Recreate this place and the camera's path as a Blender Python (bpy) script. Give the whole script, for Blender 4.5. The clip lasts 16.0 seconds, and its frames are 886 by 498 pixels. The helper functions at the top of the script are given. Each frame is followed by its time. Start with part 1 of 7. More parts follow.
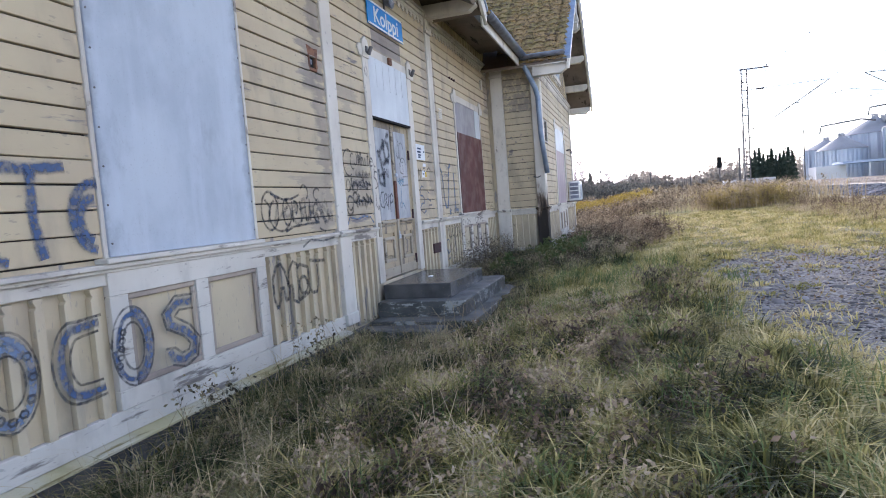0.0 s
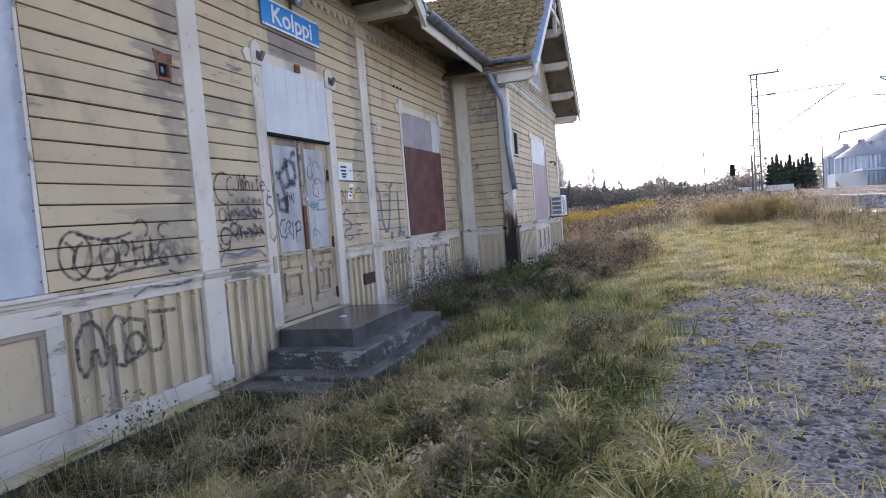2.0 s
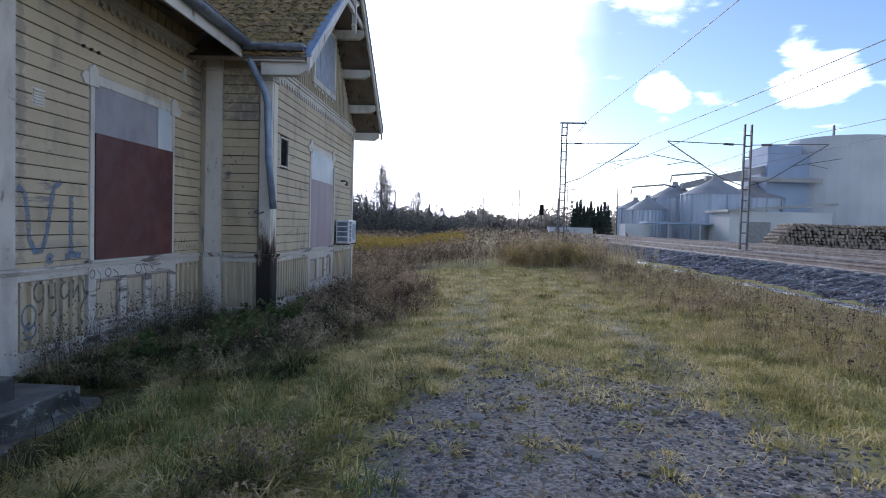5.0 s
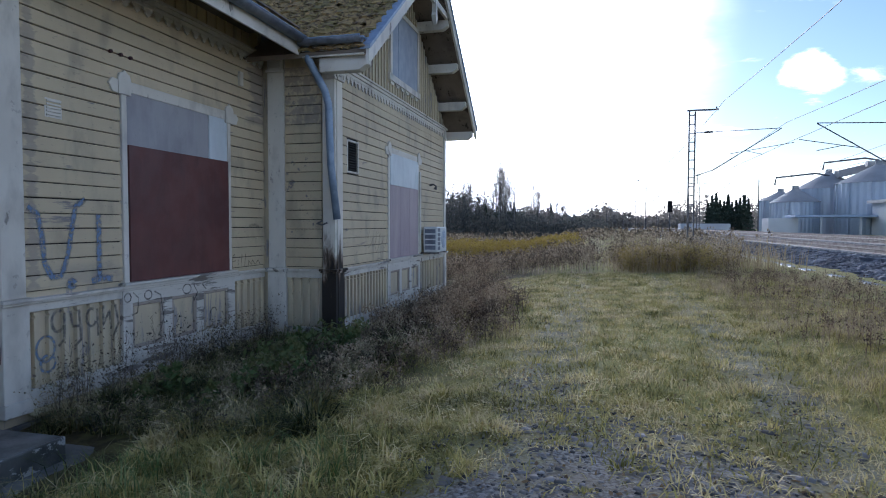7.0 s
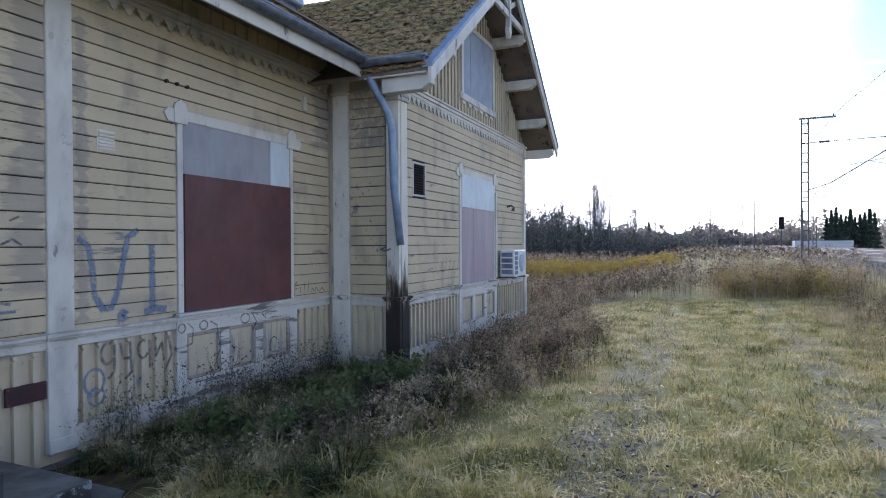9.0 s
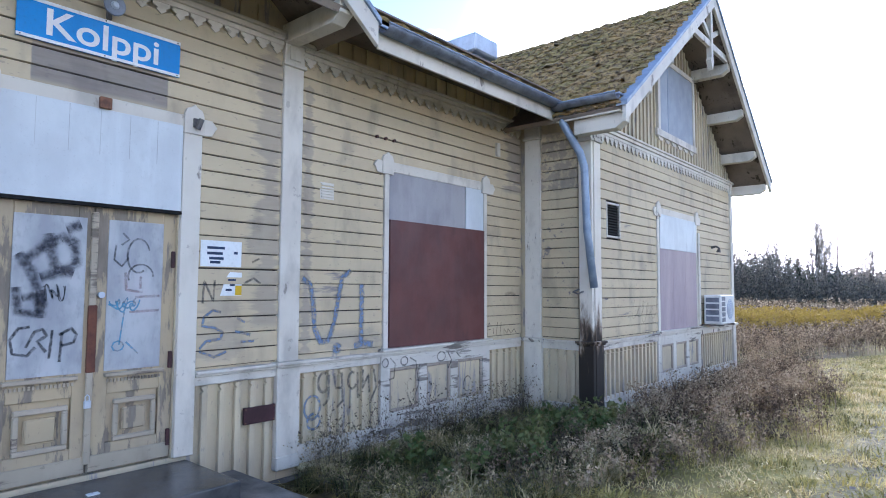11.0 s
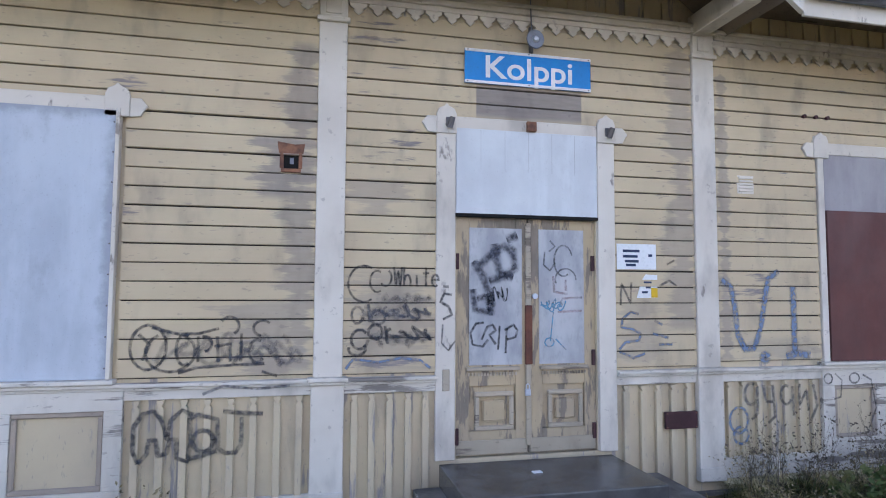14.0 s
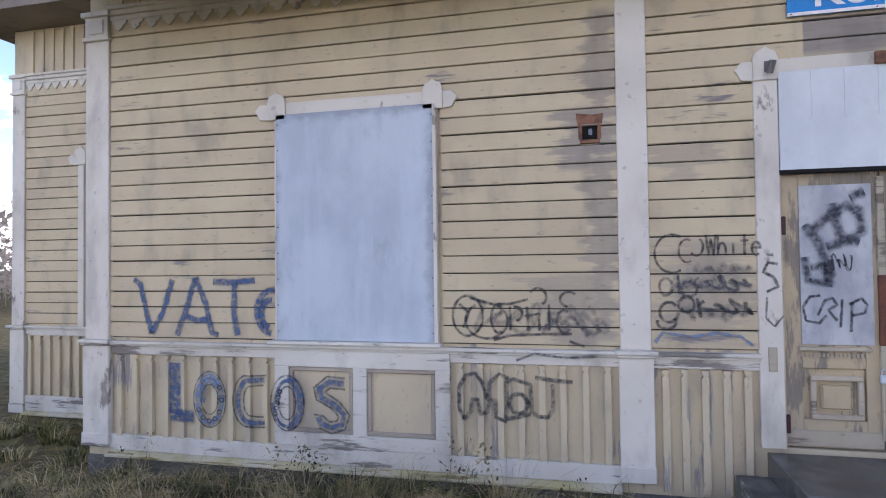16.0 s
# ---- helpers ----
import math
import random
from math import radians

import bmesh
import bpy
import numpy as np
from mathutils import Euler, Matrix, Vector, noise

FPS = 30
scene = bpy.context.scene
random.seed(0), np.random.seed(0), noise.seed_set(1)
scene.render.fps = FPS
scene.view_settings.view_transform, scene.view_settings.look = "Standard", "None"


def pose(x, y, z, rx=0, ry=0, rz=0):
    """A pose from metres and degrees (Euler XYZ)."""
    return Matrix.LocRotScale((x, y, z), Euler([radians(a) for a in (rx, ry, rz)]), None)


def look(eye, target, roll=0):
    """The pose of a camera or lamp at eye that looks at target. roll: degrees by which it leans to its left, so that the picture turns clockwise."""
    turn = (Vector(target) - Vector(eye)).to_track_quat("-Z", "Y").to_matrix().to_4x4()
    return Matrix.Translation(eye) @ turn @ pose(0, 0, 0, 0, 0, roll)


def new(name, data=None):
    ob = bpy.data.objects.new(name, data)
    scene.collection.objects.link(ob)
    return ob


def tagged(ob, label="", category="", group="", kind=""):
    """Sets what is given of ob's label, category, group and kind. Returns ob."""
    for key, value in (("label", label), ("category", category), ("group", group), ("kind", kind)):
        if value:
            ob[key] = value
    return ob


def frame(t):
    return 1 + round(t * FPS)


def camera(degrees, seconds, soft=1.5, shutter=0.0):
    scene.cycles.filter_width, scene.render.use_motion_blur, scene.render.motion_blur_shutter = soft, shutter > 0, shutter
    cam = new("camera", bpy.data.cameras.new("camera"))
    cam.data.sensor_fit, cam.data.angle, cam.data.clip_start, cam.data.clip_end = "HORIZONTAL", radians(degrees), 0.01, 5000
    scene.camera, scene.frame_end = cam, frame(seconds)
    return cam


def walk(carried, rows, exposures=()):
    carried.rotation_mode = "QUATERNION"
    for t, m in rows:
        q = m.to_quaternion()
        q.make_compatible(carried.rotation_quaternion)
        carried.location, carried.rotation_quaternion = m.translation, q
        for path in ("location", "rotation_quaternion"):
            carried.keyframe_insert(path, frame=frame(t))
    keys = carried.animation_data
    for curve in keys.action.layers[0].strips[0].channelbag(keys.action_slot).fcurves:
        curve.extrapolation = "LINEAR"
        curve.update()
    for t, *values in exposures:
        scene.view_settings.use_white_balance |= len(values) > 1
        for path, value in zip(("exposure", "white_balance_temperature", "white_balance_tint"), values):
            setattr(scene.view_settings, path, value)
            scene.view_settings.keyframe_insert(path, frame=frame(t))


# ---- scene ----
cam = camera(72.3, 16.0, 1.0)
PATH = [
    (0, (3.101, 0.583, 1.323), (2.492, 2.482, 1.183), -4.4),
    (0.5, (3.304, 0.946, 1.418), (2.643, 2.828, 1.278), -3.6),
    (1, (3.563, 1.294, 1.432), (2.882, 3.173, 1.366), -1.0),
    (1.5, (3.735, 1.661, 1.481), (2.95, 3.498, 1.38), -1.8),
    (2, (3.891, 2.052, 1.494), (3.233, 3.937, 1.379), -4.4),
    (2.5, (4.1, 2.461, 1.455), (3.426, 4.331, 1.239), -4.5),
    (3, (4.268, 2.853, 1.538), (3.485, 4.689, 1.405), -1.8),
    (3.5, (4.321, 3.23, 1.588), (3.543, 5.068, 1.458), -1.5),
    (4, (4.473, 3.598, 1.63), (3.989, 5.537, 1.567), 1.3),
    (4.5, (4.454, 4.087, 1.65), (4.262, 6.077, 1.61), 1.8),
    (4.7, (4.48, 4.264, 1.664), (4.382, 6.26, 1.588), 1.6),
    (6.8, (4.964, 5.775, 1.784), (4.643, 7.748, 1.719), -0.3),
    (7, (5.032, 5.915, 1.801), (4.533, 7.85, 1.722), 0.1),
    (7.5, (5.078, 6.184, 1.866), (4.41, 8.069, 1.878), -0.4),
    (8, (5.146, 6.431, 1.888), (4.487, 8.319, 1.88), -0.1),
    (8.2, (5.165, 6.518, 1.901), (4.48, 8.397, 1.867), -0.4),
    (10.3, (5.222, 6.584, 1.86), (4.154, 8.272, 1.947), 0.7),
    (10.5, (5.207, 6.583, 1.862), (4.063, 8.22, 1.97), 0.6),
    (11, (5.171, 6.544, 1.869), (3.863, 8.052, 1.997), 0.3),
    (11.5, (5.179, 6.529, 1.879), (3.696, 7.86, 2.047), -0.0),
    (12, (5.18, 6.503, 1.913), (3.592, 7.707, 2.086), 0.1),
    (12.5, (5.173, 6.487, 1.91), (3.507, 7.582, 2.067), -0.2),
    (13, (5.18, 6.477, 1.884), (3.42, 7.414, 2.043), -0.3),
    (13.5, (5.129, 6.433, 1.827), (3.263, 7.132, 1.999), 0.3),
    (14, (5.106, 6.406, 1.848), (3.159, 6.846, 1.984), 0.3),
    (14.5, (5.079, 6.38, 1.851), (3.101, 6.656, 1.942), 0.3),
    (15, (5.067, 6.346, 1.836), (3.07, 6.405, 1.907), 0.2),
    (15.5, (5.078, 6.303, 1.817), (3.089, 6.104, 1.877), 0.0),
    (16, (5.088, 6.245, 1.841), (3.144, 5.778, 1.89), -0.7),
]
# seconds, stops, kelvin, tint: the clip's camera darkens and cools while the bright sky fills the picture
EXPOSURE = [(0, 1.56, 6050, 22), (1.0, 1.5, 6050, 23), (1.5, 1.34, 6050, 24), (2.5, 1.3, 6100, 25), (3.0, 1.66, 6050, 25), (3.5, 1.62, 6000, 25), (4.0, 1.15, 5850, 23), (4.5, 0.4, 5650, 20), (7, 0.33, 5300, 15), (8.2, 0.66, 5350, 16),
            (10.3, 1.26, 5550, 19), (11, 1.62, 5550, 19), (12, 1.8, 5900, 23), (14.5, 1.56, 5950, 24), (16, 1.5, 6200, 27)]
walk(cam, [(t, look(eye, target, roll)) for t, eye, target, roll in PATH], [(t, stops, float(kelvin), float(tint)) for t, stops, kelvin, tint in EXPOSURE])

# ---- sky, sun ----
SUN_AZ, SUN_EL = radians(-14.0), radians(17.0)      # azimuth from +y towards +x
sun_dir = Vector((math.sin(SUN_AZ) * math.cos(SUN_EL), math.cos(SUN_AZ) * math.cos(SUN_EL), math.sin(SUN_EL)))
world = bpy.data.worlds.new("world")
scene.world = world
world.use_nodes = True
wn, wl = world.node_tree.nodes, world.node_tree.links
wn.clear()


def wnode(kind, **values):
    n = wn.new(kind)
    for k, v in values.items():
        n.inputs[k].default_value = v
    return n


def wmath(op, a, b=None):
    n = wn.new("ShaderNodeMath")
    n.operation = op
    for i, v in enumerate((a, b)):
        if v is None:
            continue
        if isinstance(v, (int, float)):
            n.inputs[i].default_value = v
        else:
            wl.new(v, n.inputs[i])
    return n.outputs[0]


sky = wn.new("ShaderNodeTexSky")
sky.sky_type = "NISHITA"
sky.sun_disc = False
sky.sun_elevation, sky.sun_rotation = SUN_EL, SUN_AZ
sky.air_density, sky.dust_density, sky.ozone_density = 1.0, 0.4, 1.8
coord = wn.new("ShaderNodeTexCoord")
sep = wn.new("ShaderNodeSeparateXYZ")
wl.new(coord.outputs["Generated"], sep.inputs[0])
# thin cloud sheet: direction flattened on a plane overhead
height = wmath("MAXIMUM", wmath("ADD", sep.outputs[2], 0.12), 0.03)
comb = wn.new("ShaderNodeCombineXYZ")
wl.new(wmath("DIVIDE", sep.outputs[0], height), comb.inputs[0])
wl.new(wmath("DIVIDE", sep.outputs[1], height), comb.inputs[1])
drift = wn.new("ShaderNodeVectorMath")
drift.operation = "ADD"
drift.inputs[1].default_value = (3.7, 1.9, 0.0)
wl.new(comb.outputs[0], drift.inputs[0])
cloud = wnode("ShaderNodeTexNoise", Scale=1.7, Detail=9.0, Roughness=0.58, Distortion=0.25)
wl.new(drift.outputs[0], cloud.inputs["Vector"])
# haze and cloud thicken towards the sun
dot = wn.new("ShaderNodeVectorMath")
dot.operation = "DOT_PRODUCT"
wl.new(coord.outputs["Generated"], dot.inputs[0])
dot.inputs[1].default_value = sun_dir
near_sun = wn.new("ShaderNodeMapRange")
near_sun.interpolation_type = "SMOOTHSTEP"
near_sun.inputs["From Min"].default_value, near_sun.inputs["From Max"].default_value = 0.905, 0.985
wl.new(dot.outputs["Value"], near_sun.inputs["Value"])
cover = wn.new("ShaderNodeMapRange")
cover.interpolation_type = "SMOOTHSTEP"
cover.inputs["From Min"].default_value, cover.inputs["From Max"].default_value = 0.59, 0.75
# loose cumulus heads: three beside the bright bank, four added out of view
heads = wmath("MULTIPLY", near_sun.outputs[0], 0.12)
for az, el, spread, weight in ((16.3, 11.6, 2.9, 0.2), (28.0, 13.2, 4.6, 0.22), (3.5, 16.5, 6.0, 0.17), (44.0, 24.0, 9.0, 0.2), (72.0, 18.0, 9.0, 0.22), (110.0, 25.0, 12.0, 0.22), (-160.0, 30.0, 16.0, 0.2)):
    a_, e_ = radians(az), radians(el)
    face = wn.new("ShaderNodeVectorMath")
    face.operation = "DOT_PRODUCT"
    wl.new(coord.outputs["Generated"], face.inputs[0])
    face.inputs[1].default_value = (math.sin(a_) * math.cos(e_), math.cos(a_) * math.cos(e_), math.sin(e_))
    puff = wn.new("ShaderNodeMapRange")
    puff.interpolation_type = "SMOOTHSTEP"
    puff.inputs["From Min"].default_value, puff.inputs["From Max"].default_value = math.cos(radians(spread)), 1.0
    wl.new(face.outputs["Value"], puff.inputs["Value"])
    heads = wmath("ADD", heads, wmath("MULTIPLY", puff.outputs[0], weight))
wl.new(wmath("ADD", cloud.outputs["Fac"], heads), cover.inputs["Value"])
low = wn.new("ShaderNodeMapRange")      # the sheet closes towards the horizon
low.inputs["From Min"].default_value, low.inputs["From Max"].default_value = 0.10, 0.0
low.inputs["To Min"].default_value, low.inputs["To Max"].default_value = 0.0, 0.75
wl.new(sep.outputs[2], low.inputs["Value"])
veil = wn.new("ShaderNodeMapRange")      # the bright bank is uneven
veil.inputs["From Min"].default_value, veil.inputs["From Max"].default_value = 0.36, 0.58
veil.inputs["To Min"].default_value, veil.inputs["To Max"].default_value = 0.25, 1.3
wl.new(cloud.outputs["Fac"], veil.inputs["Value"])
amount = wmath("MINIMUM", wmath("ADD", wmath("ADD", cover.outputs[0], low.outputs[0]), wmath("MULTIPLY", near_sun.outputs[0], veil.outputs[0])), 1.0)
SKY, CLOUD = 0.12, 2.5
scaled = wn.new("ShaderNodeVectorMath")
scaled.operation = "SCALE"
scaled.inputs["Scale"].default_value = SKY
wl.new(sky.outputs[0], scaled.inputs[0])
white = wn.new("ShaderNodeVectorMath")
white.operation = "SCALE"
white.inputs[0].default_value = (1.0, 0.985, 0.97)
wl.new(wmath("ADD", wmath("MULTIPLY", near_sun.outputs[0], 1.6), CLOUD), white.inputs["Scale"])
mixed = wn.new("ShaderNodeMix")
mixed.data_type = "RGBA"
wl.new(amount, mixed.inputs["Factor"])
wl.new(scaled.outputs[0], mixed.inputs["A"])
wl.new(white.outputs[0], mixed.inputs["B"])
bg = wn.new("ShaderNodeBackground")
wl.new(mixed.outputs["Result"], bg.inputs["Color"])
out = wn.new("ShaderNodeOutputWorld")
wl.new(bg.outputs[0], out.inputs[0])

lamp = bpy.data.lights.new("sun", "SUN")
lamp.energy, lamp.angle, lamp.color = 1.5, radians(10), (1.0, 0.93, 0.82)
new("sun", lamp).matrix_world = look(sun_dir * 200, (0, 0, 0))


# ---- materials ----
class Nodes:
    """Short hand for building one material."""

    def __init__(self, name):
        self.mat = bpy.data.materials.new(name)
        self.mat.use_nodes = True
        self.n, self.l = self.mat.node_tree.nodes, self.mat.node_tree.links
        self.bsdf = self.n["Principled BSDF"]
        self.pos = self.n.new("ShaderNodeNewGeometry").outputs["Position"]

    def put(self, sock, v):
        if isinstance(v, bpy.types.NodeSocket):
            self.l.new(v, sock)
        elif isinstance(v, tuple) and len(v) == 3 and sock.type == "RGBA":
            sock.default_value = (*v, 1)
        else:
            sock.default_value = v

    def noise(self, scale, detail=4.0, stretch=(1, 1, 1), rough=0.55, vector=None):
        m = self.n.new("ShaderNodeMapping")
        m.inputs["Scale"].default_value = stretch
        self.l.new(vector or self.pos, m.inputs["Vector"])
        t = self.n.new("ShaderNodeTexNoise")
        t.inputs["Scale"].default_value, t.inputs["Detail"].default_value, t.inputs["Roughness"].default_value = scale, detail, rough
        self.l.new(m.outputs[0], t.inputs["Vector"])
        return t.outputs["Fac"]

    def ramp(self, v, lo, hi, a=0.0, b=1.0):
        r = self.n.new("ShaderNodeMapRange")
        r.interpolation_type = "SMOOTHSTEP"
        for k, x in (("From Min", lo), ("From Max", hi), ("To Min", a), ("To Max", b)):
            r.inputs[k].default_value = x
        self.l.new(v, r.inputs["Value"])
        return r.outputs[0]

    def mix(self, fac, a, b, blend="MIX"):
        m = self.n.new("ShaderNodeMix")
        m.data_type, m.blend_type = "RGBA", blend
        for k, v in (("Factor", fac), ("A", a), ("B", b)):
            sock = [s for s in m.inputs if s.name == k and s.type == ("VALUE" if k == "Factor" else "RGBA")][0]
            self.put(sock, v)
        return [s for s in m.outputs if s.type == "RGBA"][0]

    def calc(self, op, a, b=0.0):
        m = self.n.new("ShaderNodeMath")
        m.operation = op
        self.put(m.inputs[0], a)
        self.put(m.inputs[1], b)
        return m.outputs[0]

    def split(self):
        s = self.n.new("ShaderNodeSeparateXYZ")
        self.l.new(self.pos, s.inputs[0])
        return s.outputs

    def random(self, island=False):
        if island:
            return self.n.new("ShaderNodeNewGeometry").outputs["Random Per Island"]
        return self.n.new("ShaderNodeObjectInfo").outputs["Random"]

    def bump(self, h, strength=0.3, distance=0.01):
        b = self.n.new("ShaderNodeBump")
        b.inputs["Strength"].default_value, b.inputs["Distance"].default_value = strength, distance
        self.l.new(h, b.inputs["Height"])
        self.l.new(b.outputs[0], self.bsdf.inputs["Normal"])

    def done(self, color, rough=0.7, metal=0.0, spec=0.3):
        self.put(self.bsdf.inputs["Base Color"], color)
        self.put(self.bsdf.inputs["Roughness"], rough)
        self.bsdf.inputs["Metallic"].default_value = metal
        self.bsdf.inputs["Specular IOR Level"].default_value = spec
        return self.mat


def painted_wood(name, paint, dark, wood, wear=0.62, stretch=(1, 0.12, 1), spread=0.1, rough=0.62, stains=(), chip=0.4):
    """Old paint on boards: faded patches, peeled spots down to grey wood, grime; stains: (y, half width, z from, z to, raggedness, strength) bands of bare wood."""
    k = Nodes(name)
    fade = k.noise(1.3, 5)
    c = k.mix(k.ramp(fade, 0.35, 0.7), paint, dark)
    r = k.random()
    c = k.mix(k.calc("MULTIPLY", k.ramp(r, 0, 1), spread * 3), c, dark)
    peel = k.noise(9, 8, stretch, 0.65)
    patch = k.noise(0.9, 3)
    mask = k.ramp(k.calc("ADD", peel, k.calc("MULTIPLY", k.calc("SUBTRACT", patch, 0.5), 0.5)), wear, wear + 0.07)
    if stains:
        x, y, z = k.split()
        for yc, half, z0, z1, torn, depth in stains:
            ring = k.calc("ABSOLUTE", k.calc("SUBTRACT", y, yc))
            band = k.ramp(k.calc("ADD", ring, k.calc("MULTIPLY", k.calc("SUBTRACT", peel, 0.5), half * torn)), half, half * (0.5 if torn > 1 else 0.97))
            upright = k.calc("MULTIPLY", k.ramp(z, z0 - 0.04, z0 + 0.04), k.ramp(z, z1 + 0.04, z1 - 0.04))
            mask = k.calc("MAXIMUM", mask, k.calc("MULTIPLY", k.calc("MULTIPLY", band, upright), depth))
    grain = k.noise(34, 4, stretch)
    bare = k.mix(grain, wood, tuple(v * 0.5 for v in wood))
    c = k.mix(mask, c, bare)
    chips = k.ramp(k.noise(30, 6, tuple(0.35 if s < 1 else 1 for s in stretch), 0.6), 0.625, 0.67, 0, chip)
    c = k.mix(chips, c, tuple(v * 0.6 for v in wood))
    dirt = k.ramp(k.noise(3.1, 7, (1, 1, 0.45)), 0.5, 0.72, 0, 0.38)
    c = k.mix(dirt, c, tuple(v * 0.45 for v in wood))
    k.bump(k.calc("SUBTRACT", k.calc("MULTIPLY", grain, 0.4), mask), 0.35, 0.004)
    return k.done(c, k.ramp(mask, 0, 1, rough, 0.85))


def plain(name, a, b, scale=6.0, rough=0.6, metal=0.0, bump=0.15, spec=0.3, fine=40.0, stretch=(1, 1, 1)):
    """Two-tone surface with a coarse and a fine scale of variation."""
    k = Nodes(name)
    c = k.mix(k.ramp(k.noise(scale, 6, stretch), 0.35, 0.68), a, b)
    f = k.noise(fine, 4, stretch)
    c = k.mix(k.ramp(f, 0.5, 0.8, 0, 0.3), c, tuple(v * 0.5 for v in b))
    k.bump(f, bump, 0.006)
    return k.done(c, rough, metal, spec)


def leafy(name, colors, rough=0.6, through_light=0.25):
    """Blades, leaves and twigs: each island takes its own tint."""
    k = Nodes(name)
    r = k.n.new("ShaderNodeValToRGB")
    r.color_ramp.interpolation = "LINEAR"
    while len(r.color_ramp.elements) < len(colors):
        r.color_ramp.elements.new(0.5)
    for i, c in enumerate(colors):
        e = r.color_ramp.elements[i]
        e.position, e.color = i / max(1, len(colors) - 1), (*c, 1)
    clump = k.noise(2.3, 5)
    fac = k.calc("ADD", k.calc("MULTIPLY", k.random(True), 0.5), k.ramp(clump, 0.36, 0.64, -0.15, 0.65))
    k.l.new(fac, r.inputs[0])
    k.done(r.outputs[0], rough, 0, 0.2)
    if through_light:
        tr = k.n.new("ShaderNodeBsdfTranslucent")
        k.l.new(r.outputs[0], tr.inputs[0])
        mx = k.n.new("ShaderNodeMixShader")
        mx.inputs[0].default_value = through_light
        k.l.new(k.bsdf.outputs[0], mx.inputs[1])
        k.l.new(tr.outputs[0], mx.inputs[2])
        k.l.new(mx.outputs[0], k.n["Material Output"].inputs[0])
    return k.mat


def spray(name, color, cover=0.5, soft=0.75):
    """Faded spray paint or marker: thin film with gaps, thinning towards the stroke's edges."""
    k = Nodes(name)
    k.done(color, 0.6)
    gap = k.ramp(k.noise(22, 6), 0.36, 0.7, cover, cover * 0.4)
    uv = k.n.new("ShaderNodeSeparateXYZ")
    k.l.new(k.n.new("ShaderNodeUVMap").outputs[0], uv.inputs[0])
    off = k.calc("ABSOLUTE", k.calc("SUBTRACT", uv.outputs[1], 0.5))
    rim = k.calc("ADD", off, k.calc("MULTIPLY", k.calc("SUBTRACT", k.noise(70, 3), 0.5), 0.25))
    gap = k.calc("MULTIPLY", gap, k.ramp(rim, 0.5, 0.5 - 0.45 * soft))
    clear = k.n.new("ShaderNodeBsdfTransparent")
    mx = k.n.new("ShaderNodeMixShader")
    k.l.new(gap, mx.inputs[0])
    k.l.new(clear.outputs[0], mx.inputs[1])
    k.l.new(k.bsdf.outputs[0], mx.inputs[2])
    k.l.new(mx.outputs[0], k.n["Material Output"].inputs[0])
    return k.mat


GREYWOOD = (0.31, 0.275, 0.265)
M_SIDING = painted_wood("ochre_siding", (0.555, 0.462, 0.308), (0.48, 0.39, 0.262), GREYWOOD, 0.65, spread=0.16,
                        stains=((6.36, 0.15, 1.2, 3.9, 5.0, 0.55), (9.88, 0.17, 1.5, 4.3, 5.0, 0.45), (8.35, 0.51, 3.38, 3.67, 0.02, 0.85), (10.33, 0.07, 1.2, 4.0, 5.0, 0.5), (6.98, 0.26, 2.46, 2.78, 4.0, 0.4),
                                (6.2, 0.26, 2.6, 3.1, 5.0, 0.7), (7.1, 0.4, 1.18, 2.0, 5.0, 0.35), (6.15, 0.35, 1.16, 1.75, 5.0, 0.45), (9.4, 0.2, 1.2, 1.75, 5.0, 0.3), (11.0, 0.5, 1.16, 1.4, 5.0, 0.35), (14.1, 0.25, 3.3, 4.2, 4.0, 0.6)))
M_BATTEN = painted_wood("ochre_vertical_boards", (0.56, 0.475, 0.325), (0.47, 0.395, 0.285), (0.40, 0.37, 0.36), 0.60, (1, 1, 0.12))
M_WHITE = painted_wood("white_trim_paint", (0.66, 0.62, 0.55), (0.57, 0.525, 0.46), (0.36, 0.32, 0.285), 0.645, (1, 0.6, 0.3))
M_SKIRT = painted_wood("peeling_white_skirting", (0.63, 0.60, 0.545), (0.53, 0.495, 0.44), (0.28, 0.25, 0.225), 0.57)


def soaked_paint():
    k = Nodes("water_soaked_corner_paint")
    x, y, z = k.split()
    c = k.mix(k.ramp(k.noise(1.3, 5), 0.35, 0.7), (0.72, 0.67, 0.59), (0.62, 0.56, 0.48))
    torn = k.calc("ADD", z, k.calc("MULTIPLY", k.calc("SUBTRACT", k.noise(5, 7, (1.6, 1.6, 0.35), 0.65), 0.5), 2.4))
    c = k.mix(k.ramp(torn, 1.75, 1.15), c, (0.16, 0.11, 0.075))
    c = k.mix(k.ramp(torn, 1.4, 0.95), c, (0.03, 0.024, 0.02))
    k.bump(k.noise(30, 5, (1, 1, 0.2)), 0.4, 0.005)
    return k.done(c, 0.8)


M_SOAKED = soaked_paint()
M_LEDGE = painted_wood("mossy_ledge", (0.58, 0.53, 0.42), (0.48, 0.42, 0.2), (0.32, 0.26, 0.12), 0.55)
M_MOULD = painted_wood("bare_moulding", (0.40, 0.34, 0.28), (0.30, 0.25, 0.21), (0.2, 0.17, 0.15), 0.62)
M_DOOR = painted_wood("flaking_door_paint", (0.46, 0.365, 0.23), (0.38, 0.31, 0.22), (0.30, 0.255, 0.205), 0.50, (1, 1, 0.2))
M_DOORGREY = painted_wood("worn_grey_door_rail", (0.44, 0.38, 0.295), (0.35, 0.30, 0.23), (0.24, 0.20, 0.165), 0.56)
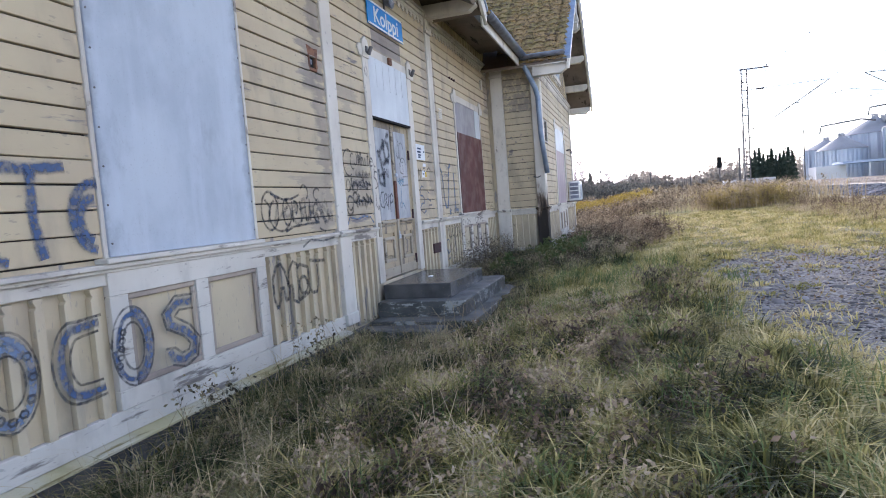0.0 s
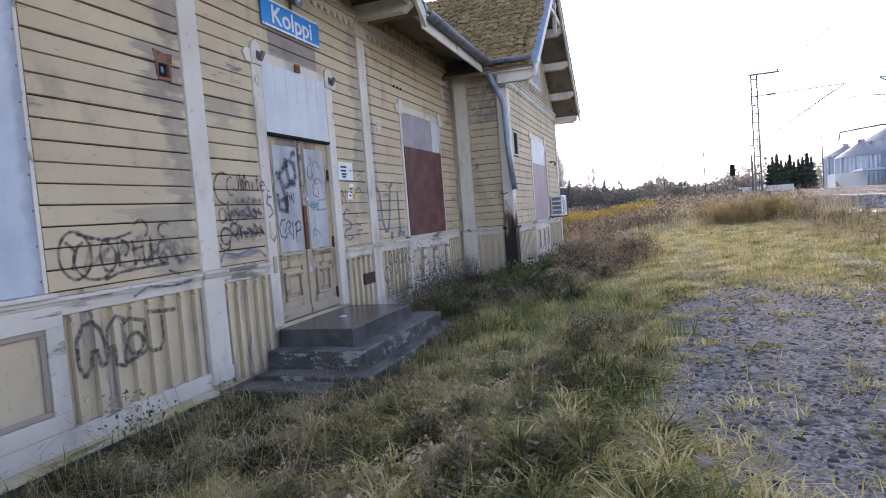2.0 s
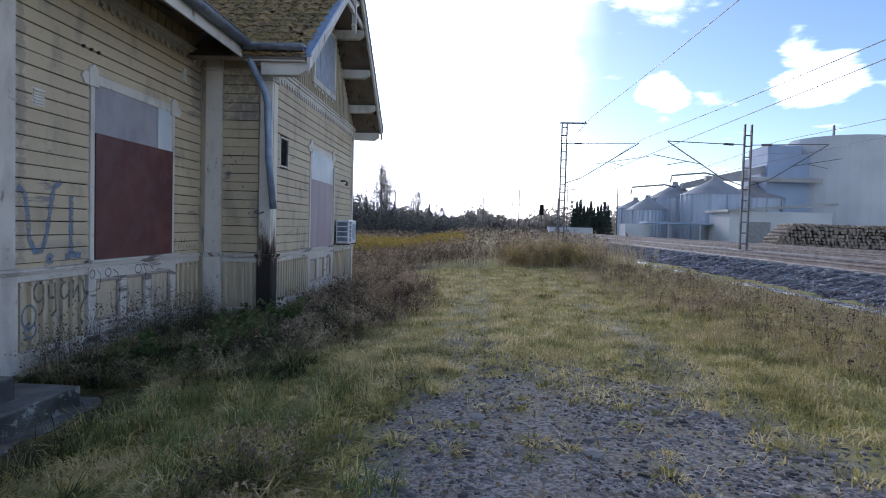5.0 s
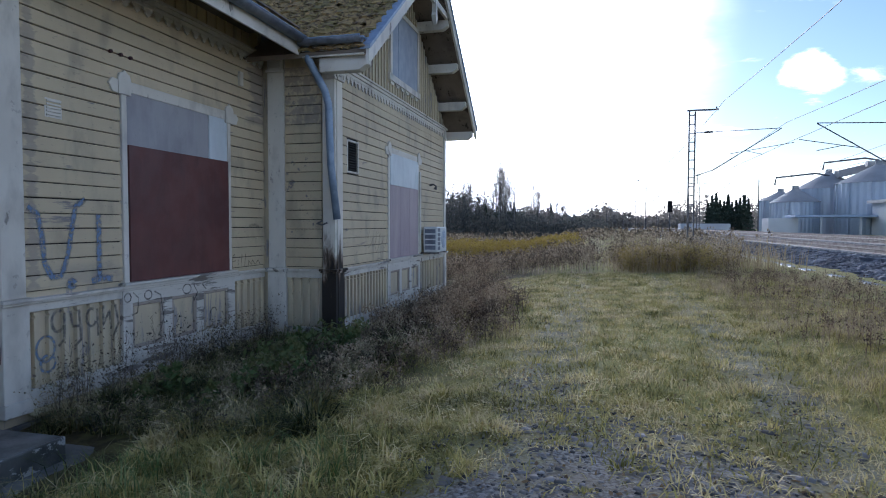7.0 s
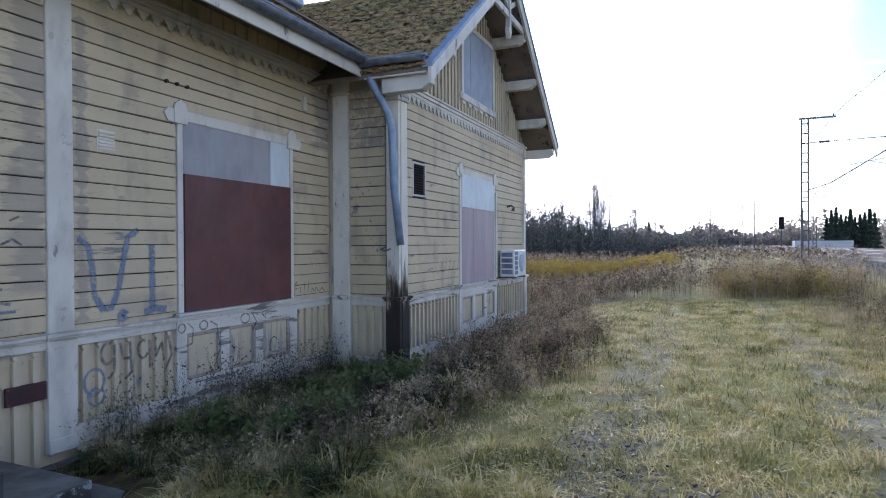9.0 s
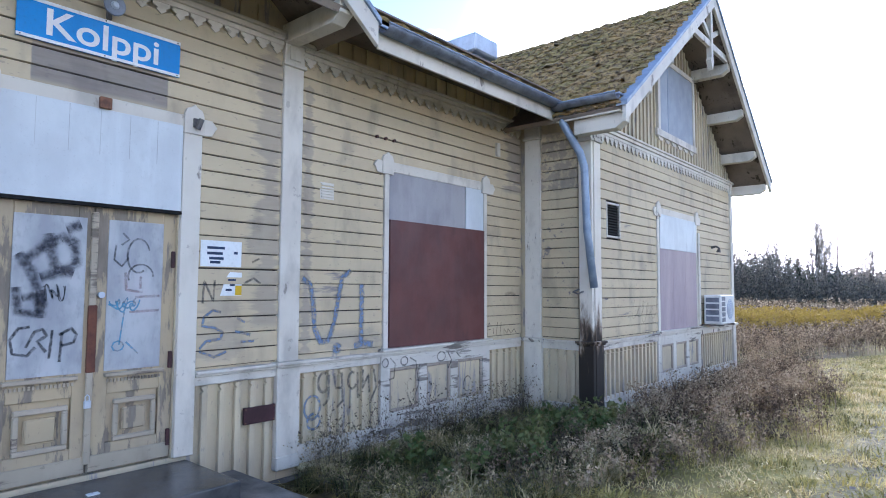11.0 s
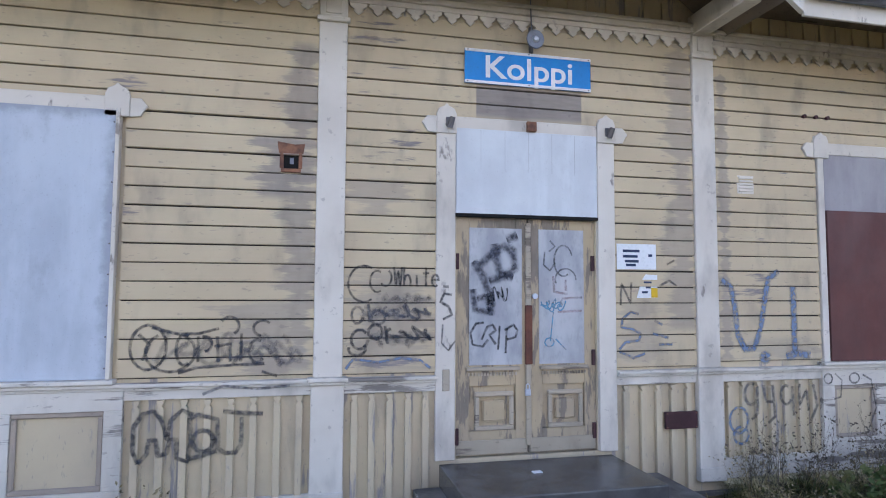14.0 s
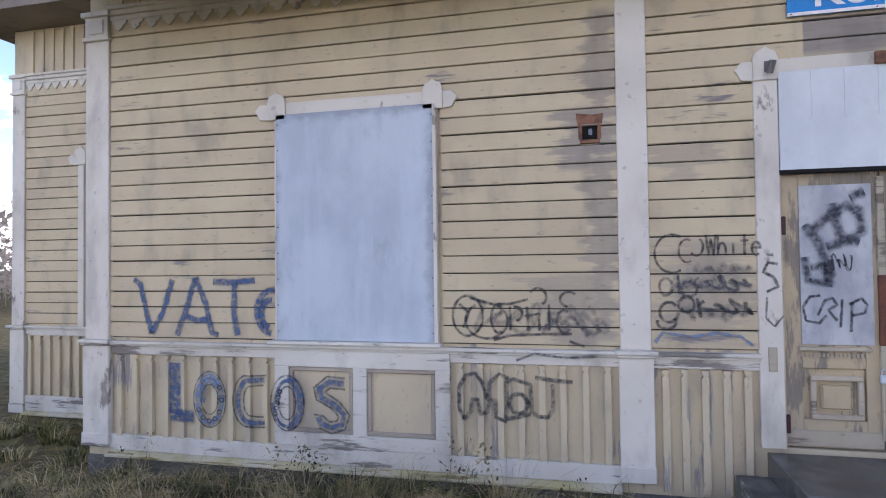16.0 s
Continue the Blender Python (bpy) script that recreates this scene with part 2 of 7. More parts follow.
M_RAWDOOR = plain("bare_fir_strip", (0.16, 0.06, 0.035), (0.10, 0.04, 0.03), 5, 0.7)
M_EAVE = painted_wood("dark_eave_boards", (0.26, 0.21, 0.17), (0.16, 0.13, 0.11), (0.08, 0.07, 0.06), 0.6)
def weathered_sheet(name, a, b, grime, edges=()):
    """Painted sheet with cloudy fading, rain streaks and fine grime; edges: (y0, y1, z0, z1) of a sheet that is dirty round its rim."""
    k = Nodes(name)
    c = k.mix(k.ramp(k.noise(1.7, 6, (1, 1, 0.7), 0.6), 0.36, 0.64), a, b)
    c = k.mix(k.ramp(k.noise(5.5, 6, (1, 1, 0.12), 0.6), 0.46, 0.74, 0, 0.5), c, tuple(min(1, v * 1.12) for v in a))
    c = k.mix(k.ramp(k.noise(3.6, 8, (1, 1, 0.5), 0.68), 0.54, 0.74, 0, 0.45), c, grime)
    c = k.mix(k.ramp(k.noise(60, 3), 0.62, 0.7, 0, 0.25), c, grime)
    if edges:
        y0, y1, z0, z1 = edges
        x, y, z = k.split()
        torn = k.calc("MULTIPLY", k.calc("SUBTRACT", k.noise(6, 7, (1, 1, 1), 0.65), 0.5), 0.22)
        rim = k.calc("MINIMUM", k.calc("SUBTRACT", y1, y), k.calc("SUBTRACT", z1, z))
        rim = k.calc("MINIMUM", rim, k.calc("SUBTRACT", y, y0 - 0.03))
        c = k.mix(k.ramp(k.calc("ADD", rim, torn), 0.10, 0.0, 0, 0.75), c, grime)
    k.bump(k.noise(25, 4, (1, 1, 0.3)), 0.06, 0.006)
    return k.done(c, k.ramp(k.noise(4, 4), 0.35, 0.65, 0.36, 0.6), 0, 0.35)


M_GREYSHEET = weathered_sheet("grey_blue_sheet", (0.46, 0.51, 0.575), (0.375, 0.42, 0.485), (0.24, 0.26, 0.31), (3.47, 4.965, 1.16, 3.225))
M_GREYSHEET2 = weathered_sheet("pale_grey_sheet", (0.60, 0.635, 0.66), (0.52, 0.55, 0.58), (0.36, 0.37, 0.40))
M_DULLSHEET = weathered_sheet("dull_grey_sheet", (0.34, 0.325, 0.335), (0.27, 0.255, 0.275), (0.20, 0.19, 0.20))
M_RED = weathered_sheet("oxide_red_board", (0.125, 0.045, 0.04), (0.092, 0.036, 0.035), (0.065, 0.03, 0.032))
M_MAUVE = plain("mauve_board", (0.42, 0.34, 0.35), (0.35, 0.28, 0.30), 3, 0.6, 0, 0.1, 0.3, 30, (1, 1, 0.2))
M_DARKPLATE = plain("dark_brown_plate", (0.06, 0.025, 0.03), (0.045, 0.02, 0.022), 5, 0.6)
M_RUST = plain("rusty_plate", (0.25, 0.12, 0.07), (0.12, 0.06, 0.045), 14, 0.8)
M_BLACK = plain("black_void", (0.012, 0.011, 0.011), (0.008, 0.008, 0.008), 9, 0.9)
# paints shade into the gaps between boards; also colours the louvre slats
M_NEARBLACK = plain("near_black", (0.03, 0.027, 0.025), (0.02, 0.018, 0.017), 9, 0.9)
M_PIPE = plain("blue_grey_metal", (0.27, 0.33, 0.42), (0.20, 0.25, 0.33), 7, 0.42, 0.25, 0.05)
M_GUTTER = plain("gutter_steel", (0.22, 0.24, 0.29), (0.13, 0.14, 0.17), 6, 0.45, 0.4)
M_ZINC = plain("zinc_cap", (0.55, 0.60, 0.68), (0.45, 0.50, 0.58), 4, 0.45, 0.3)
def lichen_concrete():
    k = Nodes("lichened_concrete")
    c = k.mix(k.ramp(k.noise(3.2, 6), 0.35, 0.68), (0.10, 0.10, 0.095), (0.035, 0.037, 0.035))
    c = k.mix(k.ramp(k.noise(4.5, 9, (1, 1, 1.6), 0.75), 0.545, 0.575, 0, 0.85), c, (0.38, 0.39, 0.37))
    c = k.mix(k.ramp(k.noise(2.1, 5), 0.58, 0.68, 0, 0.6), c, (0.07, 0.085, 0.035))
    k.bump(k.noise(45, 6), 0.35, 0.006)
    return k.done(c, k.ramp(k.noise(1.8, 4), 0.4, 0.6, 0.3, 0.6), 0, 0.5)


M_CONCRETE = lichen_concrete()
M_DOORSHEET = plain("smeared_door_sheet", (0.46, 0.475, 0.49), (0.31, 0.32, 0.35), 4.2, 0.55, 0, 0.1, 0.3, 30, (1, 1, 0.5))
# step tops: light from the sky is put into this paler grey
M_TREAD = plain("skylit_tread", (0.19, 0.187, 0.18), (0.075, 0.074, 0.071), 3.4, 0.6, 0, 0.4, 0.4, 45)
M_WETSTEP = plain("damp_dark_step", (0.10, 0.10, 0.10), (0.05, 0.05, 0.052), 2.6, 0.22, 0, 0.3, 0.4, 50)
M_FOUND = plain("foundation_stone", (0.15, 0.145, 0.14), (0.085, 0.082, 0.08), 2.3, 0.9, 0, 0.5)
M_AC = plain("white_ac_shell", (0.70, 0.71, 0.70), (0.62, 0.63, 0.62), 5, 0.4)
M_SIGN = plain("sign_blue", (0.0, 0.225, 0.62), (0.0, 0.20, 0.56), 4, 0.35)
M_SIGNWHITE = plain("sign_white", (0.75, 0.76, 0.77), (0.68, 0.69, 0.7), 8, 0.4)
M_PAPER = plain("paper_notice", (0.74, 0.76, 0.78), (0.68, 0.70, 0.72), 5, 0.7)
M_YELLOW = plain("yellow_print", (0.65, 0.42, 0.02), (0.6, 0.38, 0.02), 5, 0.7)
M_INK = plain("marker_ink", (0.03, 0.05, 0.11), (0.02, 0.04, 0.08), 5, 0.7)
M_STEEL = plain("mast_steel", (0.16, 0.15, 0.15), (0.10, 0.09, 0.09), 3, 0.6, 0.4)
M_RAIL = plain("rail_steel", (0.26, 0.22, 0.20), (0.17, 0.13, 0.11), 3, 0.6, 0.3)
M_SLEEPER = plain("concrete_sleeper", (0.30, 0.29, 0.28), (0.24, 0.23, 0.22), 3, 0.9)
M_SILO = plain("silo_sheet", (0.46, 0.50, 0.56), (0.38, 0.42, 0.49), 0.15, 0.45, 0.3, 0.05, 0.3, 2.0, (1, 1, 0.2))
M_SILOROOF = plain("silo_roof", (0.40, 0.38, 0.37), (0.32, 0.31, 0.30), 0.3, 0.6, 0.2)
M_RENDER = plain("pale_plant_wall", (0.58, 0.58, 0.58), (0.50, 0.50, 0.51), 0.2, 0.8)
M_BLUESIDE = plain("blue_grey_cladding", (0.36, 0.42, 0.54), (0.31, 0.37, 0.48), 0.2, 0.7)
M_LOG = plain("log_ends", (0.34, 0.28, 0.22), (0.16, 0.12, 0.10), 3, 0.9)
M_BARK = plain("bark", (0.10, 0.08, 0.065), (0.055, 0.045, 0.04), 6, 0.95)
M_BIRCH = plain("birch_bark", (0.42, 0.40, 0.37), (0.14, 0.12, 0.11), 4, 0.9, 0, 0.2, 0.2, 20, (1, 1, 3))
# tints for the woods, made paler so that the colour carries distance haze
M_TWIG = leafy("bare_twigs", [(0.26, 0.23, 0.205), (0.34, 0.30, 0.26), (0.42, 0.37, 0.32)], 0.9, 0.55)
M_NEEDLE = leafy("spruce_needles", [(0.04, 0.055, 0.046), (0.06, 0.08, 0.062), (0.085, 0.105, 0.075)], 0.8, 0.25)
M_WOODS = leafy("leafless_underwood", [(0.08, 0.08, 0.075), (0.13, 0.125, 0.11), (0.19, 0.175, 0.145), (0.27, 0.24, 0.195)], 0.8, 0.25)
M_SHRUB = leafy("hazed_shrub", [(0.25, 0.22, 0.195), (0.33, 0.29, 0.25), (0.38, 0.33, 0.26)], 0.8, 0.6)
M_GRASS = leafy("short_grass", [(0.20, 0.185, 0.055), (0.45, 0.385, 0.12), (0.66, 0.54, 0.21), (0.80, 0.66, 0.36)])
M_TALL = leafy("tall_grass", [(0.09, 0.095, 0.028), (0.22, 0.20, 0.06), (0.42, 0.34, 0.13), (0.62, 0.50, 0.27)])
M_GREEN = leafy("green_tuft", [(0.11, 0.16, 0.05), (0.19, 0.24, 0.075), (0.32, 0.33, 0.13)])
M_STRAW = leafy("dry_straw", [(0.30, 0.22, 0.12), (0.43, 0.33, 0.18), (0.55, 0.44, 0.28)])
M_WEED = leafy("dead_weeds", [(0.06, 0.045, 0.032), (0.20, 0.15, 0.10), (0.40, 0.30, 0.195), (0.60, 0.48, 0.33)], 0.8, 0.15)
M_VINE = leafy("dark_vine", [(0.07, 0.06, 0.05), (0.13, 0.10, 0.08), (0.16, 0.14, 0.10)], 0.8, 0.1)
M_GOLD = leafy("yellow_goldenrod", [(0.30, 0.21, 0.06), (0.44, 0.32, 0.06), (0.36, 0.25, 0.09)])
# darker grass and weed tints for the hollow, with its shade partly in colour
M_HOLLOW = leafy("dark_hollow_grass", [(0.022, 0.03, 0.012), (0.10, 0.108, 0.036), (0.27, 0.24, 0.10), (0.58, 0.48, 0.28)])
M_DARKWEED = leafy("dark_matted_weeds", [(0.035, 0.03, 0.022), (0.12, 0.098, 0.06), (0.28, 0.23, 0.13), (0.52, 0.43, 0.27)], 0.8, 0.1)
M_SCRUB = leafy("yellowing_scrub", [(0.22, 0.17, 0.06), (0.38, 0.29, 0.09), (0.48, 0.35, 0.14)])
M_LITTER = leafy("fallen_leaves", [(0.20, 0.13, 0.08), (0.32, 0.21, 0.11), (0.45, 0.32, 0.16)], 0.8, 0.1)
M_LEAF = leafy("green_leaves", [(0.08, 0.12, 0.04), (0.14, 0.16, 0.06), (0.2, 0.19, 0.08)])
S_BLACK, S_BLUE, S_GREY = spray("black_spray", (0.045, 0.048, 0.06), 0.82), spray("blue_spray", (0.055, 0.10, 0.21), 0.9), spray("grey_spray", (0.085, 0.09, 0.115), 0.72)
S_HAZE, S_HAZEDARK = spray("grey_spray_haze", (0.12, 0.12, 0.14), 0.42, 1.0), spray("dark_spray_haze", (0.045, 0.05, 0.075), 0.8, 1.0)
S_CYAN, S_PINK, S_PALE = spray("cyan_marker", (0.10, 0.32, 0.5), 0.8), spray("pink_marker", (0.5, 0.2, 0.22), 0.45), spray("pale_blue_spray", (0.16, 0.23, 0.36), 0.78)


def ground_material():
    k = Nodes("grass_soil_and_gravel")
    x, y, z = k.split()
    n1, n2, n3 = k.noise(0.55, 5), k.noise(4.5, 6), k.noise(38, 5)
    soil = k.mix(k.ramp(n2, 0.35, 0.65), (0.30, 0.245, 0.095), (0.45, 0.36, 0.165))
    soil = k.mix(k.ramp(n1, 0.4, 0.62, 0, 0.75), soil, (0.29, 0.28, 0.085))
    # brown soil darkened towards the wall: shade between tufts put into the colour
    tuft_shade = k.calc("MULTIPLY", k.ramp(x, 4.0, 2.6), k.ramp(n2, 0.3, 0.6, 0.5, 0.95))
    soil = k.mix(tuft_shade, soil, (0.055, 0.044, 0.026))
    stone = k.mix(k.ramp(n3, 0.4, 0.62), (0.17, 0.15, 0.13), (0.38, 0.35, 0.32))
    edge = k.calc("MULTIPLY", k.calc("SUBTRACT", n2, 0.5), 1.3)
    # the loose gravel patch and two wheel tracks
    dx = k.calc("DIVIDE", k.calc("SUBTRACT", x, 5.35), 1.75)
    dy = k.calc("DIVIDE", k.calc("SUBTRACT", y, 7.0), 3.4)
    r = k.calc("ADD", k.calc("MULTIPLY", dx, dx), k.calc("MULTIPLY", dy, dy))
    gravel = k.ramp(k.calc("ADD", r, edge), 1.15, 0.6)
    for xc, half in ((4.55, 0.42), (6.5, 0.36)):
        d = k.calc("ABSOLUTE", k.calc("SUBTRACT", x, xc))
        rut = k.ramp(k.calc("ADD", d, k.calc("MULTIPLY", edge, 0.5)), half + 0.15, half * 0.4)
        gravel = k.calc("MAXIMUM", gravel, k.calc("MULTIPLY", rut, k.calc("MULTIPLY", k.ramp(y, 7, 9), k.ramp(y, 24, 11, 0.2, 0.6))))
    stone = k.mix(k.ramp(k.noise(2.6, 6), 0.42, 0.62, 0, 0.65), stone, (0.27, 0.225, 0.15))
    c = k.mix(gravel, soil, stone)
    shade = k.ramp(k.noise(17, 6), 0.48, 0.78, 0, 0.45)
    c = k.mix(shade, c, (0.11, 0.085, 0.055))
    k.bump(k.calc("ADD", n3, k.calc("MULTIPLY", n2, 0.8)), 0.4, 0.02)
    return k.done(c, 0.95, 0, 0.1)


def roof_material():
    k = Nodes("mossy_roof")
    c = k.mix(k.ramp(k.noise(2.2, 6), 0.38, 0.62), (0.38, 0.26, 0.125), (0.28, 0.225, 0.095))
    c = k.mix(k.ramp(k.noise(13, 5), 0.46, 0.64), c, (0.12, 0.086, 0.064))
    c = k.mix(k.calc("MULTIPLY", k.random(), 0.35), c, (0.42, 0.29, 0.12))
    k.bump(k.noise(45, 5), 0.8, 0.02)
    return k.done(c, 0.95, 0, 0.1)


def ballast_material():
    k = Nodes("ballast")
    c = k.mix(k.ramp(k.noise(14, 5), 0.4, 0.6), (0.06, 0.062, 0.072), (0.16, 0.16, 0.172))
    c = k.mix(k.ramp(k.noise(1.5, 4), 0.45, 0.7, 0, 0.4), c, (0.15, 0.11, 0.09))
    k.bump(k.noise(14, 5), 1.0, 0.05)
    return k.done(c, 0.95, 0, 0.1)


M_GROUND, M_ROOF, M_BALLAST = ground_material(), roof_material(), ballast_material()


# ---- building blocks ----
def frame_of(ox, oy, oz, u, v, d):
    """A wall's own axes: u along it, v up, d out of it."""
    m = Matrix((u, v, d)).transposed().to_4x4()
    m.translation = (ox, oy, oz)
    return m


MAIN = frame_of(0, 0, 0, (0, 1, 0), (0, 0, 1), (1, 0, 0))
WING = frame_of(1.18, 0, 0, (0, 1, 0), (0, 0, 1), (1, 0, 0))
SIDE = frame_of(0, 14.3, 0, (1, 0, 0), (0, 0, 1), (0, -1, 0))
BACK = frame_of(-2.0, 0, -0.1, (0, 1, 0), (0, 0, 1), (1, 0, 0))


def boxes(*list_of, bevel=0.0):
    """A bmesh of boxes (a0, a1, b0, b1, c0, c1), edges bevelled."""
    bm = bmesh.new()
    for a0, a1, b0, b1, c0, c1 in list_of:
        g = bmesh.ops.create_cube(bm, size=1)
        bmesh.ops.scale(bm, vec=(a1 - a0, b1 - b0, c1 - c0), verts=g["verts"])
        bmesh.ops.translate(bm, vec=((a0 + a1) / 2, (b0 + b1) / 2, (c0 + c1) / 2), verts=g["verts"])
    if bevel:
        bmesh.ops.bevel(bm, geom=bm.edges[:], offset=bevel, segments=1, affect="EDGES", profile=0.5)
    return bm


def prism(points, depth0, depth1, bevel=0.0):
    """A flat outline in u, v given thickness along d."""
    bm = bmesh.new()
    f = bm.faces.new([bm.verts.new((u, v, depth0)) for u, v in points])
    g = bmesh.ops.extrude_face_region(bm, geom=[f])
    bmesh.ops.translate(bm, vec=(0, 0, depth1 - depth0), verts=[e for e in g["geom"] if isinstance(e, bmesh.types.BMVert)])
    bmesh.ops.recalc_face_normals(bm, faces=bm.faces[:])
    if bevel:
        bmesh.ops.bevel(bm, geom=bm.edges[:], offset=bevel, segments=1, affect="EDGES", profile=0.5)
    return bm


def tube(points, radius, sides=8, caps=True):
    """A round tube through points."""
    bm = bmesh.new()
    rings = []
    pts = [Vector(p) for p in points]
    for i, p in enumerate(pts):
        way = (pts[min(i + 1, len(pts) - 1)] - pts[max(i - 1, 0)]).normalized()
        a = way.orthogonal().normalized() if i == 0 else (a - way * a.dot(way)).normalized()
        b = way.cross(a)
        r = radius[i] if isinstance(radius, (list, tuple)) else radius
        rings.append([bm.verts.new(p + (a * math.cos(q) + b * math.sin(q)) * r) for q in [2 * math.pi * s / sides for s in range(sides)]])
    for r0, r1 in zip(rings, rings[1:]):
        for s in range(sides):
            bm.faces.new((r0[s], r0[(s + 1) % sides], r1[(s + 1) % sides], r1[s]))
    if caps:
        bm.faces.new(rings[0][::-1])
        bm.faces.new(rings[-1])
    bmesh.ops.recalc_face_normals(bm, faces=bm.faces[:])
    return bm


def merge(*many):
    bm = bmesh.new()
    for one in many:
        me = bpy.data.meshes.new("part")
        one.to_mesh(me)
        bm.from_mesh(me)
        bpy.data.meshes.remove(me)
        one.free()
    return bm


def mesh_of(name, bm, material, at=None, smooth=False):
    if at is not None:
        bm.transform(at)
        if at.determinant() < 0:
            bmesh.ops.reverse_faces(bm, faces=bm.faces[:])
    me = bpy.data.meshes.new(name)
    bm.to_mesh(me)
    bm.free()
    me.materials.append(material)
    if smooth:
        me.shade_smooth()
    return me


def under(ob, parent):
    ob.parent = parent
    ob.matrix_parent_inverse = parent.matrix_basis.inverted()
    return ob


def part(name, bm, material, parent, label="", at=None, smooth=False):
    ob = under(new(name, mesh_of(name, bm, material, at, smooth)), parent)
    return tagged(ob, label) if label else ob


def solid(name, bm, material, label, category, kind="", at=None, group="", smooth=False):
    return tagged(new(name, mesh_of(name, bm, material, at, smooth)), label, category, group, kind)


def thing(name, base, label, category, kind="", group=""):
    ob = new(name)
    ob.location = base
    ob.matrix_basis = Matrix.Translation(base)
    ob.empty_display_size = 0.1
    return tagged(ob, label, category, group, kind)


def big_mesh(name, verts, tris, material):
    """Many small triangles from arrays."""
    me = bpy.data.meshes.new(name)
    me.vertices.add(len(verts))
    me.vertices.foreach_set("co", np.ascontiguousarray(verts, dtype=np.float32).ravel())
    me.loops.add(len(tris) * 3)
    me.loops.foreach_set("vertex_index", np.ascontiguousarray(tris, dtype=np.int32).ravel())
    me.polygons.add(len(tris))
    me.polygons.foreach_set("loop_start", np.arange(0, len(tris) * 3, 3, dtype=np.int32))
    me.update(calc_edges=True)
    me.materials.append(material)
    return new(name, me)


# ---- ground ----
def level(x, y):
    """Height of the ground: a hollow along the wall, higher on the yard, rising gently along the walk."""
    t = np.clip((x - 0.3) / 4.0, 0, 1)
    s = t * t * (3 - 2 * t)
    along = np.clip(0.02 * (y - 6), -0.12, 0.12) - 0.02 * np.clip(y - 16, 0, 8) * (1 - s)
    hollow = 0.13 * np.exp(-((x - 1.0) ** 2 / 0.7 + (y - 6.9) ** 2 / 0.9))
    return -0.1 - hollow + 0.36 * s + along + 0.06 * np.clip((x - 4.3) / 5, 0, 1)


def rough_level(x, y):
    bumps = 0.03 * np.sin(x * 2.1 + 1.3 * np.sin(y * 1.7)) * np.sin(y * 2.6 + 0.7) + 0.02 * np.sin(x * 5.3 + y * 3.1) * np.sin(y * 6.1 - x)
    calm = np.clip((np.abs(x - 5.2) - 1.2) / 2, 0.25, 1)
    fade = np.clip(1.6 - (np.abs(x - 5) + np.abs(y - 10)) / 40, 0, 1)
    return level(x, y) + bumps * calm * fade


xs = np.concatenate([[-900, -400, -150, -60, -25, -12, -6, -3], np.arange(-1.5, 12, 0.14), [12.5, 13.5, 16, 20, 26, 40, 80, 200, 500, 900]])
ys = np.concatenate([[-900, -300, -100, -40, -20, -10, -6], np.arange(-4, 26, 0.14), np.arange(26, 50, 0.8), [60, 80, 120, 200, 400, 900]])
gx, gy = np.meshgrid(xs, ys, indexing="ij")
gz = rough_level(gx, gy)
idx = np.arange(gx.size).reshape(gx.shape)
a, b, c, d = idx[:-1, :-1].ravel(), idx[1:, :-1].ravel(), idx[1:, 1:].ravel(), idx[:-1, 1:].ravel()
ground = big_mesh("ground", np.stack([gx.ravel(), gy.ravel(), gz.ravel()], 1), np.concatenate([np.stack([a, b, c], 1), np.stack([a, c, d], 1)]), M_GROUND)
ground.data.shade_smooth()
tagged(ground, "uneven yard of yellowing grass, bare soil and loose gravel", "ground", kind="structure")


# ---- wall shells ----
def shell(name, u0, u1, v0, v1, holes, at, material, label, thick=0.2, top=None):
    """A wall slab with openings cut right through; top: a function of u for a sloped upper edge is left to the gables."""
    us = sorted({u0, u1, *[h[0] for h in holes], *[h[1] for h in holes]})
    vs = sorted({v0, v1, *[h[2] for h in holes], *[h[3] for h in holes]})
    cells = []
    for a0, a1 in zip(us, us[1:]):
        for b0, b1 in zip(vs, vs[1:]):
            if not any(h[0] <= a0 and a1 <= h[1] and h[2] <= b0 and b1 <= h[3] for h in holes):
                cells.append((a0, a1, b0, b1, -thick, 0))
    bm = boxes(*cells)
    bmesh.ops.remove_doubles(bm, verts=bm.verts[:], dist=0.0005)
    return solid(name, bm, material, label, "wall", "structure", at)


H_WIN1, H_DOOR, H_WIN2 = (3.5, 4.93, 1.2, 3.2), (7.68, 8.99, 0.42, 3.3), (11.52, 13.3, 1.2, 3.25)
H_DOOR2, H_VENT, H_GWIN = (16.75, 18.5, 1.15, 3.1), (14.78, 15.14, 2.67, 3.09), (16.9, 18.35, 4.65, 5.85)
wall_main = shell("wall_main", 1.38, 14.3, 0.0, 4.9, [H_WIN1, H_DOOR, H_WIN2, (6.21, 6.33, 2.85, 2.97)], MAIN, M_BATTEN, "timber wall of an old station clad in ochre weatherboards")
wall_wing = shell("wall_wing", 14.3, 20.94, 0.18, 4.2, [H_DOOR2, H_VENT], WING, M_BATTEN, "timber gable wall of the projecting wing in ochre boards")
wall_side = shell("wall_side", -0.2, 1.0, 0.18, 4.5, [], SIDE, M_BATTEN, "short return wall between the main front and the wing")
wall_back = shell("wall_back", -1.85, 1.38, 0.0, 5.4, [(-0.6, 0.5, 1.2, 3.45)], BACK, M_BATTEN, "set-back ochre board wall at the end of the station")
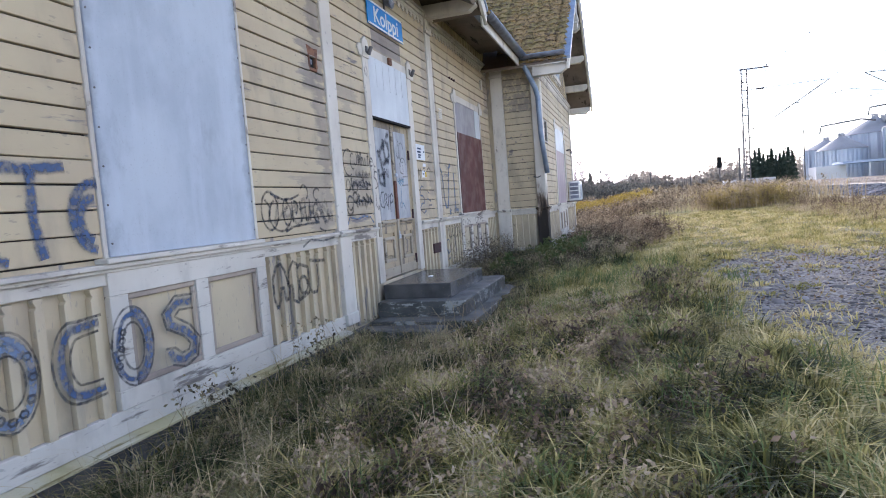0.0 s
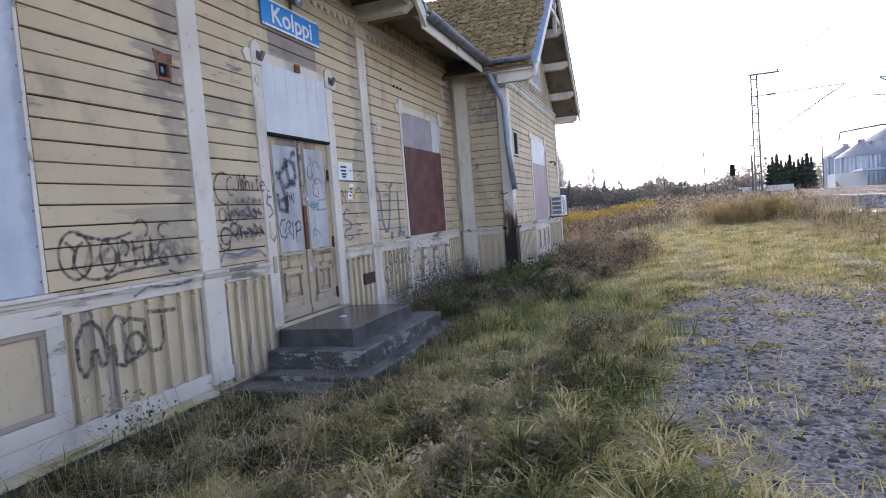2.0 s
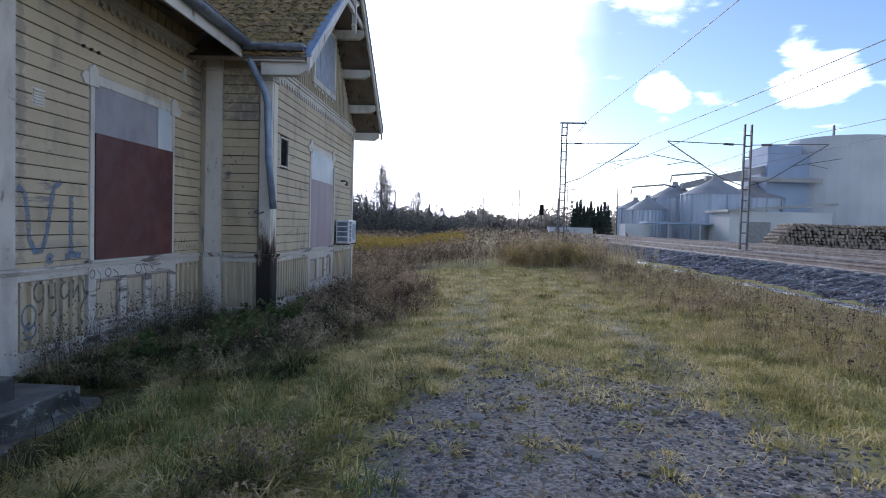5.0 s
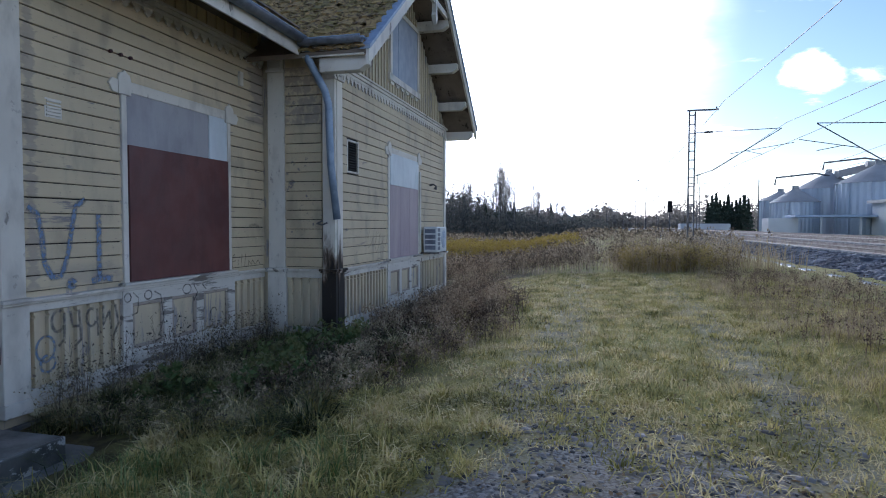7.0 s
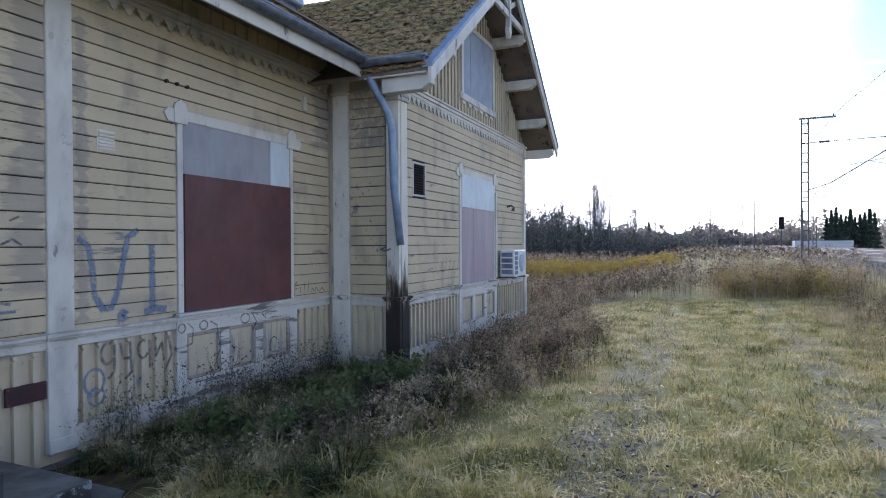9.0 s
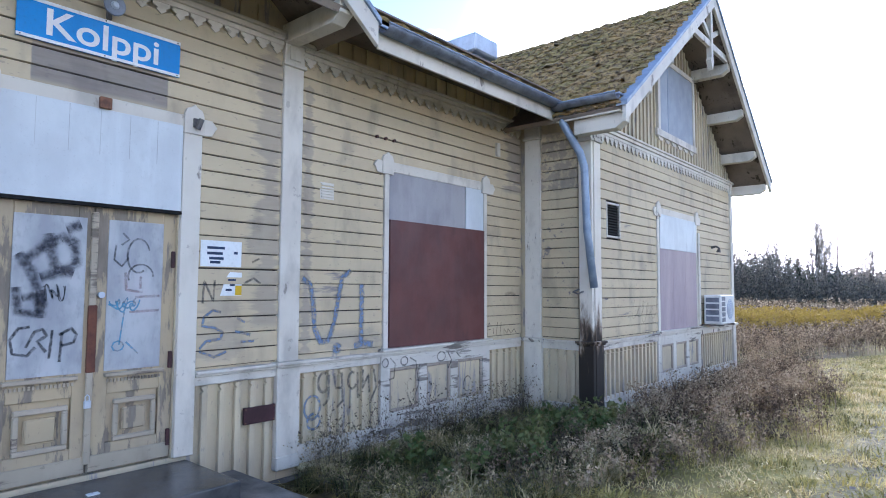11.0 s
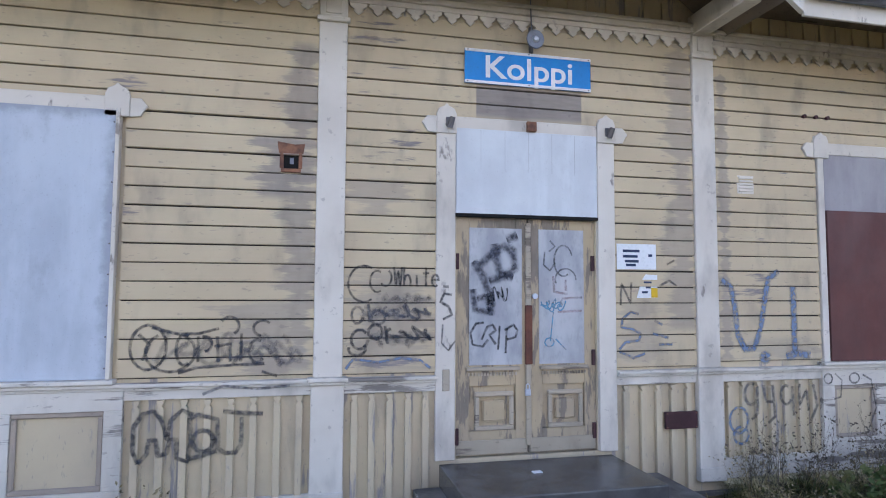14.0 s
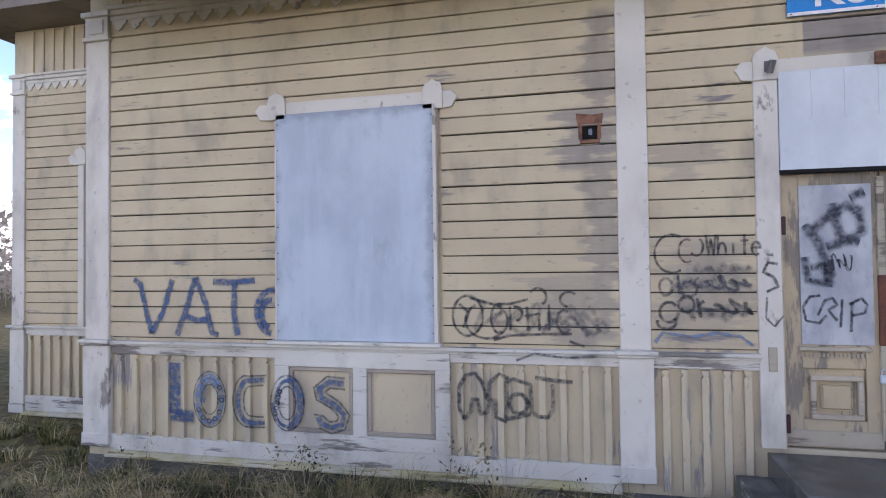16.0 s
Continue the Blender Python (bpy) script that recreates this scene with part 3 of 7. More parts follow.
# plain walls that close the building
solid("wall_end", boxes((-9, -2.2, -1.85, -1.65, 0, 5.3), (-2.0, -0.2, 1.38, 1.58, -0.1, 4.9)), M_BATTEN, "plain ochre end walls of the station", "wall", "structure")
solid("wall_rear", boxes((-9.2, -9, -1.85, 20.94, 0, 5), (-9, 0.98, 20.74, 20.94, 0.0, 4.2)), M_BATTEN, "plain ochre rear walls of the station", "wall", "structure")
solid("floor_inside", boxes((-9, -0.2, 1.6, 20.7, 0.2, 0.3), (-9, -2.2, -1.6, 1.59, 0.2, 0.3)), M_EAVE, "dark boarded floor behind the closed openings", "floor", "structure")

PITCH = 0.143


def board_mesh():
    """A weatherboard one metre long: thin at the top, a thick rounded lower lip."""
    profile = [(0.009, 0.0), (0.009, 0.025), (0.013, 0.031), (0.03, 0.031), (PITCH - 0.003, 0.026), (PITCH, 0.022), (PITCH, 0.0)]
    bm = bmesh.new()
    ends = [[bm.verts.new((u, v, d)) for v, d in profile] for u in (0, 1)]
    n = len(profile)
    for i in range(n):
        bm.faces.new((ends[0][i], ends[0][(i + 1) % n], ends[1][(i + 1) % n], ends[1][i]))
    bm.faces.new(ends[0][::-1])
    bm.faces.new(ends[1])
    bmesh.ops.recalc_face_normals(bm, faces=bm.faces[:])
    return mesh_of("board", bm, M_SIDING)


BOARD = board_mesh()


def clad(wall, at, u0, u1, v0, v1, holes, pitch=PITCH):
    """Rows of boards between u0 and u1, broken by holes (u0, u1, v0, v1)."""
    v = v0
    cells = []
    cuts = sorted({v0, v1 + 0.02, *[min(max(q, v0), v1 + 0.02) for h in holes for q in h[2:]]})
    for b0, b1 in zip(cuts, cuts[1:]):
        spans = [(u0, u1)]
        for h in holes:
            if h[2] < (b0 + b1) / 2 < h[3]:
                spans = [s for a, b in spans for s in ((a, min(b, h[0])), (max(a, h[1]), b)) if s[1] - s[0] > 0.03]
        cells += [(a + 0.004, b - 0.004, b0, b1, 0.0005, 0.003) for a, b in spans]
    # added black sheet behind the boards puts shade into the gaps between them
    part("gap_shade_sheet", boxes(*cells), M_NEARBLACK, wall, "black sheet behind the boards that darkens their gaps", at=at)
    while v < v1 - 0.02:
        spans = [(u0, u1)]
        for h in holes:
            if v + pitch * 0.5 > h[2] and v + pitch * 0.5 < h[3]:
                spans = [s for a, b in spans for s in ((a, min(b, h[0])), (max(a, h[1]), b)) if s[1] - s[0] > 0.03]
        for a, b in spans:
            tilt = random.uniform(-0.0012, 0.0012)
            ob = under(new("board", BOARD), wall)
            ob.matrix_basis = at @ Matrix.Translation((a, v + random.uniform(-0.002, 0.002), random.uniform(0, 0.003))) @ Matrix.Rotation(tilt, 4, "Z") @ Matrix.Diagonal((b - a, pitch / PITCH, 1, 1))
        v += pitch


def batten_mesh(length, width=0.055, out=0.046, notch=True):
    """A cover strip with a pointed, notched head."""
    w = width / 2
    pts = [(-w, 0), (w, 0), (w, length - 0.06), (w * 0.5, length - 0.045), (w, length - 0.02), (w, length), (-w, length), (-w, length - 0.02), (-w * 0.5, length - 0.045), (-w, length - 0.06)]
    if not notch:
        pts = [(-w, 0), (w, 0), (w, length), (-w, length)]
    return mesh_of("batten", prism(pts, 0.0, out, 0.003), M_BATTEN)


def battens(wall, at, u0, u1, v0, v1, step, mesh, lift=0.0):
    n = max(1, round((u1 - u0) / step))
    for i in range(n):
        u = u0 + (i + 0.5) * (u1 - u0) / n
        ob = under(new("batten", mesh), wall)
        ob.matrix_basis = at @ Matrix.Translation((u + random.uniform(-0.006, 0.006), v0 - random.uniform(0, 0.012), lift))


# ---- trim of the walls ----
def pilaster(u, at, foot=0.1, cap=4.1, wide=0.235, paint=None, label="cream-painted flat wooden pilaster with a moulded capital and ledge"):
    base = at @ Vector((u, foot, 0))
    t = thing("pilaster", base, label, "pilaster", "structure", "pilasters of the station front")
    w = wide / 2
    part("shaft", boxes((u - w, u + w, 1.14, cap, 0, 0.055), bevel=0.006), paint or M_WHITE, t, at=at)
    part("lower_shaft", boxes((u - w - 0.015, u + w + 0.015, foot + 0.12, 1.08, 0, 0.07), bevel=0.006), paint or M_WHITE, t, at=at)
    part("base_block", boxes((u - w - 0.02, u + w + 0.02, foot, foot + 0.13, 0, 0.085), bevel=0.008), paint or M_SKIRT, t, "peeling base block", at=at)
    part("ledge", boxes((u - w - 0.03, u + w + 0.03, 1.08, 1.105, 0, 0.095), (u - w - 0.045, u + w + 0.045, 1.105, 1.14, 0, 0.115), bevel=0.006), paint or M_SKIRT, t, at=at)
    part("capital", boxes((u - w - 0.02, u + w + 0.02, cap, cap + 0.04, 0, 0.085), (u - w, u + w, cap + 0.04, cap + 0.24, 0, 0.065), (u - w + 0.05, u + w - 0.05, cap + 0.07, cap + 0.21, 0, 0.075),
                          (u - w - 0.03, u + w + 0.03, cap + 0.24, cap + 0.29, 0, 0.095), bevel=0.005), M_WHITE, t, at=at)
    return t


pilaster(1.51, MAIN, wide=0.27)
for u in (6.595, 10.12):
    pilaster(u, MAIN)
pilaster(0.26, SIDE, 0.0, wide=0.27)
pilaster(14.42, WING, -0.05, cap=3.95, wide=0.2, paint=M_SOAKED, label="corner pilaster with paint soaked black below the broken downpipe")
pilaster(20.84, WING, -0.1, cap=3.95, wide=0.16)
pilaster(-1.72, BACK, -0.1, cap=4.45, wide=0.22)
pilaster(1.13, SIDE, -0.05, cap=3.95, wide=0.2, paint=M_SOAKED, label="corner pilaster with paint soaked black below the broken downpipe")


SWAP = Matrix(((0, 0, 1, 0), (0, 1, 0, 0), (1, 0, 0, 0), (0, 0, 0, 1)))   # profile in d, v drawn out along u


def rail_and_skirt(at, spans, foot=0.2, low=-0.02):
    for u0, u1 in spans:
        t = thing("dado_rail", at @ Vector(((u0 + u1) / 2, 1.06, 0)), "cream moulded rail across the boards at sill height", "trim", "structure")
        part("rail_band", boxes((u0, u1, 1.0, 1.075, 0, 0.036), bevel=0.004), M_SKIRT, t, at=at)
        part("rail_cap", boxes((u0, u1, 1.075, 1.1, 0, 0.06), (u0, u1, 1.1, 1.13, 0, 0.085), bevel=0.005), M_SKIRT, t, at=at)


def skirting(at, spans, foot=0.2, low=0.02):
    for u0, u1 in spans:
        t = thing("skirting", at @ Vector(((u0 + u1) / 2, low, 0)), "peeling white skirting board with a mossy weather ledge", "trim", "structure")
        part("skirting_board", boxes((u0, u1, low + 0.05, foot, 0, 0.045), bevel=0.005), M_SKIRT, t, at=at)
        part("weather_ledge", prism([(0.0, low + 0.055), (0.0, low + 0.02), (0.12, low), (0.12, low + 0.02)], u0, u1, 0.003), M_LEDGE, t, "sloping ledge green with moss", at=at @ SWAP)


MAIN_BAYS = [(1.66, 6.47), (6.72, 7.5), (9.17, 10.0), (10.24, 14.28)]
rail_and_skirt(MAIN, MAIN_BAYS)
skirting(MAIN, [(1.66, 6.47)], 0.22, 0.02)
skirting(MAIN, [(10.24, 14.28)], 0.30, 0.06)
rail_and_skirt(SIDE, [(0.4, 1.0)])
skirting(SIDE, [(0.4, 1.0)], 0.25, 0.06)
rail_and_skirt(WING, [(14.55, 20.75)])
skirting(WING, [(14.55, 20.75)], 0.34, 0.08)
rail_and_skirt(BACK, [(-1.6, 1.36)])
skirting(BACK, [(-1.6, 1.36)], 0.15, -0.12)
foundation = solid("foundation", boxes((-0.2, 0.03, 1.38, 14.3, -0.6, -0.002), (0.9, 1.2, 14.3, 20.9, -0.6, 0.08), (-0.2, 1.15, 14.28, 14.5, -0.6, 0.06), (-2.2, -1.98, -1.85, 1.37, -0.8, -0.22), bevel=0.01), M_FOUND,
                   "dark rough stone foundation under the boards", "foundation", "structure")

# weatherboards
FR = 0.17   # casing width beyond the openings
clad(wall_main, MAIN, 1.65, 6.48, 1.158, 4.2, [(3.44, 5.02, 1.0, 3.30), (6.19, 6.35, 2.8, 3.0)], 0.1485)
clad(wall_main, MAIN, 6.71, 10.0, 1.15, 4.2, [(7.5, 9.16, 0.4, 3.30)], 0.1465)
clad(wall_main, MAIN, 10.24, 14.28, 1.184, 4.15, [(11.4, 13.42, 1.0, 3.30)])
clad(wall_side, SIDE, 0.4, 1.0, 1.16, 4.1, [])
clad(wall_wing, WING, 14.55, 20.75, 1.16, 3.98, [(16.6, 18.65, 1.0, 3.2), (14.73, 15.19, 2.62, 3.14)])
clad(wall_back, BACK, -1.61, 1.37, 1.16, 4.5, [(-0.7, 0.6, 1.0, 3.5)], 0.148)
B_LOW, B_LOW2 = batten_mesh(0.78), batten_mesh(0.70)
battens(wall_main, MAIN, 1.68, 3.42, 0.22, 1.0, 0.17, B_LOW)
battens(wall_main, MAIN, 5.08, 6.46, 0.22, 1.0, 0.17, B_LOW)
B_LONG = batten_mesh(0.95)
battens(wall_main, MAIN, 6.74, 7.48, 0.05, 1.0, 0.16, B_LONG)
battens(wall_main, MAIN, 9.19, 9.98, 0.05, 1.0, 0.16, B_LONG)
battens(wall_main, MAIN, 10.26, 11.36, 0.3, 1.0, 0.16, B_LOW2)
battens(wall_main, MAIN, 13.46, 14.26, 0.3, 1.0, 0.16, B_LOW2)
battens(wall_side, SIDE, 0.42, 0.98, 0.3, 1.0, 0.16, B_LOW2)
battens(wall_wing, WING, 14.57, 16.55, 0.3, 1.0, 0.14, B_LOW2)
battens(wall_wing, WING, 18.7, 20.73, 0.3, 1.0, 0.14, B_LOW2)
battens(wall_back, BACK, -1.6, 1.36, 0.15, 1.0, 0.16, batten_mesh(0.85))


def sill_panels(at, u0, u1, marks, v0, v1, label):
    """Framed panels in the dado under a window: stiles, rails, mouldings and recessed boards."""
    t = thing("sill_panelling", at @ Vector(((u0 + u1) / 2, v0, 0)), label, "panelling", "structure")
    part("top_rail", boxes((u0, u1, 0.93, 1.08, 0.0, 0.05), bevel=0.004), M_SKIRT, t, at=at)
    part("bottom_rail", boxes((u0, u1, v0, v0 + 0.12, 0.0, 0.05), bevel=0.004), M_SKIRT, t, at=at)
    edges = [u0, *[m for pair in marks for m in pair], u1]
    for a0, a1 in zip(edges[::2], edges[1::2]):
        part("stile", boxes((a0, a1, v0 + 0.12, 0.93, 0.0, 0.05), bevel=0.004), M_SKIRT, t, at=at)
    for a0, a1 in marks:
        p = part("panel", boxes((a0, a1, v0 + 0.12, 0.93, -0.01, 0.012)), M_BATTEN, t, at=at)
        m = 0.04
        for q in ((a0, a1, 0.93 - m, 0.93), (a0, a1, v0 + 0.12, v0 + 0.12 + m), (a0, a0 + m, v0 + 0.12 + m, 0.93 - m), (a1 - m, a1, v0 + 0.12 + m, 0.93 - m)):
            part("moulding", boxes((*q, 0.012, 0.04), bevel=0.008), M_MOULD, p, "bare grey-brown moulding", at=at)
    return t


sill_panels(MAIN, 3.44, 5.08, [(3.58, 4.2), (4.33, 4.95)], 0.22, 1.08, "cream-framed pair of recessed ochre panels under a window")
sill_panels(MAIN, 11.38, 13.46, [(11.52, 12.02), (12.16, 12.62), (12.76, 13.3)], 0.30, 1.08, "peeling cream-framed row of three ochre panels under a window")
sill_panels(WING, 16.57, 18.68, [(16.72, 17.25), (17.38, 17.9), (18.03, 18.54)], 0.34, 1.08, "cream-framed row of three ochre panels under a boarded opening")


def scallops(name, at, u0, u1, v, step, label, drop=0.1):
    """A moulded band with a row of pointed teeth hanging from it."""
    t = thing(name, at @ Vector(((u0 + u1) / 2, v, 0)), label, "trim", "structure")
    part("band", boxes((u0, u1, v + drop, v + drop + 0.05, 0, 0.05), (u0, u1, v + drop + 0.05, v + drop + 0.10, 0, 0.075), (u0, u1, v + drop + 0.10, v + drop + 0.135, 0, 0.10), bevel=0.005), M_WHITE, t, at=at)
    w = step * 0.44
    tooth = mesh_of("tooth", prism([(-w, drop), (-w, drop * 0.75), (-w * 0.45, drop * 0.5), (-w * 0.6, drop * 0.35), (0, 0), (w * 0.6, drop * 0.35), (w * 0.45, drop * 0.5), (w, drop * 0.75), (w, drop)], 0.026, 0.045), M_WHITE)
    n = round((u1 - u0) / step)
    for i in range(n):
        ob = under(new("tooth", tooth), t)
        ob.matrix_basis = at @ Matrix.Translation((u0 + (i + 0.5) * (u1 - u0) / n, v + random.uniform(-0.003, 0.003), 0))
    return t


scallops("scalloped_trim", MAIN, 1.66, 6.47, 4.19, 0.19, "cream band with pointed scallop teeth under the gable boards")
scallops("scalloped_trim", MAIN, 6.72, 10.0, 4.19, 0.165, "cream band with pointed scallop teeth above the entrance")
scallops("scalloped_trim", MAIN, 10.24, 14.28, 4.15, 0.165, "weathered scalloped trim in the shade of the eaves")
scallops("scalloped_trim", WING, 14.55, 20.75, 3.99, 0.15, "cream scalloped trim below the gable of the wing", 0.12)
scallops("scalloped_trim", BACK, -1.6, 1.36, 4.5, 0.15, "cream scalloped trim on the set-back wall")


# ---- gables ----
def gable(name, at, u0, u1, v0, apex, slope, step, label, holes=()):
    mid = (u0 + u1) / 2
    t = solid(name, prism([(u0, v0), (u1, v0), (u1, apex - slope * (u1 - mid)), (mid, apex), (u0, apex - slope * (mid - u0))], -0.15, 0.006), M_BATTEN, label, "wall", "structure", at)
    n = round((u1 - u0) / step)
    for i in range(n):
        u = u0 + (i + 0.5) * (u1 - u0) / n
        top = apex - slope * abs(u - mid) - 0.02
        for h in holes:
            if h[0] < u < h[1]:
                for a0, a1 in ((v0, h[2]), (h[3], top)):
                    if a1 - a0 > 0.08:
                        under(new("batten", mesh_of("batten", boxes((u - 0.022, u + 0.022, a0, a1, 0.006, 0.032)), M_BATTEN, at)), t)
                break
        else:
            if top - v0 > 0.05:
                under(new("batten", mesh_of("batten", boxes((u - 0.022, u + 0.022, v0, top, 0.006, 0.032)), M_BATTEN, at)), t)
    return t


W_MID, W_HALF, W_APEX, W_SLOPE = 17.55, 3.75, 6.95, 0.76
gable("wall_wing_gable", WING, 14.3, 20.94, 4.2, W_APEX - 0.14, W_SLOPE, 0.15, "ochre board-and-batten gable of the wing", [(16.65, 18.55, 4.45, 5.95)])
C_MID, C_HALF, C_APEX, C_SLOPE = 8.36, 2.05, 5.83, 0.76
gable("wall_centre_gable", MAIN, 6.5, 10.22, 4.32, C_APEX - 0.14, C_SLOPE, 0.2, "ochre board-and-batten gable above the entrance")
battens(wall_main, MAIN, 10.24, 14.28, 4.28, 4.75, 0.2, batten_mesh(0.5, 0.045, 0.026, False), 0)
battens(wall_main, MAIN, 1.66, 6.47, 4.32, 4.8, 0.2, batten_mesh(0.5, 0.045, 0.026, False), 0)
battens(wall_back, BACK, -1.6, 1.36, 4.74, 5.4, 0.17, batten_mesh(0.64, 0.04, 0.026, False), 0)


# ---- roofs ----
def slope_slab(name, p0, p1, q1, q0, thick, material, parent=None, label="", category="roof"):
    """A roof slope: eave from p0 to p1, ridge from q0 to q1."""
    pts = [Vector(p) for p in (p0, p1, q1, q0)]
    nrm = (pts[1] - pts[0]).cross(pts[3] - pts[0]).normalized()
    if nrm.z < 0:
        nrm = -nrm
    bm = bmesh.new()
    top = [bm.verts.new(p) for p in pts]
    low = [bm.verts.new(p - nrm * thick) for p in pts]
    bm.faces.new(top)
    bm.faces.new(low[::-1])
    for i in range(4):
        bm.faces.new((top[i], low[i], low[(i + 1) % 4], top[(i + 1) % 4]))
    bmesh.ops.recalc_face_normals(bm, faces=bm.faces[:])
    if parent:
        return part(name, bm, material, parent, label), nrm
    return solid(name, bm, material, label, category, "structure"), nrm


def tile_courses(roof, p0, p1, q1, q0, nrm, course=0.3, width=0.26, clip=None, limit=300, name="tile"):
    """Rows of bent tiles on a slope; clip(point) keeps a tile."""
    p0, p1, q1, q0 = (Vector(p) for p in (p0, p1, q1, q0))
    along, up = (p1 - p0), (q0 - p0)
    na, nu = max(1, round(along.length / width)), max(1, round(up.length / course))
    a, u = along.normalized(), up.normalized()
    bm = bmesh.new()
    w, h = along.length / na, up.length / nu
    prof = [(0, 0.0), (0.25, 0.022), (0.5, 0.03), (0.75, 0.022), (1, 0.0)]
    rows = [[bm.verts.new((s * w, t * h * 1.12, z + lift)) for s, z in prof] for t, lift in ((0, 0.035), (1, 0.0))]
    low = [bm.verts.new((s * w, 0, z)) for s, z in prof]
    for i in range(4):
        bm.faces.new((rows[0][i], rows[0][i + 1], rows[1][i + 1], rows[1][i]))
        bm.faces.new((low[i], low[i + 1], rows[0][i + 1], rows[0][i]))
    me = mesh_of(name, bm, M_ROOF)
    m = Matrix((a, u, nrm)).transposed().to_4x4()
    spots = []
    for j in range(nu):
        for i in range(na):
            o = p0 + a * (i * w) + u * (j * h) + nrm * 0.004
            if clip is None or clip(o + a * w / 2 + u * h / 2):
                spots.append(o)
    for o in spots[:limit]:
        ob = under(new(name, me), roof)
        m2 = m.copy()
        m2.translation = o + nrm * random.uniform(0, 0.012)
        ob.matrix_basis = m2 @ Matrix.Rotation(random.uniform(-0.02, 0.02), 4, "Z")
    if spots[limit:]:
        base = np.array([v.co for v in me.vertices])
        me.calc_loop_triangles()
        tri = np.array([t.vertices[:] for t in me.loop_triangles])
        R = np.array(m.to_3x3())
        vs = [base @ R.T + np.array(o + nrm * random.uniform(0, 0.012)) for o in spots[limit:]]
        ts = [tri + k * len(base) for k in range(len(vs))]
        rest = under(big_mesh("further_tiles", np.concatenate(vs), np.concatenate(ts), M_ROOF), roof)
        tagged(rest, kind="stuff")


EAVE_X, EAVE_Z, M_SLOPE = 0.92, 4.45, 0.56
RIDGE_X = -4.4
RIDGE_Z = EAVE_Z + M_SLOPE * (EAVE_X - RIDGE_X)
W_EAVE_N, W_EAVE_F = W_MID - W_HALF, W_MID + W_HALF
W_EAVE_Z = W_APEX - W_SLOPE * W_HALF + 0.12


def main_z(x):
    return EAVE_Z + M_SLOPE * (EAVE_X - x)


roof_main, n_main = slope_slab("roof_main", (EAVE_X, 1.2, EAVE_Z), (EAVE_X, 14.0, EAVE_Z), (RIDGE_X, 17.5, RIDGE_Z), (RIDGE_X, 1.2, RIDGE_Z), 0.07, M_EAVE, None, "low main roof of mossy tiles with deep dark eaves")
tile_courses(roof_main, (EAVE_X, 10.4, EAVE_Z), (EAVE_X, 14.0, EAVE_Z), (RIDGE_X, 14.0, RIDGE_Z), (RIDGE_X, 10.4, RIDGE_Z), n_main, 0.3, 0.26, None, 200)
solid("roof_rear", boxes((-9.6, RIDGE_X, 1.2, 17.5, RIDGE_Z - 0.6, RIDGE_Z - 0.5)), M_EAVE, "rear part of the main roof", "roof", "structure")
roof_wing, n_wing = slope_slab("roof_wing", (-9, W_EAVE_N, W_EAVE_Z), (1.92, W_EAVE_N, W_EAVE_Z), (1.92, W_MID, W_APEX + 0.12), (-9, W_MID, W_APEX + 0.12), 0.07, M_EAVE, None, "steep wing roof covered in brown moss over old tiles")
tile_courses(roof_wing, (-3.6, W_EAVE_N, W_EAVE_Z), (1.9, W_EAVE_N, W_EAVE_Z), (1.9, W_MID, W_APEX + 0.12), (-3.6, W_MID, W_APEX + 0.12), n_wing, 0.29, 0.26, lambda p: p.z > main_z(p.x) - 0.1 or p.x > EAVE_X - 0.1, 300)
roof_far, n_far = slope_slab("roof_wing_far", (-9, W_EAVE_F, W_EAVE_Z), (1.92, W_EAVE_F, W_EAVE_Z), (1.92, W_MID, W_APEX + 0.12), (-9, W_MID, W_APEX + 0.12), 0.07, M_EAVE, None, "far slope of the wing roof over pale boards")
roof_c, n_c = slope_slab("roof_centre", (-3.5, C_MID + C_HALF, C_APEX - C_SLOPE * C_HALF + 0.12), (EAVE_X, C_MID + C_HALF, C_APEX - C_SLOPE * C_HALF + 0.12), (EAVE_X, C_MID, C_APEX + 0.12), (-3.5, C_MID, C_APEX + 0.12), 0.06, M_EAVE, None, "small gable roof above the entrance")
slope_slab("roof_centre_side", (-3.5, C_MID - C_HALF, C_APEX - C_SLOPE * C_HALF + 0.12), (EAVE_X, C_MID - C_HALF, C_APEX - C_SLOPE * C_HALF + 0.12), (EAVE_X, C_MID, C_APEX + 0.12), (-3.5, C_MID, C_APEX + 0.12), 0.06, M_EAVE, None, "small gable roof above the entrance")
solid("roof_back", boxes((-6, -1.3, -2.3, 1.36, 5.3, 5.42)), M_EAVE, "flat dark eave of the set-back part", "roof", "structure")


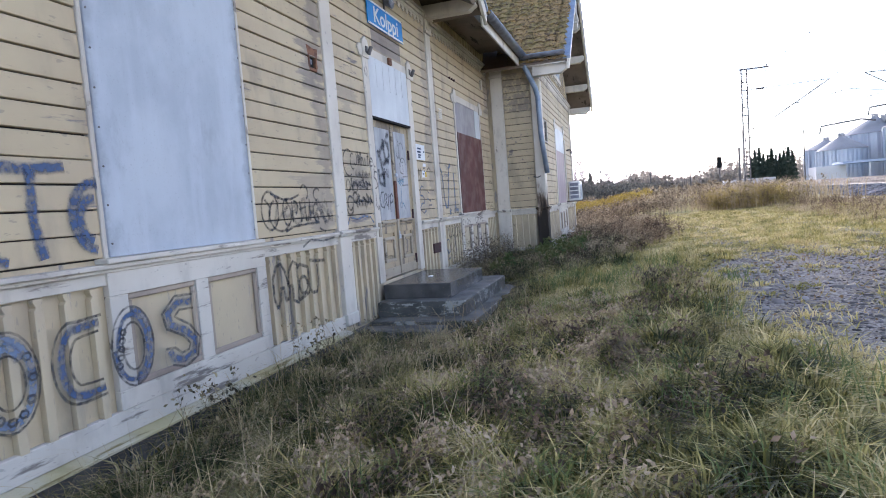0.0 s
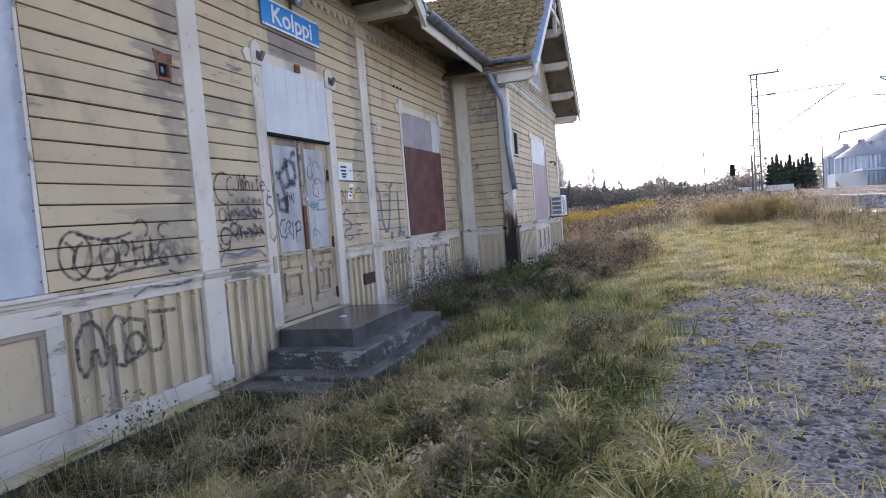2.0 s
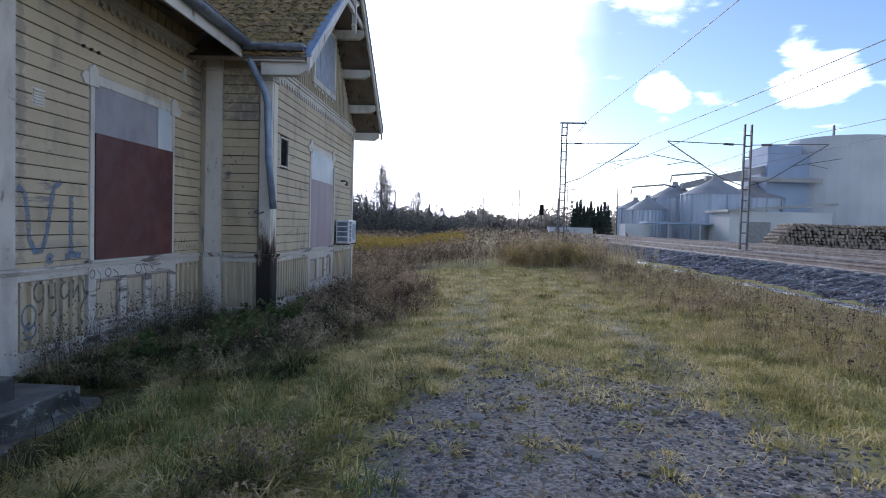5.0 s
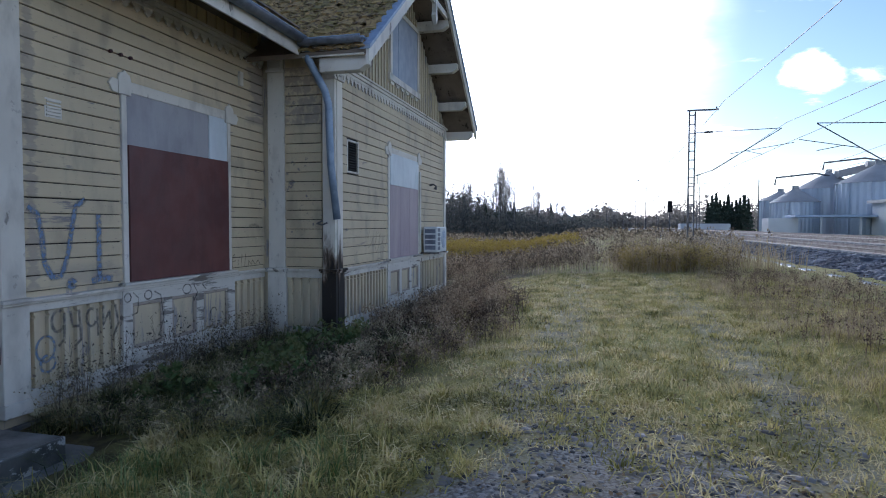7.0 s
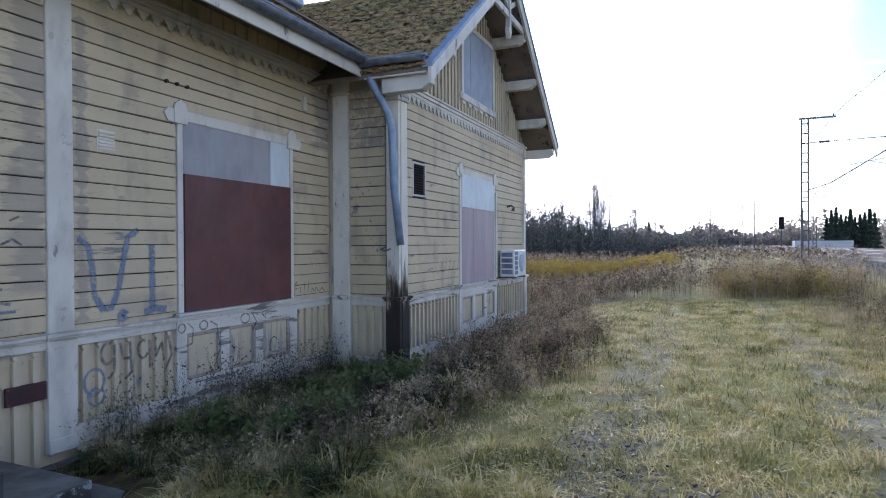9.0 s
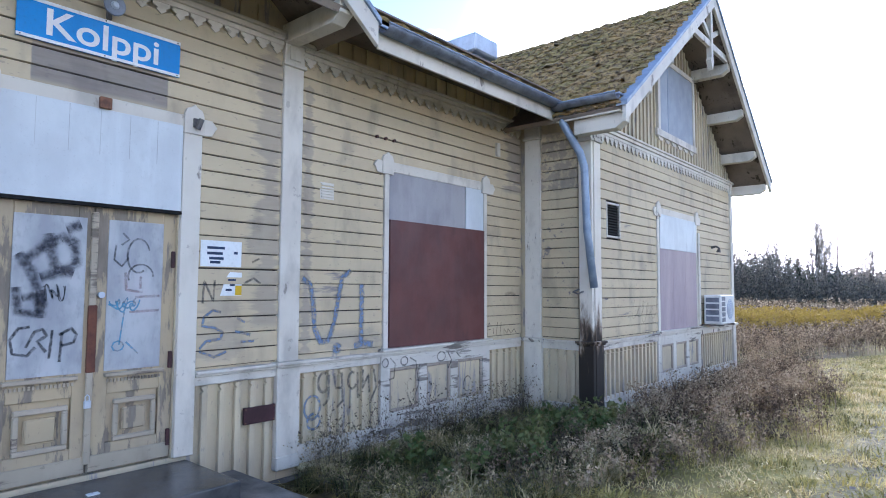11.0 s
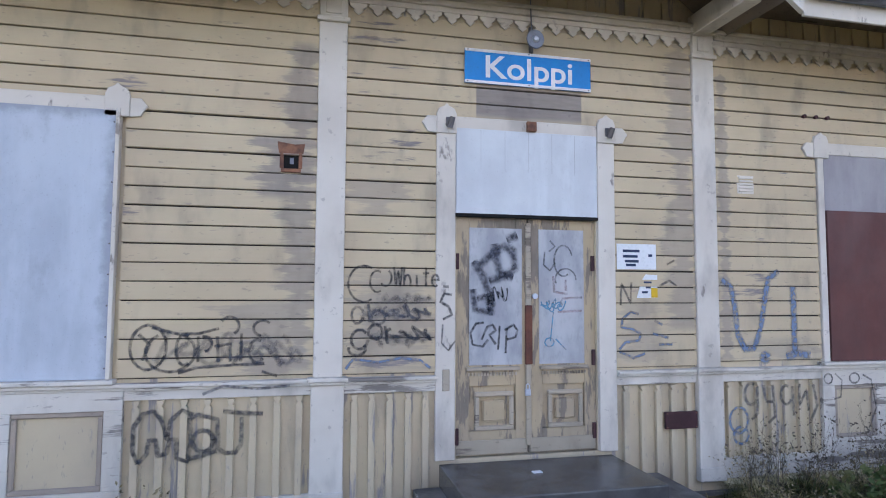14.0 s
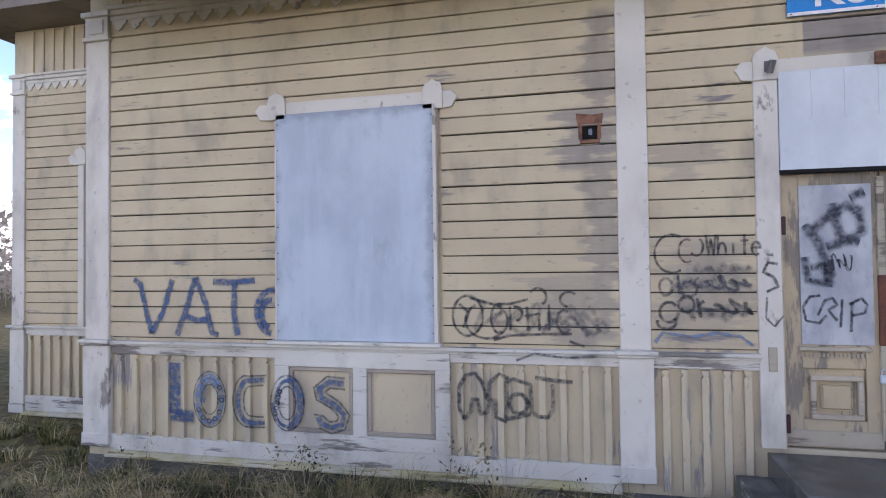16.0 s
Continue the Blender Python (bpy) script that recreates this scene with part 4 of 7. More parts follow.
def barge(x, mid, half, apex, slope, label, decor):
    t = thing("bargeboards", (x, mid, apex), label, "trim", "structure")
    for s in (-1, 1):
        lo, hi = (mid + s * half, apex - slope * half), (mid, apex)
        pts = [(lo[0], lo[1] + 0.16), (hi[0], hi[1] + 0.16), (hi[0], hi[1] - 0.10), (lo[0], lo[1] - 0.10)]
        part("bargeboard", prism([(u, v) for u, v in pts], 0, 0.05, 0.004), M_WHITE, t, at=frame_of(x, 0, 0, (0, 1, 0), (0, 0, 1), (1, 0, 0)))
        cover = [(lo[0] + s * 0.02, lo[1] + 0.17), (hi[0], hi[1] + 0.18), (hi[0], hi[1] + 0.12), (lo[0] + s * 0.02, lo[1] + 0.11)]
        part("metal_flashing", prism(cover, -0.08, 0.075, 0.003), M_PIPE, t, "blue-grey metal flashing", at=frame_of(x, 0, 0, (0, 1, 0), (0, 0, 1), (1, 0, 0)))
    if decor:
        f = frame_of(x - 0.02, 0, 0, (0, 1, 0), (0, 0, 1), (1, 0, 0))
        part("collar", boxes((mid - 1.0, mid + 1.0, apex - 0.82, apex - 0.70, -0.06, 0.0), bevel=0.006), M_WHITE, t, at=f)
        part("king_post", prism([(mid - 0.05, apex - 0.05), (mid + 0.05, apex - 0.05), (mid + 0.05, apex - 1.0), (mid + 0.09, apex - 1.06), (mid, apex - 1.22), (mid - 0.09, apex - 1.06), (mid - 0.05, apex - 1.0)], -0.07, 0.02, 0.006), M_WHITE, t, at=f)
        for s in (-1, 1):
            part("strut", prism([(mid + s * 0.05, apex - 0.55), (mid + s * 0.05, apex - 0.65), (mid + s * 0.5, apex - 0.42), (mid + s * 0.5, apex - 0.32)], -0.05, -0.01), M_WHITE, t, at=f)
    return t


barge(1.90, W_MID, W_HALF, W_APEX, W_SLOPE, "pale painted bargeboards with a braced king post at the gable tip", True)
barge(EAVE_X + 0.02, C_MID, C_HALF, C_APEX, C_SLOPE, "pale painted bargeboards of the small entrance gable", False)


def purlin_end(x0, x1, y, z, label="cream-painted roof beam end carrying the overhang"):
    m = frame_of(0, y, 0, (1, 0, 0), (0, 0, 1), (0, -1, 0))
    pts = [(x0, z - 0.1), (x1 - 0.12, z - 0.1), (x1 - 0.05, z - 0.05), (x1, z - 0.02), (x1, z + 0.1), (x0, z + 0.1)]
    return solid("roof_beam_end", prism(pts, -0.08, 0.08, 0.006), M_WHITE, label, "beam", "structure", m, "beam ends under the eaves")


for k in (0.28, 0.52, 0.76, 0.97):
    for s in (-1, 1):
        purlin_end(1.15, 1.88, W_MID + s * W_HALF * k * 0.98, W_APEX - W_SLOPE * W_HALF * k - 0.12)
for s in (-1, 1):
    purlin_end(0.0, EAVE_X - 0.01, C_MID + s * 1.72, C_APEX - C_SLOPE * 1.72 - 0.1)


def eave_run(name, pts, label):
    """Half-round gutter with its fascia, along a line at the eave."""
    a, b = Vector(pts[0]), Vector(pts[1])
    t = thing(name, (a + b) / 2, label, "gutter", "structure")
    way = (b - a).normalized()
    out_ = Vector((way.y, -way.x, 0))
    bm = bmesh.new()
    prof = [(math.cos(q), math.sin(q)) for q in [math.pi + math.pi * i / 8 for i in range(9)]]
    rows = []
    for p in (a, b):
        rows.append([bm.verts.new(p + out_ * (0.075 * c_ + 0.05) + Vector((0, 0, 0.075 * s_ + 0.02))) for c_, s_ in prof])
    for i in range(8):
        bm.faces.new((rows[0][i], rows[0][i + 1], rows[1][i + 1], rows[1][i]))
    me = part("gutter_trough", bm, M_GUTTER, t, smooth=True)
    mod = me.modifiers.new("thickness", "SOLIDIFY")
    mod.thickness = 0.006
    m = Matrix((way, (0, 0, 1), out_)).transposed().to_4x4()
    m.translation = a
    n = (b - a).length
    part("fascia", boxes((0, n, -0.2, -0.04, -0.06, -0.03), bevel=0.004), M_WHITE, t, "flaking cream fascia board", at=m)
    part("drip_edge", boxes((0, n, 0.02, 0.045, -0.2, 0.0)), M_PIPE, t, at=m)
    part("gutter_lip", tube([(0, 0.02, 0.125), (n, 0.02, 0.125)], 0.012, 6), M_PIPE, t, at=m)
    return t


eave_run("gutter", [(EAVE_X, 10.5, 4.40), (EAVE_X, 13.85, 4.40)], "dented steel gutter along the main eave")
eave_run("gutter", [(EAVE_X, 1.3, 4.40), (EAVE_X, 6.2, 4.40)], "dented steel gutter along the main eave")
eave_run("gutter", [(EAVE_X, W_EAVE_N, 4.36), (1.86, W_EAVE_N, 4.36)], "short steel gutter along the eave of the wing")
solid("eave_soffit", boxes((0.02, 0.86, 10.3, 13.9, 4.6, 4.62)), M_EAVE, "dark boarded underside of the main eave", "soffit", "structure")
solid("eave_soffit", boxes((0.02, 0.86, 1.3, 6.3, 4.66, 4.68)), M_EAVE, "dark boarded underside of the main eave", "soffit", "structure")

pipe = thing("downpipe", (1.18, 14.1, 1.8), "blue-grey bent metal downpipe hanging loose from the corner gutter", "downpipe")
part("pipe", tube([(1.0, 13.86, 4.34), (1.0, 13.87, 4.15), (1.16, 14.05, 3.75), (1.2, 14.1, 3.55), (1.22, 14.12, 2.7), (1.30, 14.16, 1.88)], 0.055, 12), M_PIPE, pipe, smooth=True)
part("collar", tube([(1.0, 13.86, 4.38), (1.0, 13.86, 4.28)], 0.07, 12), M_PIPE, pipe)
part("bracket", tube([(1.02, 14.25, 1.86), (1.0, 14.12, 1.82), (1.1, 14.06, 1.80), (1.16, 14.12, 1.83)], 0.012, 6), M_STEEL, pipe, "loose rusty bracket")
vent_cap = thing("chimney_cap", (-2.3, 16.2, 5.6), "pale zinc ventilation cap on the roof ridge", "chimney")
part("stack", boxes((-2.72, -2.12, 15.85, 16.4, 5.0, 6.56), bevel=0.01), M_PIPE, vent_cap)
part("cap", boxes((-2.85, -1.99, 15.74, 16.5, 6.56, 6.92), bevel=0.03), M_ZINC, vent_cap)


# ---- openings ----
def casing(at, u0, u1, v0, v1, width, label, name="window_casing"):
    """Flat frame with eared corners: pointed finials up, rounded ears out."""
    t = thing(name, at @ Vector(((u0 + u1) / 2, v0, 0)), label, "casing", "structure")
    for a, s in ((u0, -1), (u1, 1)):
        e0, e1 = sorted((a, a + s * width))
        part("jamb", boxes((e0, e1, v0, v1, -0.08, 0.045), bevel=0.005), M_WHITE, t, at=at)
        m = (e0 + e1) / 2
        part("finial", prism([(m - 0.09, v1 - 0.06), (m + 0.09, v1 - 0.06), (m + 0.09, v1 + 0.11), (m + 0.07, v1 + 0.16), (m + 0.025, v1 + 0.18), (m, v1 + 0.205), (m - 0.025, v1 + 0.18), (m - 0.07, v1 + 0.16), (m - 0.09, v1 + 0.11)], 0.03, 0.062, 0.004), M_WHITE, t, at=at)
        o = m + s * 0.09
        part("ear", prism([(o, v1 - 0.06), (o + s * 0.08, v1 - 0.05), (o + s * 0.105, v1 + 0.0), (o + s * 0.13, v1 + 0.03), (o + s * 0.105, v1 + 0.06), (o + s * 0.08, v1 + 0.09), (o, v1 + 0.09)][::s], 0.028, 0.055, 0.004), M_WHITE, t, at=at)
    part("head", boxes((u0, u1, v1 - 0.02, v1 + 0.10, -0.08, 0.04), bevel=0.005), M_WHITE, t, at=at)
    return t


casing(MAIN, 3.50, 4.93, 1.12, 3.24, 0.055, "cream window casing with eared corners round a boarded window")
casing(MAIN, 11.49, 13.33, 1.12, 3.26, 0.075, "cream window casing with eared corners round a boarded window")
casing(MAIN, 7.66, 9.0, 0.42, 3.27, 0.17, "peeling cream door casing with finials and ears", "door_casing")
casing(WING, 16.7, 18.52, 1.12, 3.16, 0.085, "cream casing with eared corners round a boarded opening")
casing(BACK, -0.6, 0.5, 1.12, 3.45, 0.1, "cream casing at the corner of the set-back wall")
for at, u0, u1 in ((MAIN, 3.4, 5.02), (MAIN, 11.36, 13.46), (WING, 16.57, 18.66)):
    solid("window_sill", boxes((u0, u1, 1.132, 1.165, 0, 0.11), bevel=0.006), M_SKIRT, "cream-painted wooden sill shelf", "sill", "structure", at)
win1 = solid("window_board", boxes((3.47, 4.965, 1.168, 3.225, 0.02, 0.062), bevel=0.004), M_GREYSHEET, "large smooth grey-blue sheet nailed over a window", "board", at=MAIN)
for i in range(9):
    for u in (3.49, 4.945):
        part("nail_head", tube([(u, 1.25 + i * 0.235, 0.062), (u, 1.25 + i * 0.235, 0.066)], 0.007, 6), M_STEEL, win1, at=MAIN)
part("edge_strip", boxes((4.955, 4.985, 1.168, 3.24, 0.01, 0.07), bevel=0.003), M_WHITE, win1, at=MAIN)
win2 = thing("boarded_window", MAIN @ Vector((12.4, 1.17, 0)), "window closed by an oxide-red board below grey sheets", "window")
part("red_board", boxes((11.5, 13.33, 1.17, 2.67, 0.025, 0.055), bevel=0.003), M_RED, win2, "smooth oxide-red painted board", at=MAIN)
part("grey_board", boxes((11.5, 12.93, 2.66, 3.25, 0.0, 0.03), bevel=0.003), M_DULLSHEET, win2, "dull grey sheet", at=MAIN)
part("pale_board", boxes((12.94, 13.33, 2.6, 3.25, 0.005, 0.036), bevel=0.003), M_GREYSHEET2, win2, "pale grey narrow sheet", at=MAIN)
door2 = thing("boarded_opening", WING @ Vector((17.6, 1.15, 0)), "tall opening closed by mauve boards below a pale blue sheet", "window")
for i in range(3):
    a = 16.72 + i * 0.6
    part("board", boxes((a, a + 0.597, 1.168, 2.56, 0.015, 0.04), bevel=0.003), M_MAUVE, door2, at=WING)
part("upper_sheet", boxes((16.72, 18.52, 2.56, 3.15, 0.02, 0.048), bevel=0.003), M_GREYSHEET2, door2, "pale blue-grey sheet", at=WING)
part("loose_batten", boxes((18.56, 18.64, 1.2, 2.95, 0.05, 0.08), bevel=0.004), M_WHITE, door2, at=WING)
gwin = thing("gable_window", WING @ Vector((17.6, 4.5, 0)), "gable window closed with a pale blue sheet in a cream frame", "window")
part("sheet", boxes((16.78, 18.42, 4.62, 5.86, 0.03, 0.06), bevel=0.003), M_GREYSHEET, gwin, at=WING)
for q in ((16.68, 16.78, 4.56, 5.95), (18.42, 18.52, 4.56, 5.95), (16.68, 18.52, 5.86, 5.95), (16.62, 18.58, 4.5, 4.62)):
    part("frame_board", boxes((*q, 0.0, 0.075), bevel=0.004), M_WHITE, gwin, at=WING)
part("sheet_seam", boxes((17.15, 17.165, 4.62, 5.86, 0.06, 0.064)), M_PIPE, gwin, at=WING)
for i in range(6):
    part("drop_tooth", prism([(16.72 + i * 0.31, 4.5), (16.96 + i * 0.31, 4.5), (16.9 + i * 0.31, 4.44), (16.78 + i * 0.31, 4.44)], 0.03, 0.05), M_WHITE, gwin, at=WING)
solid("boarded_window_back", boxes((-0.6, 0.5, 1.17, 3.45, -0.1, -0.05)), M_DULLSHEET, "dull sheet closing the opening of the set-back wall", "board", at=BACK)

# entrance doors
door = thing("double_door", MAIN @ Vector((8.33, 0.42, 0)), "worn double door with flaking ochre paint, grey sheets and sprayed tags", "door")
for k, (a, b) in enumerate(((7.67, 8.335), (8.345, 8.99))):
    leaf = part("door_leaf", boxes((a, a + 0.13, 0.43, 2.49, -0.07, -0.02), (b - 0.11, b, 0.43, 2.49, -0.07, -0.02), (a + 0.13, b - 0.11, 2.39, 2.49, -0.07, -0.02), (a + 0.13, b - 0.11, 1.02, 1.20, -0.07, -0.02),
                                   (a + 0.13, b - 0.11, 0.43, 0.64, -0.07, -0.02), (a + 0.13, b - 0.11, 0.64, 1.02, -0.065, -0.045), bevel=0.004), M_DOOR, door, at=MAIN)
    g0, g1 = (a + 0.13, b - 0.05) if k == 0 else (a + 0.1, b - 0.11)
    part("sheet", boxes((g0, g1, 1.2, 2.40, -0.03, -0.012), bevel=0.002), M_DOORSHEET, leaf, "pale grey sheet in place of the glass", at=MAIN)
    part("kick_board", boxes((a + 0.01, b - 0.01, 0.44, 0.56, -0.022, -0.008), bevel=0.004), M_DOORGREY, leaf, "worn grey kick board", at=MAIN)
    p0, p1, q0, q1 = a + 0.2, b - 0.15, 0.66, 0.95
    part("raised_panel", prism([(p0 + 0.05, q0 + 0.05), (p1 - 0.05, q0 + 0.05), (p1 - 0.05, q1 - 0.05), (p0 + 0.05, q1 - 0.05)], -0.045, -0.02, 0.018), M_DOOR, leaf, at=MAIN)
    for q in ((p0 - 0.02, p1 + 0.02, q1 - 0.02, q1 + 0.02), (p0 - 0.02, p1 + 0.02, q0 - 0.02, q0 + 0.02), (p0 - 0.02, p0 + 0.02, q0 + 0.02, q1 - 0.02), (p1 - 0.02, p1 + 0.02, q0 + 0.02, q1 - 0.02)):
        part("panel_moulding", boxes((*q, -0.035, -0.004), bevel=0.008), M_DOORGREY, leaf, at=MAIN)
    part("cornice", boxes((a + 0.1, b - 0.08, 1.155, 1.185, -0.02, 0.02), bevel=0.005), M_DOORGREY, leaf, at=MAIN)
    for i in range(16):
        u = a + 0.13 + i * (b - a - 0.24) / 15
        part("dentil", boxes((u - 0.008, u + 0.008, 1.11, 1.135, -0.02, -0.006)), M_DOORGREY, leaf, at=MAIN)
part("meeting_strip", boxes((8.315, 8.365, 0.5, 2.45, -0.02, 0.005), bevel=0.006), M_DOORGREY, door, at=MAIN)
part("broken_strip", boxes((8.31, 8.375, 1.2, 1.72, -0.015, 0.012), bevel=0.006), M_RAWDOOR, door, "bare red-brown broken wood", at=MAIN)
pad = part("padlock", boxes((8.30, 8.35, 0.93, 0.99, 0.005, 0.03), bevel=0.006), M_ZINC, door, "small steel padlock", at=MAIN)
part("shackle", tube([(8.31, 0.99, 0.017), (8.31, 1.02, 0.017), (8.325, 1.035, 0.017), (8.34, 1.02, 0.017), (8.34, 0.99, 0.017)], 0.005, 6), M_ZINC, pad, at=MAIN)
part("lock_ring", tube([(8.40, 1.8, -0.01), (8.40, 1.8, 0.015)], 0.025, 12), M_ZINC, door, "round steel lock", at=MAIN)
for u, v in ((8.965, 2.1), (8.965, 1.25), (8.965, 0.6), (7.69, 2.1), (7.69, 0.6)):
    part("hinge", boxes((u - 0.015, u + 0.015, v - 0.07, v + 0.07, -0.02, 0.004), bevel=0.004), M_DARKPLATE, door, at=MAIN)
transom = solid("transom_board", boxes((7.665, 8.995, 2.515, 3.27, 0.012, 0.042), bevel=0.003), M_GREYSHEET2, "pale grey tongued boards closing the fanlight above the doors", "board", at=MAIN)
for i in range(1, 6):
    part("joint", boxes((7.665 + i * 0.222, 7.668 + i * 0.222, 2.9, 3.26, 0.042, 0.0435)), M_DOORSHEET, transom, at=MAIN)
part("lower_edge", boxes((7.66, 9.0, 2.49, 2.518, 0.0, 0.05)), M_BLACK, transom, "dark drip edge", at=MAIN)
part("rust_box", boxes((8.31, 8.40, 3.27, 3.36, 0.04, 0.075), bevel=0.005), M_RUST, transom, "small rusty box", at=MAIN)
for u in (7.585, 9.09):
    solid("flag_holder", merge(boxes((u - 0.02, u + 0.035, 3.27, 3.35, 0.06, 0.075), bevel=0.004), tube([(u + 0.01, 3.25, 0.09), (u + 0.03, 3.34, 0.12)], 0.025, 8)), M_STEEL, "rusty iron flag holder on the door casing", "holder", at=MAIN, group="flag holders")
solid("wall_plug", boxes((7.55, 7.61, 1.0, 1.18, 0.045, 0.06), bevel=0.003), M_DOORGREY, "bare patch plate on the door casing", "plate", at=MAIN)

# steps
steps = thing("entrance_steps", (0.6, 8.3, 0.0), "worn dark stepped concrete stairs before the double door", "steps")
for x1, y0, y1, z0, z1, m in ((0.94, 7.52, 9.10, 0.215, 0.40, M_WETSTEP), (1.17, 7.30, 9.56, 0.03, 0.213, M_CONCRETE), (1.34, 7.04, 9.85, -0.15, 0.028, M_CONCRETE), (1.0, 6.72, 7.35, -0.3, -0.02, M_CONCRETE), (1.30, 7.1, 9.8, -0.3, -0.152, M_FOUND)):
    bm = boxes((0.06, x1, y0, y1, z0, z1))
    bmesh.ops.bevel(bm, geom=bm.edges[:], offset=0.012, segments=2, affect="EDGES", profile=0.6)
    slab = part("step_slab", bm, m, steps)
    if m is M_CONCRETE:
        # thin plate added on top; its paler grey stands for the sky's light
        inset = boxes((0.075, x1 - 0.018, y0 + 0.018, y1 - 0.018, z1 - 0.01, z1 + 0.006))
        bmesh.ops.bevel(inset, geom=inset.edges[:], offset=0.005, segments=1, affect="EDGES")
        part("tread", inset, M_TREAD, slab, "step top painted paler for the sky light on it")
solid("dropped_wrapper", boxes((0.42, 0.47, 8.2, 8.28, 0.401, 0.41), bevel=0.002), M_PAPER, "crumpled white scrap lying on the top step", "litter")

# signs, vents and fittings
sign = thing("station_sign", MAIN @ Vector((8.33, 3.67, 0.05)), "blue enamel station name sign with white letters", "sign")
part("plate", boxes((7.735, 8.935, 3.675, 3.985, 0.045, 0.06), bevel=0.002), M_SIGN, sign, at=MAIN)
for v in (3.688, 3.972):
    strip = part("edge_strip", boxes((7.735, 8.935, v - 0.013, v + 0.013, 0.06, 0.066), bevel=0.002), M_SIGNWHITE, sign, "white rail", at=MAIN)
    for u in (7.76, 8.33, 8.91):
        part("bolt", tube([(u, v, 0.066), (u, v, 0.071)], 0.006, 6), M_STEEL, strip, at=MAIN)


def lettering(text, size, material, parent, at, name="lettering", thick=0.0):
    cu = bpy.data.curves.new("text", "FONT")
    cu.body, cu.size, cu.extrude, cu.offset = text, size, 0.001, thick
    cu.align_x, cu.align_y = "CENTER", "CENTER"
    tmp = new("text", cu)
    me = bpy.data.meshes.new_from_object(tmp)
    bpy.data.objects.remove(tmp)
    me.transform(at)
    me.materials.clear()
    me.materials.append(material)
    return under(new(name, me), parent)


lettering("Kolppi", 0.285, M_SIGNWHITE, sign, MAIN @ Matrix.Translation((8.335, 3.822, 0.063)) @ Matrix.Diagonal((1.14, 1, 1, 1)), thick=0.004)

horn = thing("horn_loudspeaker", MAIN @ Vector((8.36, 4.1, 0.05)), "small grey round loudspeaker above the station sign", "loudspeaker")
part("bracket", boxes((8.34, 8.38, 4.0, 4.24, 0.03, 0.05), bevel=0.003), M_STEEL, horn, at=MAIN)
bell = part("bell", tube([(8.36, 4.09, 0.05), (8.36, 4.09, 0.09), (8.36, 4.085, 0.15), (8.36, 4.085, 0.155)], [0.035, 0.045, 0.085, 0.08], 16), M_GUTTER, horn, at=MAIN, smooth=False)
part("bell_core", tube([(8.36, 4.085, 0.15), (8.36, 4.085, 0.175)], [0.035, 0.02], 12), M_ZINC, bell, at=MAIN)
part("cable", tube([(8.36, 4.15, 0.06), (8.35, 4.25, 0.08), (8.34, 4.4, 0.09), (8.35, 4.7, 0.05)], 0.006, 6), M_GUTTER, horn, at=MAIN)

note1 = thing("paper_notice", MAIN @ Vector((9.39, 2.05, 0.03)), "white notice plate scribbled over in dark ink", "notice")
sheet1 = part("sheet", boxes((9.19, 9.59, 2.05, 2.285, 0.026, 0.034), bevel=0.001), M_PAPER, note1, at=MAIN)
for i, (a, b, v) in enumerate(((9.25, 9.42, 2.22), (9.25, 9.40, 2.17), (9.27, 9.41, 2.125), (9.28, 9.38, 2.09), (9.51, 9.55, 2.18))):
    part("scribble", boxes((a, b, v - 0.012, v + 0.012, 0.034, 0.0355)), M_INK, sheet1, at=MAIN)
note2 = thing("torn_poster", MAIN @ Vector((9.5, 1.76, 0.03)), "torn white poster scrap with a yellow corner", "poster")
sheet2 = part("sheet", prism([(9.38, 1.765), (9.60, 1.76), (9.60, 2.0), (9.48, 2.005), (9.44, 1.95), (9.40, 1.83)], 0.025, 0.032), M_PAPER, note2, at=MAIN)
part("yellow_field", boxes((9.535, 9.60, 1.79, 1.88, 0.032, 0.0335)), M_YELLOW, sheet2, at=MAIN)
for a, b, v in ((9.46, 9.54, 1.93), (9.48, 9.53, 1.885), (9.44, 9.5, 1.84)):
    part("print_bar", boxes((a, b, v - 0.01, v + 0.01, 0.032, 0.0335)), M_INK, sheet2, at=MAIN)
vent_low = thing("vent_plate", MAIN @ Vector((9.81, 0.59, 0.03)), "dark brown metal hatch plate low on the boards", "plate")
plate1 = part("plate", boxes((9.645, 9.975, 0.59, 0.745, 0.03, 0.06), bevel=0.003), M_DARKPLATE, vent_low, at=MAIN)
for u in (9.66, 9.96):
    for v in (0.605, 0.73):
        part("screw", tube([(u, v, 0.06), (u, v, 0.065)], 0.007, 6), M_RUST, plate1, at=MAIN)
hole = thing("rusty_flue_hole", MAIN @ Vector((6.27, 2.84, 0.03)), "square flue hole with a bent rusty plate", "vent")
part("void", boxes((6.21, 6.33, 2.84, 2.96, -0.12, 0.005)), M_BLACK, hole, at=MAIN)
part("top_plate", prism([(6.17, 2.96), (6.37, 2.96), (6.38, 3.05), (6.30, 3.04), (6.16, 3.06)], 0.024, 0.034, 0.003), M_RUST, hole, at=MAIN)
part("sleeve", boxes((6.18, 6.21, 2.84, 2.97, 0.0, 0.035), (6.33, 6.36, 2.84, 2.97, 0.0, 0.035), (6.18, 6.36, 2.81, 2.84, 0.0, 0.03), bevel=0.003), M_RUST, hole, at=MAIN)
part("stub", boxes((6.26, 6.29, 2.88, 2.93, -0.05, 0.01)), M_GUTTER, hole, at=MAIN)
gr = thing("air_grille", MAIN @ Vector((10.58, 2.81, 0.03)), "small cream slotted air grille on the weatherboards", "vent")
